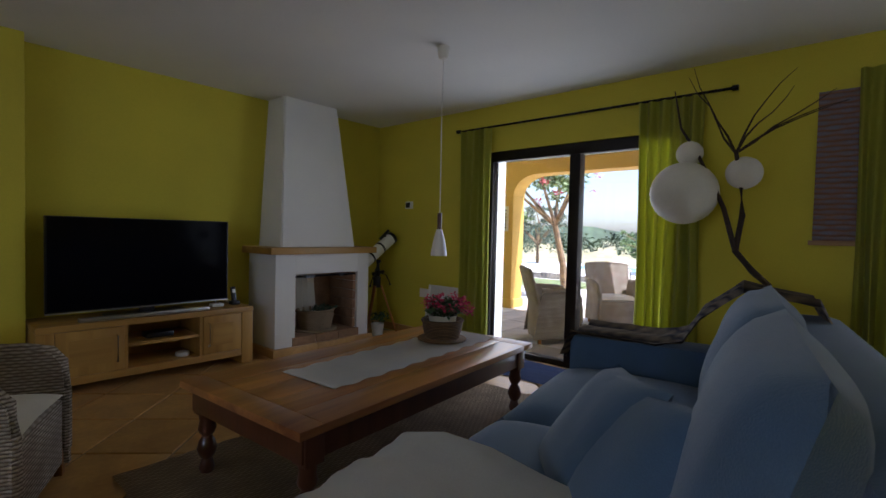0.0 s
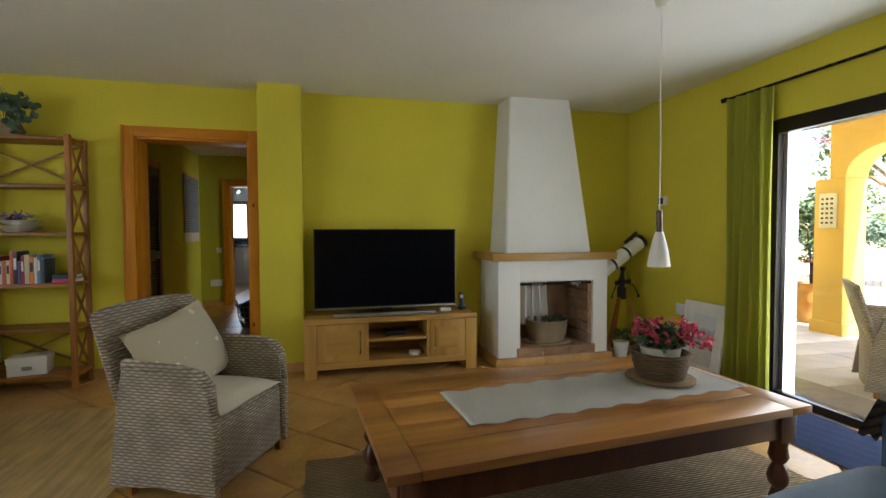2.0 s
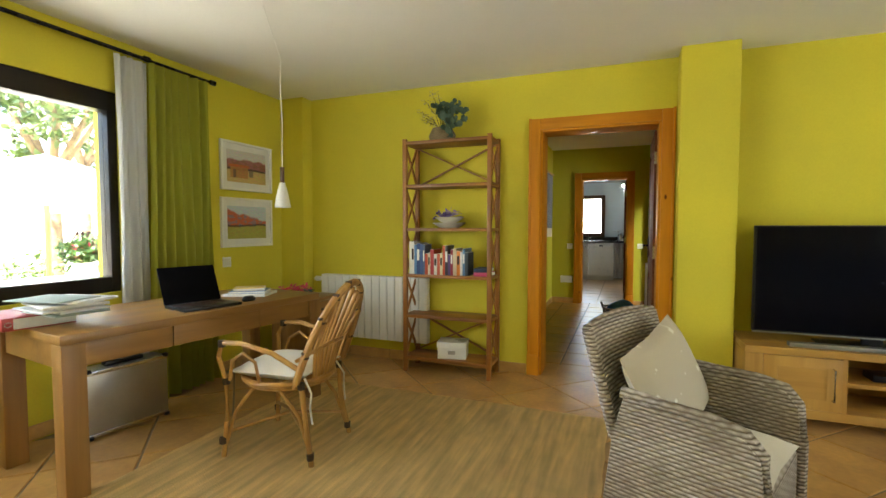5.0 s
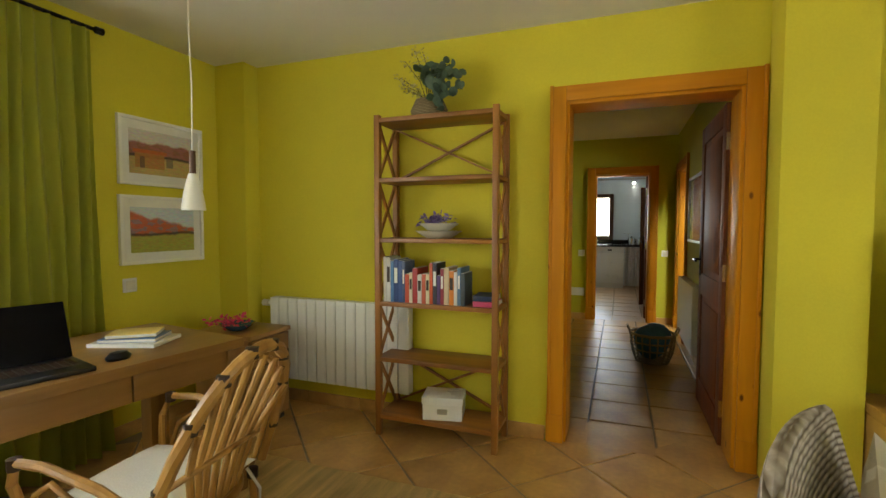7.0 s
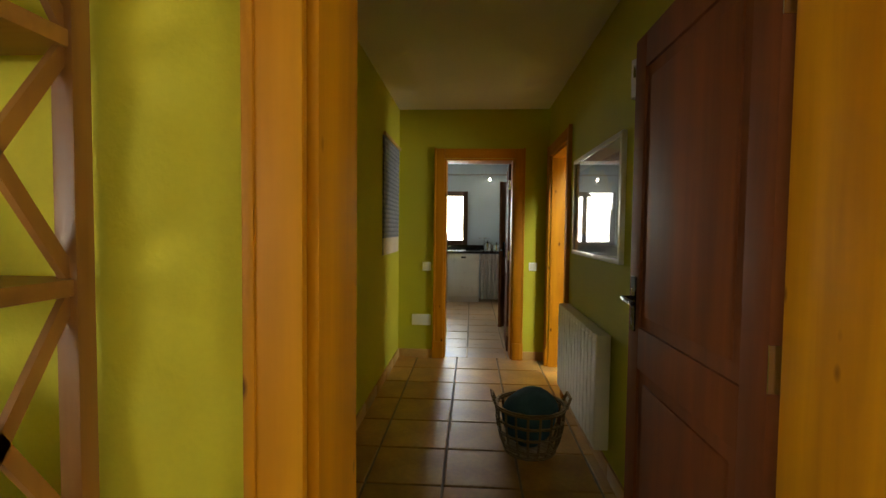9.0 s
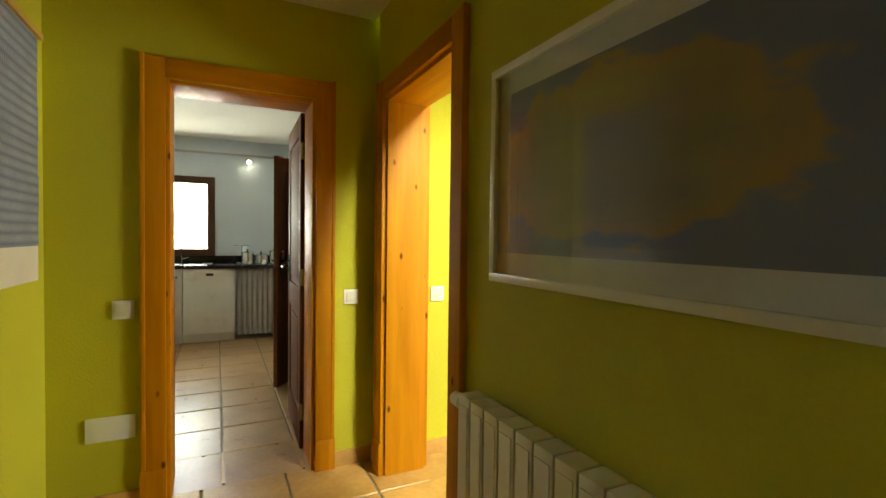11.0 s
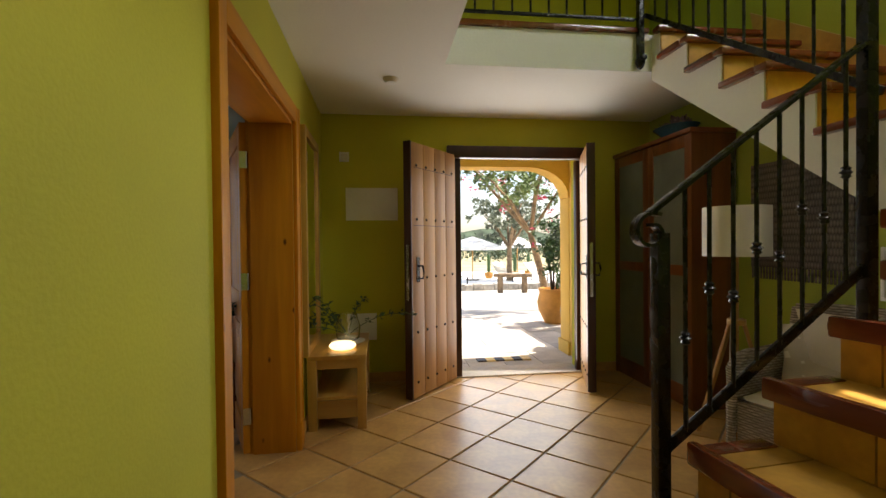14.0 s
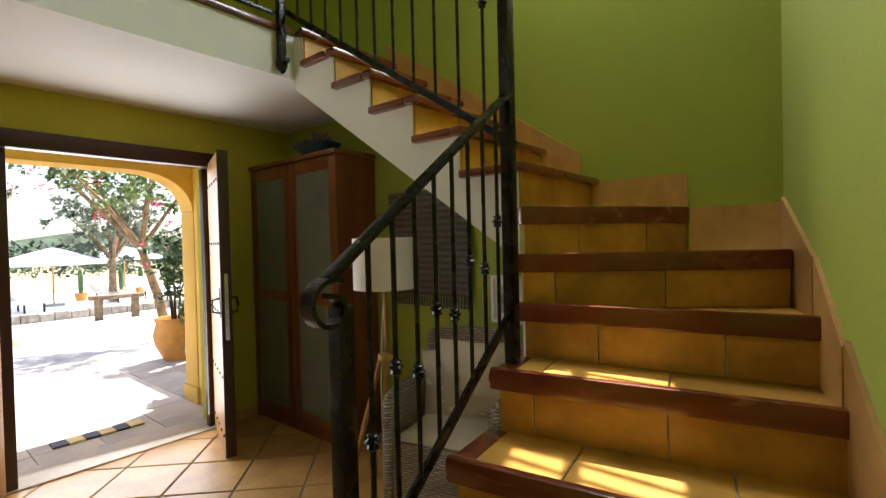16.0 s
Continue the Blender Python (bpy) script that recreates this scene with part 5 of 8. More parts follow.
# ---- wicker armchair ----
def wicker_chair(at, turn, label, pillow=True, group=""):
    """An armchair of grey wicker; it faces its own +x."""
    ob = thing("wicker_armchair", at, turn, label, "armchair", group)
    for s in (-1, 1):
        bm = bmesh.new()
        outline = [(-0.37, 0.05), (-0.05, 0.075), (0.30, 0.05), (0.285, 0.40), (0.27, 0.56), (0.22, 0.615), (0.10, 0.63), (-0.10, 0.635), (-0.24, 0.66), (-0.30, 0.50)]
        for y0, y1 in ((s * 0.255, s * 0.305),):
            a = [bm.verts.new((x, y0 + 0.02 * s * (z < 0.2), z)) for x, z in outline]
            b = [bm.verts.new((x, y1 + 0.02 * s * (z > 0.5), z)) for x, z in outline]
            bm.faces.new(a)
            bm.faces.new(b)
            for i in range(len(outline)):
                j = (i + 1) % len(outline)
                bm.faces.new((a[i], a[j], b[j], b[i]))
        part("arm_panel", bm, M["wicker"], ob)
    bm = bmesh.new()
    box(bm, 0.235, 0.275, -0.26, 0.26, 0.06, 0.385, bevel=0.012)
    part("front_panel", bm, M["wicker"], ob)
    bm = bmesh.new()
    rows = []
    for j in range(9):
        z = 0.06 + 0.82 * j / 8
        lean = -0.27 - 0.05 * max(0, (z - 0.3)) - 0.28 * max(0, z - 0.45)
        half = 0.27 + 0.03 * min(1, z)
        rows.append([(lean - 0.035 * (1 - (i / 10 * 2 - 1) ** 2), half * (i / 10 * 2 - 1), z + 0.02 * (1 - (i / 10 * 2 - 1) ** 2) * (j == 8)) for i in range(11)])
    f = [[bm.verts.new(p) for p in r] for r in rows]
    b = [[bm.verts.new((p[0] - 0.04, p[1], p[2])) for p in r] for r in rows]
    for q in (f, b):
        for j in range(8):
            for i in range(10):
                bm.faces.new((q[j][i], q[j][i + 1], q[j + 1][i + 1], q[j + 1][i]))
    for j in range(8):
        for i in (0, 10):
            bm.faces.new((f[j][i], f[j + 1][i], b[j + 1][i], b[j][i]))
    for i in range(10):
        for j in (0, 8):
            bm.faces.new((f[j][i], f[j][i + 1], b[j][i + 1], b[j][i]))
    part("backrest", bm, M["wicker"], ob)
    bm = bmesh.new()
    tube(bm, [(p[0] - 0.02, p[1], p[2]) for p in rows[8]], 0.026, 8)
    for s in (-1, 1):
        tube(bm, [(rows[j][0 if s < 0 else 10][0] - 0.02, s * (0.27 + 0.03 * min(1, rows[j][0][2])), rows[j][0][2]) for j in range(4, 9)], 0.026, 8)
        tube(bm, [(-0.27, s * 0.285, 0.655), (-0.10, s * 0.29, 0.645), (0.10, s * 0.295, 0.64), (0.215, s * 0.295, 0.62), (0.268, s * 0.29, 0.565), (0.285, s * 0.285, 0.42), (0.285, s * 0.285, 0.13)], 0.026, 8)
    part("braided_edge", bm, M["wicker"], ob)
    part("seat_base", blk(-0.28, 0.24, -0.255, 0.255, 0.30, 0.36, bevel=0.01), M["wicker"], ob)
    for x, y in ((0.25, -0.27), (0.25, 0.27), (-0.27, -0.26), (-0.27, 0.26)):
        bm = bmesh.new()
        bar(bm, (x * 1.02, y, 0.0), (x, y, 0.2), 0.042, 0.042, 0.006)
        part("leg", bm, M["teak"], ob)
    bm = bmesh.new()
    puffy(bm, 0.55, 0.52, 0.11)
    bmesh.ops.translate(bm, vec=(0.005, 0, 0.405), verts=bm.verts)
    part("seat_cushion", bm, M["cream"], ob, "cream seat cushion")
    if pillow:
        bm = bmesh.new()
        puffy(bm, 0.45, 0.56, 0.15, 14)
        bmesh.ops.transform(bm, matrix=pose(-0.205, 0.015, 0.635, 0, -116, 0) @ pose(0, 0, 0, 0, 0, -11), verts=bm.verts)
        part("pillow", bm, M["ikat"], ob, "beige ikat pillow")
    ob.scale = (0.82, 1.03, 0.95)
    return ob


wicker_chair((1.357, 2.881, 0), -24.4, "grey wicker armchair with a cream cushion and ikat pillow")

# ---- sofa ----
sofa = thing("sofa", (3.0, 1.43, 0), 8.5, "blue-grey upholstered sofa with loose cushions", "sofa")
S = M["sofa"]
part("base", blk(-1.05, 1.0, -1.10, -0.04, 0.08, 0.28, bevel=0.03), S, sofa)
part("back_frame", blk(-1.05, 1.1, -1.32, -1.06, 0.08, 0.82, bevel=0.06), S, sofa)
part("armrest", blk(0.90, 1.16, -1.06, 0.0, 0.08, 0.59, bevel=0.05), S, sofa)
for x0, x1 in ((-1.04, -0.065), (-0.06, 0.895)):
    bm = bmesh.new()
    puffy(bm, x1 - x0, 0.92, 0.23, 14, corner=0.04)
    bmesh.ops.translate(bm, vec=((x0 + x1) / 2, -0.44, 0.345), verts=bm.verts)
    part("seat_cushion", bm, S, sofa)
    bm = bmesh.new()
    puffy(bm, x1 - x0 + 0.04, 0.62, 0.30, 14, corner=0.04)
    bmesh.ops.transform(bm, matrix=pose((x0 + x1) / 2, -0.93, 0.67, 106, 0, 0), verts=bm.verts)
    part("back_cushion", bm, S, sofa)
for x in (-0.98, 1.08):
    for y in (-1.0, -0.12):
        part("leg", blk(x - 0.03, x + 0.03, y - 0.03, y + 0.03, 0, 0.085), M["darkwood"], sofa)
for at, ang in (((2.60, 0.84, 0.575), 30), ((2.46, 0.70, 0.58), 34)):
    bm = bmesh.new()
    puffy(bm, 0.46, 0.46, 0.17)
    bmesh.ops.transform(bm, matrix=pose(*at, 0, 0, ang) @ pose(0, 0, 0, -52, 6, 8), verts=bm.verts)
    solid("throw_pillow", bm, M["sofa"], "blue-grey pillow leaning on the sofa", "pillow")


def drape(name, path, wide, mat, label, seed, axis="x", amp=1.0, thick=0.012):
    """A throw that lies over a run of points, with loose folds."""
    rnd = random.Random(seed)
    bm = bmesh.new()
    rows = []
    for k, p in enumerate(path):
        row = []
        for i in range(25):
            u = i / 24 - 0.5
            w = amp * (0.007 * math.sin(i * 0.55 + k * 0.9) + 0.004 * math.sin(i * 1.3 + k * 1.7))
            row.append(bm.verts.new((p[0] + (u * wide if axis == "x" else 0), p[1] + (u * wide if axis == "y" else 0), p[2] + w)))
        rows.append(row)
    for a, b in zip(rows, rows[1:]):
        for i in range(24):
            bm.faces.new((a[i], a[i + 1], b[i + 1], b[i]))
    bmesh.ops.solidify(bm, geom=list(bm.faces), thickness=thick)
    return solid(name, bm, mat, label, "throw")


M["plaid"] = weave("brown_patterned_throw", (0.30, 0.22, 0.13), (0.03, 0.025, 0.03), 20, 9)
ob = drape("throw_blanket", [(1.03, 0.03, 0.45), (1.03, -0.04, 0.605), (1.03, -0.30, 0.608), (1.02, -0.50, 0.615), (0.98, -0.64, 0.66), (0.95, -0.72, 0.80), (0.95, -0.90, 0.955), (0.98, -1.2, 0.90), (0.98, -1.34, 0.6)], 0.44, M["plaid"], "dark patterned throw over the sofa corner", 3, amp=2.6, thick=0.03)
ob.matrix_basis = pose(3.0, 1.43, 0, 0, 0, 8.5)
ob = drape("throw_blanket", [(-1.0, 0.07, 0.12), (-1.0, 0.06, 0.42), (-1.0, 0.0, 0.54), (-1.0, -0.14, 0.585), (-1.0, -0.30, 0.58), (-0.99, -0.45, 0.54), (-0.96, -0.60, 0.50)], 0.50, M["linen"], "white throw over the end of the sofa", 4)
ob.matrix_basis = pose(3.0, 1.43, 0, 0, 0, 8.5)

# ---- paper lantern branch ----
M["lantern"] = material("rice_paper", (0.78, 0.74, 0.62), 0.8, vary=0.03, bump=0.1)
M["branch"] = material("dark_branch", (0.055, 0.032, 0.02), 0.8, vary=0.2, scale=20, bump=0.4)
lan = thing("lantern_branch", (4.66, 0.72, 0), 0, "twisted dark branch lamp with paper lanterns", "lamp")
bm = bmesh.new()
trunk = [(0, -0.1, 0.02), (0.02, -0.1, 0.5), (0.0, -0.08, 0.92), (-0.03, 0.0, 1.0), (0.0, 0.1, 1.12), (0.06, 0.08, 1.35), (0.03, 0.09, 1.55), (0.0, 0.12, 1.75)]
tube(bm, trunk, [0.024, 0.022, 0.021, 0.02, 0.02, 0.019, 0.016, 0.012], 8)
part("stem", bm, M["branch"], lan)
bm = bmesh.new()
tube(bm, [(0.0, 0.1, 1.12), (0.02, 0.18, 1.4), (-0.02, 0.24, 1.55), (0.02, 0.34, 1.75), (0.05, 0.46, 1.95), (0.02, 0.5, 2.2)], [0.017, 0.015, 0.014, 0.011, 0.008, 0.004], 7)
part("branch", bm, M["branch"], lan)
rnd = random.Random(8)
for k in range(7):
    p = Vector((0.0, 0.12, 1.74))
    d = Vector((rnd.uniform(-0.25, 0.1), rnd.uniform(-1.1, 0.6), rnd.uniform(0.5, 0.9))).normalized()
    pts = [p]
    for i in range(5):
        d = (d + Vector((rnd.uniform(-0.25, 0.25), rnd.uniform(-0.35, 0.35), rnd.uniform(-0.2, 0.12)))).normalized()
        pts.append(pts[-1] + d * 0.12)
    bm = bmesh.new()
    tube(bm, pts, [0.008, 0.007, 0.005, 0.004, 0.003, 0.0015], 5)
    part("twig", bm, M["branch"], lan)
part("foot", blk(-0.16, 0.16, -0.26, 0.06, 0, 0.03, bevel=0.01), M["darkwood"], lan)
for (x, y, z), r in (((0.02, 0.42, 1.50), 0.215), ((0.06, 0.08, 1.62), 0.105), ((0.05, 0.40, 1.77), 0.085)):
    bm = bmesh.new()
    prof = []
    for i in range(33):
        a = math.pi * i / 32
        prof.append((max(0.02, r * math.sin(a)) * (1 - 0.012 * (i % 2)), -r * 0.97 * math.cos(a)))
    lathe(bm, prof, x, y, z, 28)
    part("paper_lantern", bm, M["lantern"], lan, "round ribbed paper lantern")
tap = thing("wall_tapestry", (5.07, 0.30, 1.2), 0, "woven blue and rust tapestry on the wall", "tapestry")
M["tapestry"] = weave("blue_rust_weave", (0.18, 0.20, 0.27), (0.26, 0.12, 0.06), 30, 8)
part("cloth", blk(-0.01, 0.008, -0.2, 0.16, 0, 0.95), M["tapestry"], tap)
part("rod", blk(-0.02, 0.012, -0.22, 0.18, -0.03, 0.0), M["oak_y"], tap)

# ---- bookshelf and what stands on it ----
shelf = thing("bookshelf", (-0.73, 4.44, 0), 0, "brown wooden open bookshelf with crossed braces", "bookshelf")
SW, SD, SH = 0.775, 0.285, 1.97
for x in (0, SW - 0.035):
    for y in (0, SD - 0.035):
        part("post", blk(x, x + 0.035, y, y + 0.035, 0, SH, bevel=0.003), M["teak"], shelf)
LEVELS = (0.105, 0.465, 0.81, 1.20, 1.565, 1.925)
for z in LEVELS:
    part("shelf_board", blk(0.005, SW - 0.005, 0.004, SD - 0.004, z, z + 0.026, bevel=0.003), M["teak_x"], shelf)
for z0, z1 in zip(LEVELS, LEVELS[1:]):
    for x in (0.0175, SW - 0.0175):
        for a, b in ((0.03, SD - 0.03), (SD - 0.03, 0.03)):
            bm = bmesh.new()
            bar(bm, (x, a, z0 + 0.03), (x, b, z1), 0.012, 0.022)
            part("brace", bm, M["teak"], shelf)
for z0, z1 in ((LEVELS[0], LEVELS[1]), (LEVELS[4], LEVELS[5])):
    for a, b in ((0.03, SW - 0.03), (SW - 0.03, 0.03)):
        bm = bmesh.new()
        bar(bm, (a, SD - 0.02, z0 + 0.03), (b, SD - 0.02, z1), 0.022, 0.012)
        part("brace", bm, M["teak"], shelf)
tones = [(0.72, 0.70, 0.64), (0.70, 0.68, 0.62), (0.10, 0.24, 0.48), (0.03, 0.07, 0.22), (0.05, 0.10, 0.28), (0.08, 0.12, 0.25), (0.55, 0.08, 0.03), (0.70, 0.62, 0.45), (0.45, 0.04, 0.04), (0.66, 0.64, 0.60), (0.60, 0.12, 0.06), (0.72, 0.66, 0.40), (0.62, 0.10, 0.03), (0.05, 0.04, 0.06), (0.10, 0.05, 0.18), (0.30, 0.03, 0.05), (0.62, 0.50, 0.32), (0.75, 0.24, 0.03), (0.70, 0.68, 0.66), (0.12, 0.22, 0.36), (0.06, 0.08, 0.10)]
rnd = random.Random(21)
x = -0.685
for i, tone in enumerate(tones):
    w = rnd.uniform(0.019, 0.033)
    h = (0.275, 0.27, 0.25, 0.262, 0.255, 0.25)[i] if i < 6 else rnd.uniform(0.17, 0.225)
    if i in (12, 13):
        h = 0.245
    mat = material("book_cover", tone, 0.5, vary=0.08, bump=0.03)
    bk = thing("book", (x, 4.47, 0.836), 0, "upright book with a coloured spine on the shelf", "book", "books on the shelf")
    d = rnd.uniform(0.13, 0.18)
    part("cover", blk(0, w - 0.001, 0, d, 0, h, bevel=0.002), mat, bk)
    part("pages", blk(0.003, w - 0.004, 0.004, d + 0.001, 0.004, h + 0.0015), M["paper"], bk)
    if i % 2:
        part("spine_mark", blk(0.004, w - 0.005, -0.0012, 0.0, h * 0.45, h * 0.8), M["paper"] if sum(tone) < 1 else M["bind"], bk)
    x += w
for k, tone in enumerate(((0.60, 0.06, 0.18), (0.03, 0.05, 0.12))):
    bk = thing("book", (-0.11, 4.47, 0.837 + 0.032 * k), 4 * k, "flat lying book on the shelf", "book", "books on the shelf")
    part("cover", blk(0, 0.13, 0, 0.18, 0, 0.03, bevel=0.002), material("book_cover", tone, 0.5, bump=0.03), bk)
    part("pages", blk(0.003, 0.131, 0.003, 0.177, 0.003, 0.027), M["paper"], bk)
for z, r0, r1, h in ((1.226, 0.06, 0.145, 0.045), (1.272, 0.05, 0.125, 0.045)):
    bm = bmesh.new()
    lathe(bm, [(r0, 0), (r0 + 0.02, 0.004), (r1, h), (r1 - 0.008, h), (r0, 0.01), (0, 0.01)], -0.36, 4.58, z, 28)
    solid("bowl", bm, M["ceramic"], "stacked cream ceramic bowl with lavender", "bowl", group="stacked bowls")
bm = bmesh.new()
leaves(bm, cloud(random.Random(3), 130, (-0.37, 4.56, 1.335), 0.12, 0.06, 0.035), 0.035, random.Random(4))
solid("lavender", bm, M["lilac"], "dried lilac blossoms lying in the bowl", "dried flowers")
sb = thing("storage_box", (-0.42, 4.46, 0.132), 12, "white cardboard storage box with a lid", "box")
part("box_body", blk(0, 0.24, 0, 0.18, 0, 0.10, bevel=0.004), M["whiteenamel"], sb)
part("lid", blk(-0.005, 0.245, -0.005, 0.185, 0.095, 0.14, bevel=0.004), M["whiteenamel"], sb)
part("label_holder", blk(0.09, 0.15, -0.004, 0.0, 0.04, 0.07), M["silver"], sb)
pl = thing("basket_plant", (-0.42, 4.57, 1.951), 0, "eucalyptus in a pale woven basket on the shelf", "plant")
bm = bmesh.new()
lathe(bm, [(0.105, 0), (0.118, 0.05), (0.112, 0.06), (0.085, 0.115), (0.078, 0.115), (0.10, 0.05), (0.09, 0.02)], sides=20, squash=0.72)
part("basket_body", bm, M["palebasket"], pl)


def round_leaf(bm, c, size, rnd):
    """A nearly round leaf on a short stalk, cupped along its middle."""
    way = Vector((rnd.uniform(-1, 1), rnd.uniform(-1, 0.4), rnd.uniform(-0.4, 1))).normalized()
    side = way.cross(Vector((rnd.uniform(-0.5, 0.5), -1, rnd.uniform(-0.3, 0.6)))).normalized()
    nrm = side.cross(way)
    rim = []
    for k in range(8):
        a = 2 * math.pi * k / 8
        rim.append(bm.verts.new(Vector(c) + way * size * (0.5 - 0.5 * math.cos(a)) + side * size * 0.46 * math.sin(a) + nrm * size * 0.10 * abs(math.sin(a))))
    bm.faces.new(rim)


rnd = random.Random(31)
green, stalks, white = bmesh.new(), bmesh.new(), bmesh.new()
for tip, n, size in (((0.05, -0.03, 0.30), 11, 0.05), ((0.15, -0.04, 0.30), 11, 0.052), ((0.22, -0.06, 0.24), 11, 0.052), ((0.00, -0.02, 0.26), 9, 0.05), ((0.17, -0.12, 0.10), 11, 0.052), ((0.15, -0.14, 0.00), 10, 0.05), ((0.09, -0.06, 0.22), 10, 0.055), ((0.24, -0.08, 0.13), 9, 0.048), ((-0.06, 0.0, 0.30), 7, 0.04)):
    tip = Vector(tip)
    mid = tip * 0.5 + Vector((0, 0, 0.10))
    tube(stalks, [(0, 0, 0.06), tuple(mid), tuple(tip)], [0.003, 0.0025, 0.0015], 5)
    for k in range(n):
        u = 0.35 + 0.65 * (k + rnd.random()) / n
        p = Vector((0, 0, 0.06)).lerp(mid, min(1, 2 * u)) if u < 0.5 else mid.lerp(tip, 2 * u - 1)
        round_leaf(green, p + Vector((rnd.uniform(-0.02, 0.02), rnd.uniform(-0.02, 0.02), rnd.uniform(-0.015, 0.015))), size * rnd.uniform(0.8, 1.25), rnd)
for tip in ((-0.10, 0, 0.42), (-0.16, 0, 0.36), (-0.17, -0.02, 0.22), (-0.13, -0.03, 0.17), (-0.04, 0.0, 0.40), (-0.20, 0, 0.27)):
    tip = Vector(tip)
    mid = tip * 0.5 + Vector((0.02, 0, 0.05))
    tube(stalks, [(0, 0, 0.06), tuple(mid), tuple(tip)], [0.003, 0.002, 0.0012], 5)
    for k in range(5):
        p = mid.lerp(tip, k / 4)
        leaves(white, cloud(rnd, 9, tuple(p), 0.03, 0.025, 0.025), 0.020, rnd)
part("foliage", green, M["greyleaf"], pl, "round grey-green eucalyptus leaves")
part("white_blossom", white, material("dry_pale_blossom", (0.55, 0.50, 0.22), 0.8, vary=0.15, scale=30, bump=0.1), pl, "pale dried blossom sprays")
part("stems", stalks, M["branch"], pl)


# ---- radiators ----
def radiator(at, turn, n, height, label):
    ob = thing("radiator", at, turn, label, "radiator")
    sec = bmesh.new()
    box(sec, 0.0025, 0.0775, 0.0, 0.075, 0, height, bevel=0.007)
    box(sec, 0.012, 0.068, -0.003, 0.0, 0.03, height - 0.03)
    me = mesh_of("fin", sec, M["whiteenamel"])
    for i in range(n):
        f = new("fin", me)
        f.parent, f.location = ob, (0.08 * i, 0, 0)
    bm = bmesh.new()
    tube(bm, [(-0.05, 0.04, height - 0.05), (0.01, 0.04, height - 0.05)], 0.016, 8)
    tube(bm, [(-0.09, 0.04, height - 0.05), (-0.04, 0.04, height - 0.05)], 0.024, 12)
    part("valve", bm, M["whiteenamel"], ob)
    bm = bmesh.new()
    tube(bm, [(-0.03, 0.04, height - 0.05), (-0.03, 0.09, height - 0.05)], 0.008, 6)
    tube(bm, [(0.0, 0.04, 0.06), (-0.03, 0.04, 0.06), (-0.03, 0.09, 0.06)], 0.008, 6)
    part("pipe", bm, M["chrome"], ob)
    bm = bmesh.new()
    for x in (0.12, 0.08 * n - 0.12):
        box(bm, x, x + 0.02, 0.07, 0.1, height - 0.14, height - 0.1)
    part("bracket", bm, M["whiteenamel"], ob)
    return ob


radiator((-1.72, 4.655, 0.19), 0, 14, 0.59, "white ribbed radiator under the green-yellow wall")
radiator((1.275, 6.46, 0.17), 90, 13, 0.60, "white ribbed radiator in the corridor")
bpy.data.objects["radiator.001"].matrix_basis = pose(1.275, 7.48, 0.17, 0, 0, -90)

# ---- desk ----
M["desk_y"] = wood("brown_oak_top", (0.36, 0.19, 0.055), (0.22, 0.11, 0.03), 0.38, 9, "y", spread=0.06)
M["desk_z"] = wood("brown_oak_leg", (0.36, 0.185, 0.05), (0.21, 0.10, 0.028), 0.42, 9, "z", spread=0.06)
desk = thing("desk", (-1.24, 2.13, 0), 0, "solid oak desk with thick square legs", "desk")
desk.matrix_basis = pose(-1.24, 2.13, 0, 0, 0, -8)
part("desktop", blk(-0.74, 0, 0.0, 1.56, 0.715, 0.76, bevel=0.006), M["desk_y"], desk)
for x in (-0.74, -0.095):
    for y in (0.0, 1.465):
        part("leg", blk(x + 0.0015, x + 0.0985, y + 0.0015, y + 0.0985, 0, 0.7155, bevel=0.006), M["desk_z"], desk)
part("rail", blk(-0.70, -0.06, 0.02, 0.045, 0.60, 0.714, bevel=0.003), M["desk_y"], desk)
part("rail", blk(-0.70, -0.06, 1.515, 1.54, 0.60, 0.714, bevel=0.003), M["desk_y"], desk)
part("rail", blk(-0.72, -0.695, 0.095, 1.465, 0.60, 0.714, bevel=0.003), M["desk_y"], desk)
for y0, y1 in ((0.095, 0.50), (0.505, 1.05), (1.055, 1.465)):
    part("drawer_front", blk(-0.035, -0.012, y0, y1, 0.605, 0.714, bevel=0.003), M["desk_y"], desk)
dr = thing("drawer_unit", (-1.40, 4.12, 0), 0, "oak drawer unit with three drawers on castors", "drawer unit")
part("carcass", blk(-0.46, -0.02, 0, 0.36, 0.05, 0.60, bevel=0.006), M["desk_z"], dr)
part("top_board", blk(-0.47, 0.0, -0.005, 0.365, 0.60, 0.63, bevel=0.005), M["desk_y"], dr)
for z in (0.07, 0.25, 0.43):
    d = part("drawer_front", blk(-0.019, 0.0, 0.02, 0.34, z, z + 0.165, bevel=0.003), M["desk_y"], dr)
    part("grip_slot", blk(-0.01, 0.002, 0.09, 0.27, z + 0.085, z + 0.105), M["bind"], d)
for x in (-0.42, -0.06):
    for y in (0.04, 0.32):
        bm = bmesh.new()
        tube(bm, [(x, y - 0.012, 0.025), (x, y + 0.012, 0.025)], 0.025, 10)
        part("castor", bm, M["black"], dr)
bm = bmesh.new()
lathe(bm, [(0.04, 0), (0.06, 0.006), (0.11, 0.045), (0.104, 0.045), (0.05, 0.012), (0, 0.012)], -1.62, 4.24, 0.631, 24)
M["blueglaze"] = material("blue_glaze", (0.05, 0.13, 0.20), 0.2, vary=0.1, bump=0.0)
solid("blue_bowl", bm, M["blueglaze"], "blue glazed bowl on the drawer unit", "bowl")
bm = bmesh.new()
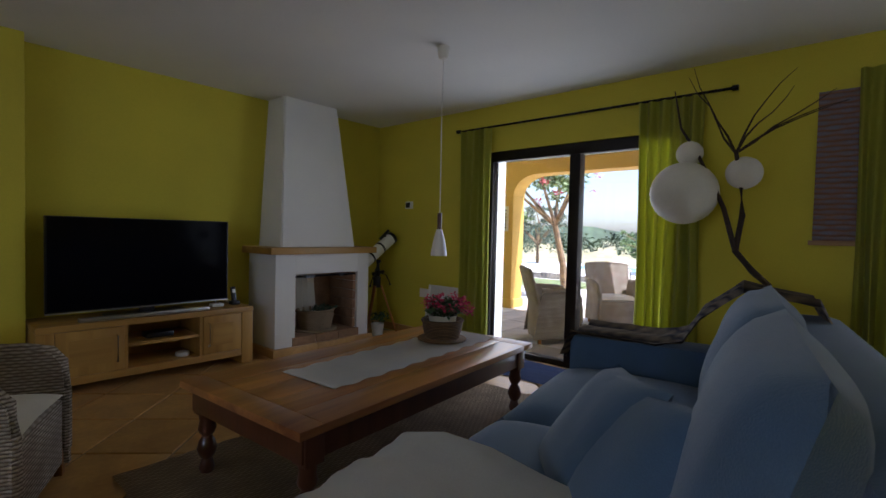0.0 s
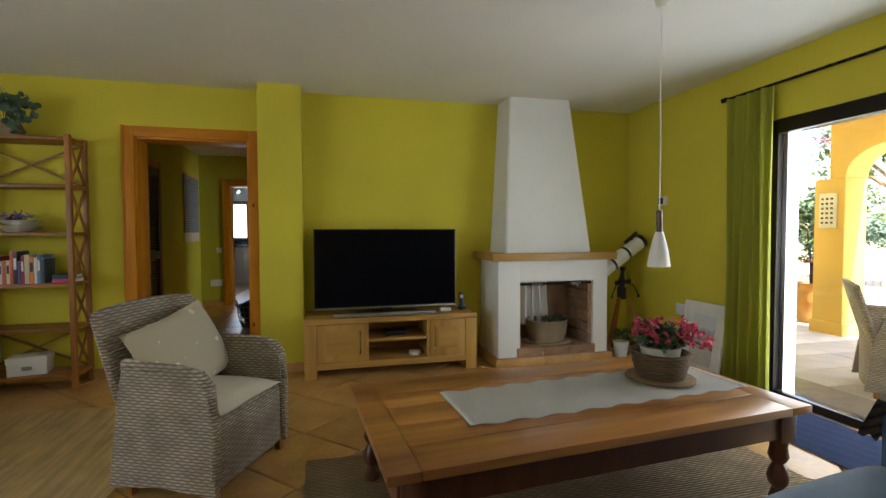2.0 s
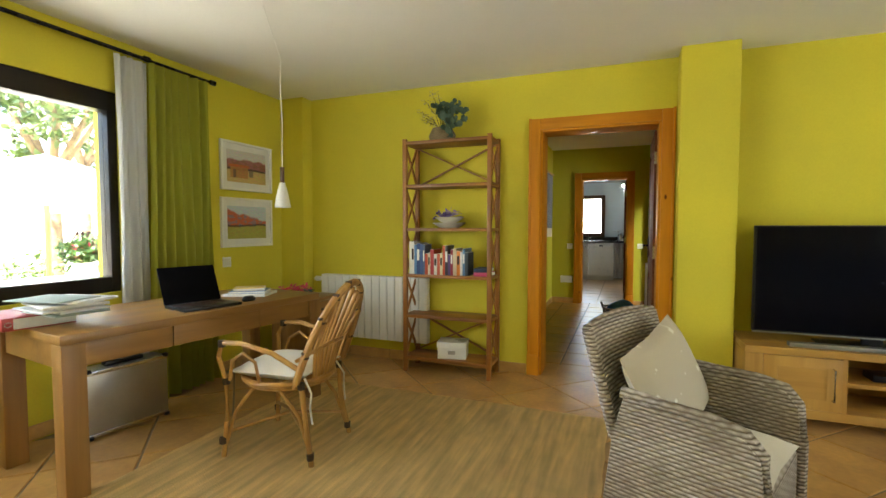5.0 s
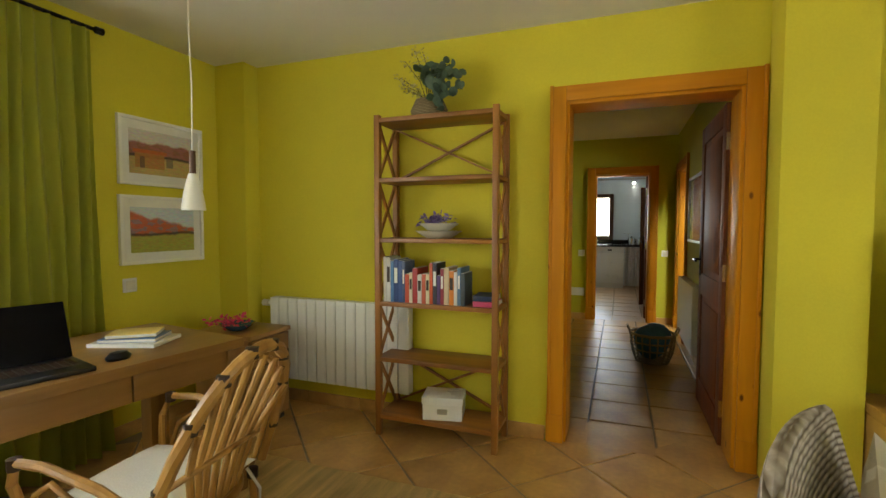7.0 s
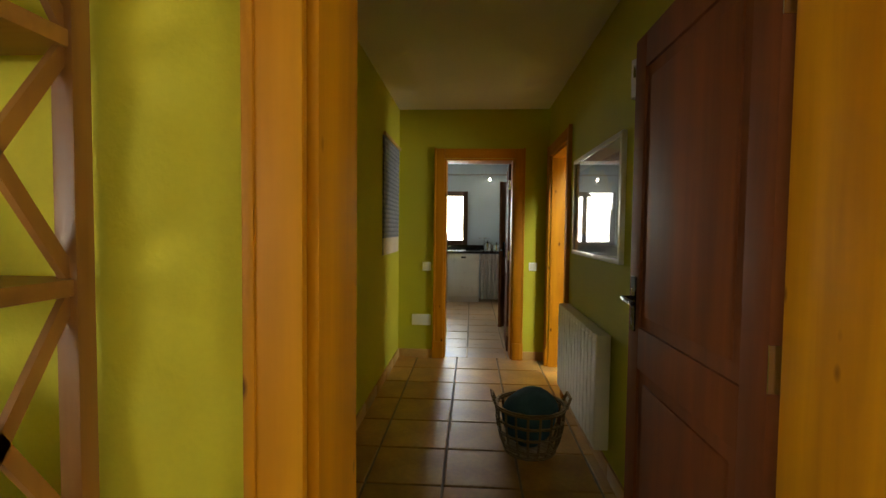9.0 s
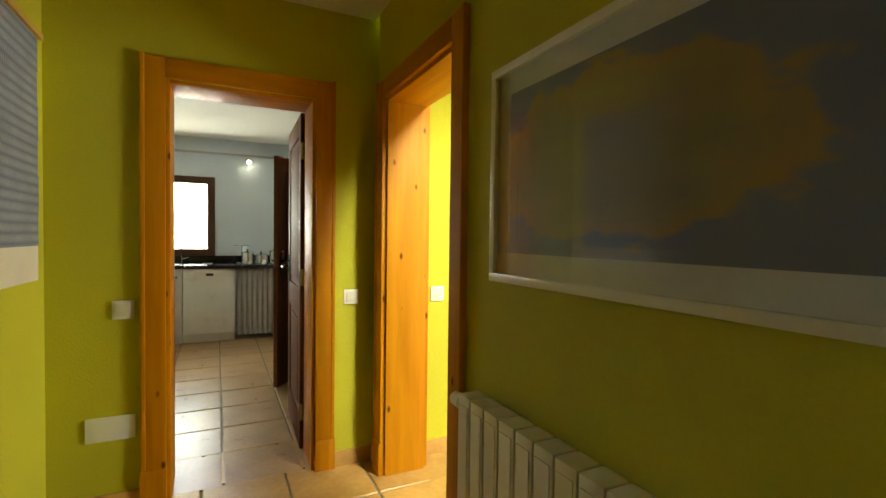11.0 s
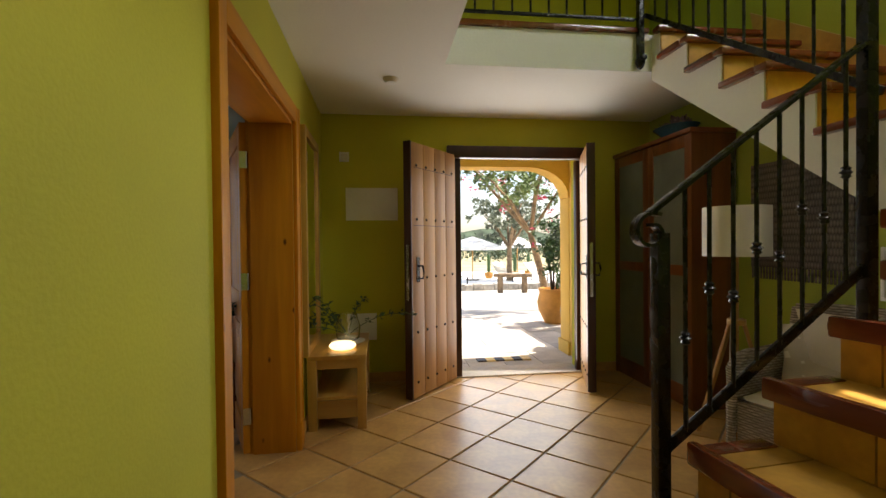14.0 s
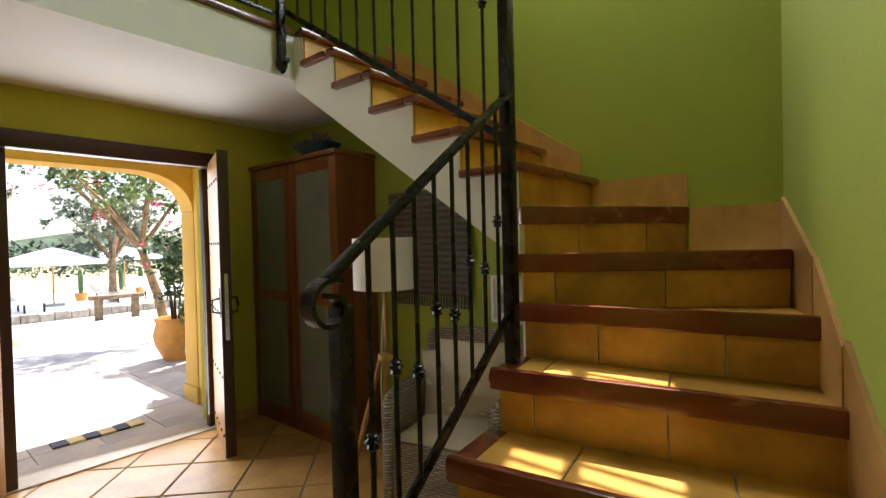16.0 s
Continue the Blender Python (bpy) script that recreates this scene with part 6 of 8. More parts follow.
leaves(bm, cloud(random.Random(41), 120, (-1.62, 4.16, 0.70), 0.13, 0.14, 0.035), 0.035, random.Random(42))
solid("pink_flowers", bm, M["pink"], "pink blossoms lying in the blue bowl", "flowers")
lap = thing("laptop", (-1.30, 2.93, 0.761), -14, "open black laptop on the desk", "laptop")
part("keyboard_base", blk(-0.12, 0.12, -0.17, 0.17, 0, 0.018, bevel=0.004), M["black"], lap)
part("display_lid", blk(-0.004, 0.004, -0.17, 0.17, 0, 0.235, bevel=0.003, turn=Matrix.Translation((-0.12, 0, 0.012)) @ Matrix.Rotation(radians(-22), 4, "Y")), M["screen"], lap)
bm = bmesh.new()
for r in range(5):
    for c in range(12):
        box(bm, -0.07 + 0.022 * r, -0.052 + 0.022 * r, -0.15 + 0.025 * c, -0.13 + 0.025 * c, 0.018, 0.0195)
part("keys", bm, M["bind"], lap)
bm = bmesh.new()
lathe(bm, [(0.03, 0), (0.034, 0.012), (0.022, 0.03), (0, 0.034)], -1.22, 3.20, 0.761, 14, 1.5)
solid("computer_mouse", bm, M["black"], "black computer mouse on the desk", "mouse")
for k, (tone, s) in enumerate((((0.72, 0.70, 0.66), 0.15), ((0.10, 0.20, 0.42), 0.12), ((0.70, 0.52, 0.16), 0.10))):
    bk = thing("magazine", (-1.42, 3.42, 0.7605 + 0.018 * k), 20 + 9 * k, "stacked magazine lying on the desk", "magazine", "magazines on the desk")
    part("cover", blk(-s, s, -s * 0.72, s * 0.72, 0, 0.017, bevel=0.002), material("magazine_cover", tone, 0.35, bump=0.0), bk)
    part("pages", blk(-s + 0.002, s + 0.001, -s * 0.72 - 0.001, s * 0.70, 0.003, 0.014), M["paper"], bk)
rnd = random.Random(51)
fold = thing("ring_binder", (-1.70, 2.25, 0.7605), -10, "red ring binder lying flat on the desk", "binder")
part("cover", blk(-0.16, 0.16, -0.14, 0.14, 0, 0.06, bevel=0.003), material("red_binder", (0.36, 0.03, 0.02), 0.4, bump=0.02), fold)
part("pages", blk(-0.158, 0.161, -0.10, 0.141, 0.006, 0.054), M["paper"], fold)
bm = bmesh.new()
tube(bm, [(0.162, -0.12 + 0.012 * math.cos(a), 0.03 + 0.012 * math.sin(a)) for a in [i * 0.785 for i in range(8)]], 0.002, 5, closed=True)
part("finger_ring", bm, M["chrome"], fold)
z = 0.822
for k in range(9):
    t = rnd.uniform(0.004, 0.012)
    a = rnd.uniform(-14, 12)
    px, py = -1.50 + rnd.uniform(-0.03, 0.05), 2.28 + rnd.uniform(-0.03, 0.05)
    tone = rnd.choice(((0.72, 0.71, 0.68), (0.66, 0.66, 0.64), (0.70, 0.72, 0.74), (0.30, 0.36, 0.33)))
    solid("document", blk(-0.15, 0.15, -0.11, 0.11, 0, t, bevel=0.001), material("sheet", tone, 0.7, bump=0.03), "printed white document lying on the desk pile", "document", group="documents on the desk").matrix_basis = pose(px, py, z, 0, 0, a)
    z += t + 0.0005
case = thing("aluminium_case", (-1.97, 2.60, 0), -8, "silver aluminium case standing under the desk", "case")
part("shell", blk(0, 0.15, 0, 0.46, 0.012, 0.40, bevel=0.006), M["silver"], case)
for z in (0.02, 0.385):
    part("edge_profile", blk(-0.003, 0.153, -0.003, 0.463, z - 0.008, z + 0.012, bevel=0.002), M["chrome"], case)
for y in (0.01, 0.45):
    for z in (0.01, 0.40):
        part("corner", blk(0.13, 0.157, y - 0.015, y + 0.015, z - 0.01, z + 0.012, bevel=0.005), M["black"], case)
part("handle", blk(0.05, 0.10, 0.12, 0.34, 0.40, 0.425, bevel=0.008), M["black"], case)

# ---- rattan chair ----
rc = thing("rattan_chair", (-0.72, 2.98, 0), 186, "golden rattan armchair with a white seat cushion", "chair")
BA = M["bamboo"]


def cane(name, pts, r, mat=None, sides=8):
    bm = bmesh.new()
    tube(bm, pts, r, sides)
    part(name, bm, mat or BA, rc)


for s in (-1, 1):
    cane("front_leg", [(0.25, s * 0.24, 0.0), (0.235, s * 0.225, 0.2), (0.23, s * 0.23, 0.42), (0.25, s * 0.26, 0.56), (0.22, s * 0.27, 0.635), (0.10, s * 0.275, 0.64), (-0.08, s * 0.27, 0.60), (-0.22, s * 0.25, 0.52)], 0.014)
    cane("back_leg", [(-0.26, s * 0.21, 0.0), (-0.215, s * 0.19, 0.25), (-0.20, s * 0.20, 0.42)], 0.015)
    cane("leg_brace", [(0.24, s * 0.225, 0.08), (0.20, s * 0.20, 0.25), (0.08, s * 0.19, 0.40)], 0.010)
    cane("leg_brace", [(-0.24, s * 0.20, 0.08), (-0.18, s * 0.19, 0.25), (-0.05, s * 0.19, 0.40)], 0.010)
    cane("arm_loop", [(0.20, s * 0.24, 0.43), (0.17, s * 0.255, 0.54), (0.10, s * 0.26, 0.585), (0.03, s * 0.255, 0.54), (0.02, s * 0.24, 0.43)], 0.009)
cane("seat_ring", [(0.24 * math.cos(a * math.pi / 12) - 0.0, 0.235 * math.sin(a * math.pi / 12), 0.42) for a in range(25)], 0.016)
cane("seat_ring", [(0.22 * math.cos(a * math.pi / 12), 0.22 * math.sin(a * math.pi / 12), 0.395) for a in range(25)], 0.012)
arch = []
for i in range(17):
    a = math.pi * i / 16
    arch.append((-0.20 - 0.20 * math.sin(a) ** 0.8, 0.25 * math.cos(a), 0.45 + 0.49 * math.sin(a) ** 0.75))
cane("back_arch", arch, 0.020)
cane("back_arch", [(p[0] + 0.028, p[1] * 0.90, p[2] - 0.035) for p in arch], 0.010)
for y in (-0.20, -0.15, -0.10, -0.035, 0.035, 0.10, 0.15, 0.20):
    top = 0.45 + 0.49 * math.sin(math.acos(min(1, abs(y) / 0.25))) ** 0.75 - 0.03
    cane("back_spindle", [(-0.205, y * 0.42, 0.41), (-0.25, y * 0.7, 0.60), (-0.26 - 0.13 * (top - 0.45) / 0.49, y, top)], 0.0115)
cane("back_band", [(-0.20, -0.245, 0.56), (-0.26, -0.13, 0.60), (-0.275, 0, 0.61), (-0.26, 0.13, 0.60), (-0.20, 0.245, 0.56)], 0.010)
cane("stretcher", [(0.235, 0.22, 0.14), (0, 0.0, 0.19), (-0.24, -0.2, 0.14)], 0.009)
cane("stretcher", [(0.235, -0.22, 0.14), (0, 0.0, 0.205), (-0.24, 0.2, 0.14)], 0.009)
for p in arch[1::2] + [(0.25, 0.24, 0.1), (0.25, -0.24, 0.1), (-0.25, 0.205, 0.06), (-0.25, -0.205, 0.06), (0.23, 0.23, 0.42), (0.23, -0.23, 0.42), (-0.2, 0.2, 0.42), (-0.2, -0.2, 0.42), (0.22, 0.27, 0.63), (0.22, -0.27, 0.63)]:
    bm = bmesh.new()
    lathe(bm, [(0.0, -0.02), (0.019, -0.017), (0.0195, 0.017), (0.0, 0.02)], p[0], p[1], p[2], 8)
    part("binding", bm, M["bind"], rc, "dark cane binding")
bm = bmesh.new()
puffy(bm, 0.44, 0.42, 0.09)
bmesh.ops.translate(bm, vec=(0.01, 0, 0.465), verts=bm.verts)
part("seat_cushion", bm, M["linen"], rc, "white tufted seat cushion")
for s in (-1, 1):
    bm = bmesh.new()
    tube(bm, [(-0.20, s * 0.17, 0.45), (-0.245, s * 0.18, 0.38), (-0.24, s * 0.185, 0.30), (-0.25, s * 0.18, 0.22)], 0.006, 5)
    part("tie", bm, M["linen"], rc)

# ---- rugs, mats ----
def rug(name, x0, x1, y0, y1, mat, label, t=0.012, turn=0.0):
    bm = bmesh.new()
    nx, ny = 40, 30
    g = []
    for j in range(ny + 1):
        g.append([bm.verts.new(((i / nx - 0.5) * (x1 - x0) + 0.004 * math.sin(j * 1.9) * (i in (0, nx)), (j / ny - 0.5) * (y1 - y0) + 0.004 * math.sin(i * 2.3) * (j in (0, ny)), t + 0.0012 * math.sin(i * 0.9 + j * 0.5))) for i in range(nx + 1)])
    for j in range(ny):
        for i in range(nx):
            bm.faces.new((g[j][i], g[j][i + 1], g[j + 1][i + 1], g[j + 1][i]))
    bmesh.ops.solidify(bm, geom=list(bm.faces), thickness=t - 0.003)
    ob = solid(name, bm, mat, label, "rug")
    ob.matrix_basis = pose((x0 + x1) / 2, (y0 + y1) / 2, 0, 0, 0, turn)
    return ob


rug("jute_rug", -1.25, 0.95, 1.25, 3.98, M["jute"], "large golden jute rug on the tiles")
rug("coarse_rug", 1.82, 4.20, 0.95, 2.83, M["shag"], "coarse brown woven rug under the coffee table")
M["bluemat"] = material("dark_blue_mat", (0.03, 0.05, 0.14), 0.95, vary=0.1, grain=150, bump=0.4)
rug("door_mat", 4.50, 5.04, 1.75, 3.10, M["bluemat"], "dark blue mat inside the terrace door", 0.008)


# ---- pendant lamps ----
M["lampwhite"] = material("white_lamp_enamel", (0.80, 0.78, 0.72), 0.35, vary=0.02, bump=0.0)


def pendant(x, y, z, ceiling, label):
    ob = thing("pendant_lamp", (x, y, z), 0, label, "lamp", "pendant lamps")
    bm = bmesh.new()
    lathe(bm, [(0.058, 0.0), (0.056, 0.02), (0.045, 0.09), (0.03, 0.15), (0.02, 0.185), (0.017, 0.185), (0.026, 0.14), (0.05, 0.02), (0.054, 0.0)], sides=24)
    part("shade", bm, M["lampwhite"], ob)
    bm = bmesh.new()
    tube(bm, [(0, 0, 0.18), (0, 0, 0.30)], 0.016, 12)
    part("neck", bm, M["rosewood_z"], ob, "turned wooden neck")
    bm = bmesh.new()
    tube(bm, [(0, 0, 0.30), (0.004, 0.003, 0.62), (-0.004, 0, 0.9), (0, 0, ceiling - z - 0.02)], 0.0035, 6)
    part("cord", bm, M["lampwhite"], ob)
    bm = bmesh.new()
    lathe(bm, [(0.0, -0.09), (0.028, -0.085), (0.04, -0.04), (0.042, 0.0)], 0, 0, ceiling - z, 20)
    part("ceiling_rose", bm, M["lampwhite"], ob)
    return ob


pendant(3.66, 2.45, 1.03, 2.48, "white pendant lamp with a wooden neck above the table")
desk_lamp = pendant(-1.36, 3.70, 1.38, 2.48, "white pendant lamp with a wooden neck above the desk")
for ob in list(desk_lamp.children):
    if ob.name.startswith("ceiling_rose"):
        bpy.data.objects.remove(ob)
bm = bmesh.new()
tube(bm, [(0, 0, 1.09), (0.2, -0.28, 1.07), (0.4, -0.58, 1.075), (0.58, -0.84, 1.09)], 0.0035, 6)
part("swag_cord", bm, M["lampwhite"], desk_lamp)
bm = bmesh.new()
lathe(bm, [(0.0, -0.05), (0.03, -0.045), (0.04, 0.0)], 0.58, -0.84, 1.10, 20)
part("ceiling_rose", bm, M["lampwhite"], desk_lamp)


# ---- pictures and wall plates ----
def landscape(name, sky_c, hill_c, field_c, spot_c, flip=0.0, slope=0.0, house=None):
    """A watercolour: pale sky, a ragged ridge that falls to one side, a dark hedge line, fields, perhaps a house."""
    mat = bpy.data.materials.new(name)
    mat.use_nodes = True
    nt = mat.node_tree
    nodes, link = nt.nodes, nt.links.new
    shader = nodes["Principled BSDF"]
    shader.inputs["Roughness"].default_value = 0.5
    where, sep = nodes.new("ShaderNodeTexCoord"), nodes.new("ShaderNodeSeparateXYZ")
    link(where.outputs["Generated"], sep.inputs[0])

    def calc(op, a, b, c=None):
        node = nodes.new("ShaderNodeMath")
        node.operation = op
        for k, v in enumerate((a, b, c)):
            if v is None:
                continue
            if isinstance(v, (int, float)):
                node.inputs[k].default_value = v
            else:
                link(v, node.inputs[k])
        return node.outputs[0]

    def noise(scale, stretch=(1, 1, 1), detail=4):
        mp, node = nodes.new("ShaderNodeMapping"), nodes.new("ShaderNodeTexNoise")
        mp.inputs["Scale"].default_value, mp.inputs["Location"].default_value = stretch, (flip * 3.1, 0, flip)
        node.inputs["Scale"].default_value, node.inputs["Detail"].default_value = scale, detail
        link(where.outputs["Generated"], mp.inputs[0])
        link(mp.outputs[0], node.inputs["Vector"])
        return node

    def over(base, colour, mask, strength=1.0):
        mix = nodes.new("ShaderNodeMix")
        mix.data_type = "RGBA"
        link(calc("MULTIPLY", mask, strength), mix.inputs[0])
        for k, v in ((6, base), (7, colour)):
            if isinstance(v, tuple):
                mix.inputs[k].default_value = (*v, 1)
            else:
                link(v, mix.inputs[k])
        return mix.outputs[2]

    def below(height, soft=0.03):
        gap = calc("SUBTRACT", height, sep.outputs["Z"])
        rng = nodes.new("ShaderNodeMapRange")
        rng.inputs["From Min"].default_value, rng.inputs["From Max"].default_value = -soft, soft
        link(gap, rng.inputs[0])
        return rng.outputs[0]

    rough = noise(4.0, (1, 0, 0.25)).outputs[0]
    ridge = calc("MULTIPLY_ADD", rough, 0.30, calc("MULTIPLY_ADD", sep.outputs["X"], slope, 0.56 - slope / 2))
    out = over(sky_c, hill_c, below(ridge))
    blot = noise(6.0, (1, 0, 1.6))
    out = over(out, spot_c, calc("MULTIPLY", below(ridge), calc("GREATER_THAN", blot.outputs[0], 0.52)), 0.7)
    meadow = calc("MULTIPLY_ADD", noise(3.0, (1, 0, 0.4)).outputs[0], 0.16, 0.30)
    out = over(out, (0.03, 0.035, 0.02), below(calc("ADD", meadow, 0.06), 0.015), 0.8)
    out = over(out, field_c, below(meadow, 0.02))
    if house:
        def between(socket, lo, hi):
            return calc("MULTIPLY", calc("GREATER_THAN", socket, lo), calc("LESS_THAN", socket, hi))
        out = over(out, house, calc("MULTIPLY", between(sep.outputs["X"], 0.08, 0.52), between(sep.outputs["Z"], 0.14, 0.48)), 0.85)
        out = over(out, (0.50, 0.12, 0.03), calc("MULTIPLY", between(sep.outputs["X"], 0.05, 0.56), between(sep.outputs["Z"], 0.48, 0.56)), 0.9)
        out = over(out, (0.12, 0.08, 0.06), calc("MULTIPLY", between(sep.outputs["X"], 0.15, 0.22), between(sep.outputs["Z"], 0.14, 0.40)), 0.8)
        out = over(out, (0.10, 0.10, 0.09), calc("MULTIPLY", between(sep.outputs["X"], 0.55, 0.66), between(sep.outputs["Z"], 0.2, 0.42)), 0.7)
    stroke = noise(14.0, (1, 0, 2.2))
    mix = nodes.new("ShaderNodeMix")
    mix.data_type, mix.blend_type = "RGBA", "OVERLAY"
    mix.inputs[0].default_value = 0.45
    link(out, mix.inputs[6])
    link(stroke.outputs["Color"], mix.inputs[7])
    link(mix.outputs[2], shader.inputs["Base Color"])
    return mat


def framed(name, m, wide, high, border, print_mat, label, frame_w=0.02, glazed_front=False, category="picture"):
    """A framed print in its own xz plane; it faces its own -y."""
    ob = thing(name, (0, 0, 0), 0, label, category)
    ob.matrix_basis = m
    for a in ((-wide / 2, wide / 2, high - frame_w, high), (-wide / 2, wide / 2, 0, frame_w), (-wide / 2, -wide / 2 + frame_w, frame_w, high - frame_w), (wide / 2 - frame_w, wide / 2, frame_w, high - frame_w)):
        part("frame_bar", blk(a[0], a[1], -0.025, 0.0, a[2], a[3], bevel=0.002), M["whiteenamel"], ob)
    part("mount", blk(-wide / 2 + frame_w, wide / 2 - frame_w, -0.008, -0.003, frame_w, high - frame_w), M["paper"], ob)
    part("print", blk(-wide / 2 + border, wide / 2 - border, -0.010, -0.0085, border, high - border), print_mat, ob)
    if glazed_front:
        g = part("glazing", blk(-wide / 2 + frame_w, wide / 2 - frame_w, -0.016, -0.014, frame_w, high - frame_w), M["glass"], ob, smooth=False)
        g.visible_shadow = False
    return ob


framed("picture", pose(-2.149, 4.16, 1.555, 0, 0, 90), 0.60, 0.42, 0.072, landscape("village_watercolour", (0.58, 0.54, 0.50), (0.34, 0.13, 0.12), (0.50, 0.36, 0.14), (0.26, 0.11, 0.06), house=(0.42, 0.19, 0.05)), "white framed watercolour of a village under mountains")
framed("picture", pose(-2.149, 4.155, 1.06, 0, 0, 90), 0.60, 0.43, 0.072, landscape("valley_watercolour", (0.50, 0.56, 0.60), (0.50, 0.12, 0.06), (0.38, 0.36, 0.07), (0.20, 0.20, 0.26), 1.0, -0.34), "white framed watercolour of red hills and fields")
lean = framed("picture", pose(5.00, 3.56, 0.0, 8, 0, -90), 0.44, 0.62, 0.10, landscape("pale_print", (0.60, 0.64, 0.66), (0.35, 0.42, 0.48), (0.55, 0.52, 0.45), (0.45, 0.45, 0.42), 2.0), "white framed pale print leaning on the wall")
lean.matrix_basis = pose(4.93, 3.56, 0.002, 0, 0, -90) @ pose(0, 0, 0, -9)


def plate(m, wide, high, label, rocker=True, name="light_switch"):
    ob = thing(name, (0, 0, 0), 0, label, name.replace("_", " "))
    ob.matrix_basis = m
    part("cover_plate", blk(-wide / 2, wide / 2, -0.010, 0, -high / 2, high / 2, bevel=0.003), M["whiteenamel"], ob)
    if rocker:
        part("rocker", blk(-wide * 0.34, wide * 0.34, -0.014, -0.009, -high * 0.34, high * 0.34, bevel=0.002), M["ceramic"], ob)
    return ob


plate(pose(-2.15, 3.915, 0.935, 0, 0, 90), 0.085, 0.085, "white light switch on the yellow wall")
plate(pose(-2.15, 3.62, 0.32, 0, 0, 90), 0.15, 0.08, "white double socket under the desk", name="wall_socket")
plate(pose(0.185, 8.70, 0.925, 0, 0, 0), 0.085, 0.085, "white light switch beside the kitchen door")
plate(pose(1.24, 8.70, 0.938, 0, 0, 0), 0.08, 0.08, "cream light switch in the corridor corner")
plate(pose(1.73, 8.62, 0.945, 0, 0, 0), 0.085, 0.085, "white light switch in the hall")
plate(pose(0.135, 8.70, 0.385, 0, 0, 0), 0.19, 0.11, "white cover plate low on the corridor wall", False, "cover_plate_panel")
th = plate(pose(5.09, 4.20, 1.51, 0, 0, -90), 0.12, 0.085, "black and white thermostat on the wall", False, "thermostat")
part("display", blk(-0.05, 0.015, -0.014, -0.009, -0.03, 0.03), M["black"], th)
plate(pose(5.09, 3.93, 0.50, 0, 0, -90), 0.13, 0.10, "white socket plate in the corner", False, "wall_socket")

# ---- telescope and corner plants ----
tel = thing("telescope", (4.80, 4.42, 0), 0, "white reflecting telescope on a wooden tripod", "telescope")
M["tripodwood"] = wood("orange_tripod_wood", (0.42, 0.16, 0.03), (0.28, 0.09, 0.018), 0.35, 10, "z")
for a in (80, 205, 320):
    c, s = math.cos(radians(a)), math.sin(radians(a))
    bm = bmesh.new()
    bar(bm, (0.26 * c, 0.22 * s, 0), (0.05 * c, 0.05 * s, 0.56), 0.03, 0.02, 0.003)
    part("tripod_leg", bm, M["tripodwood"], tel)
bm = bmesh.new()
tube(bm, [(0, 0, 0.54), (0, 0, 0.66)], 0.045, 12)
tube(bm, [(0, 0, 0.66), (-0.02, -0.03, 0.74), (0.0, -0.02, 0.86)], 0.032, 10)
tube(bm, [(-0.08, -0.02, 0.70), (0.08, -0.02, 0.72)], 0.022, 10)
part("mount_head", bm, M["black"], tel)
axis_a, axis_b = Vector((-0.30, -0.06, 0.80)), Vector((0.20, -0.02, 1.12))
bm = bmesh.new()
tube(bm, [axis_a, axis_b], 0.068, 24)
part("tube_body", bm, M["whiteenamel"], tel)
d = (axis_b - axis_a).normalized()
for u, r, w in ((0.30, 0.072, 0.012), (0.62, 0.072, 0.012), (0.98, 0.074, 0.02)):
    p = axis_a.lerp(axis_b, u)
    bm = bmesh.new()
    tube(bm, [p - d * w, p + d * w], r, 24)
    part("tube_ring", bm, M["black"], tel)
bm = bmesh.new()
up = Vector((-d.z, 0, d.x))
tube(bm, [axis_a.lerp(axis_b, 0.72) + up * 0.09, axis_a.lerp(axis_b, 1.0) + up * 0.10], 0.017, 10)
tube(bm, [axis_a.lerp(axis_b, 0.86) + up * 0.06, axis_a.lerp(axis_b, 0.86) + up * 0.10], 0.012, 8)
part("finder_scope", bm, M["black"], tel)
for s in (-1, 1):
    bm = bmesh.new()
    tube(bm, [(0, -0.02, 0.72), (s * 0.10, -0.05, 0.68), (s * 0.15, -0.06, 0.58)], 0.006, 6)
    lathe(bm, [(0, -0.016), (0.016, 0), (0, 0.016)], s * 0.15, -0.06, 0.57, 10)
    part("control_knob", bm, M["black"], tel)
pot = thing("potted_plant", (4.70, 4.28, 0), 0, "small trailing plant in a white pot", "plant")
bm = bmesh.new()
lathe(bm, [(0.055, 0), (0.075, 0.15), (0.068, 0.15), (0.06, 0.12), (0, 0.12)], sides=20)
part("pot", bm, M["whiteenamel"], pot)
rnd = random.Random(61)
bm = bmesh.new()
leaves(bm, cloud(rnd, 120, (0.03, 0, 0.21), 0.13, 0.10, 0.07), 0.05, rnd)
part("foliage", bm, M["leaf"], pot)

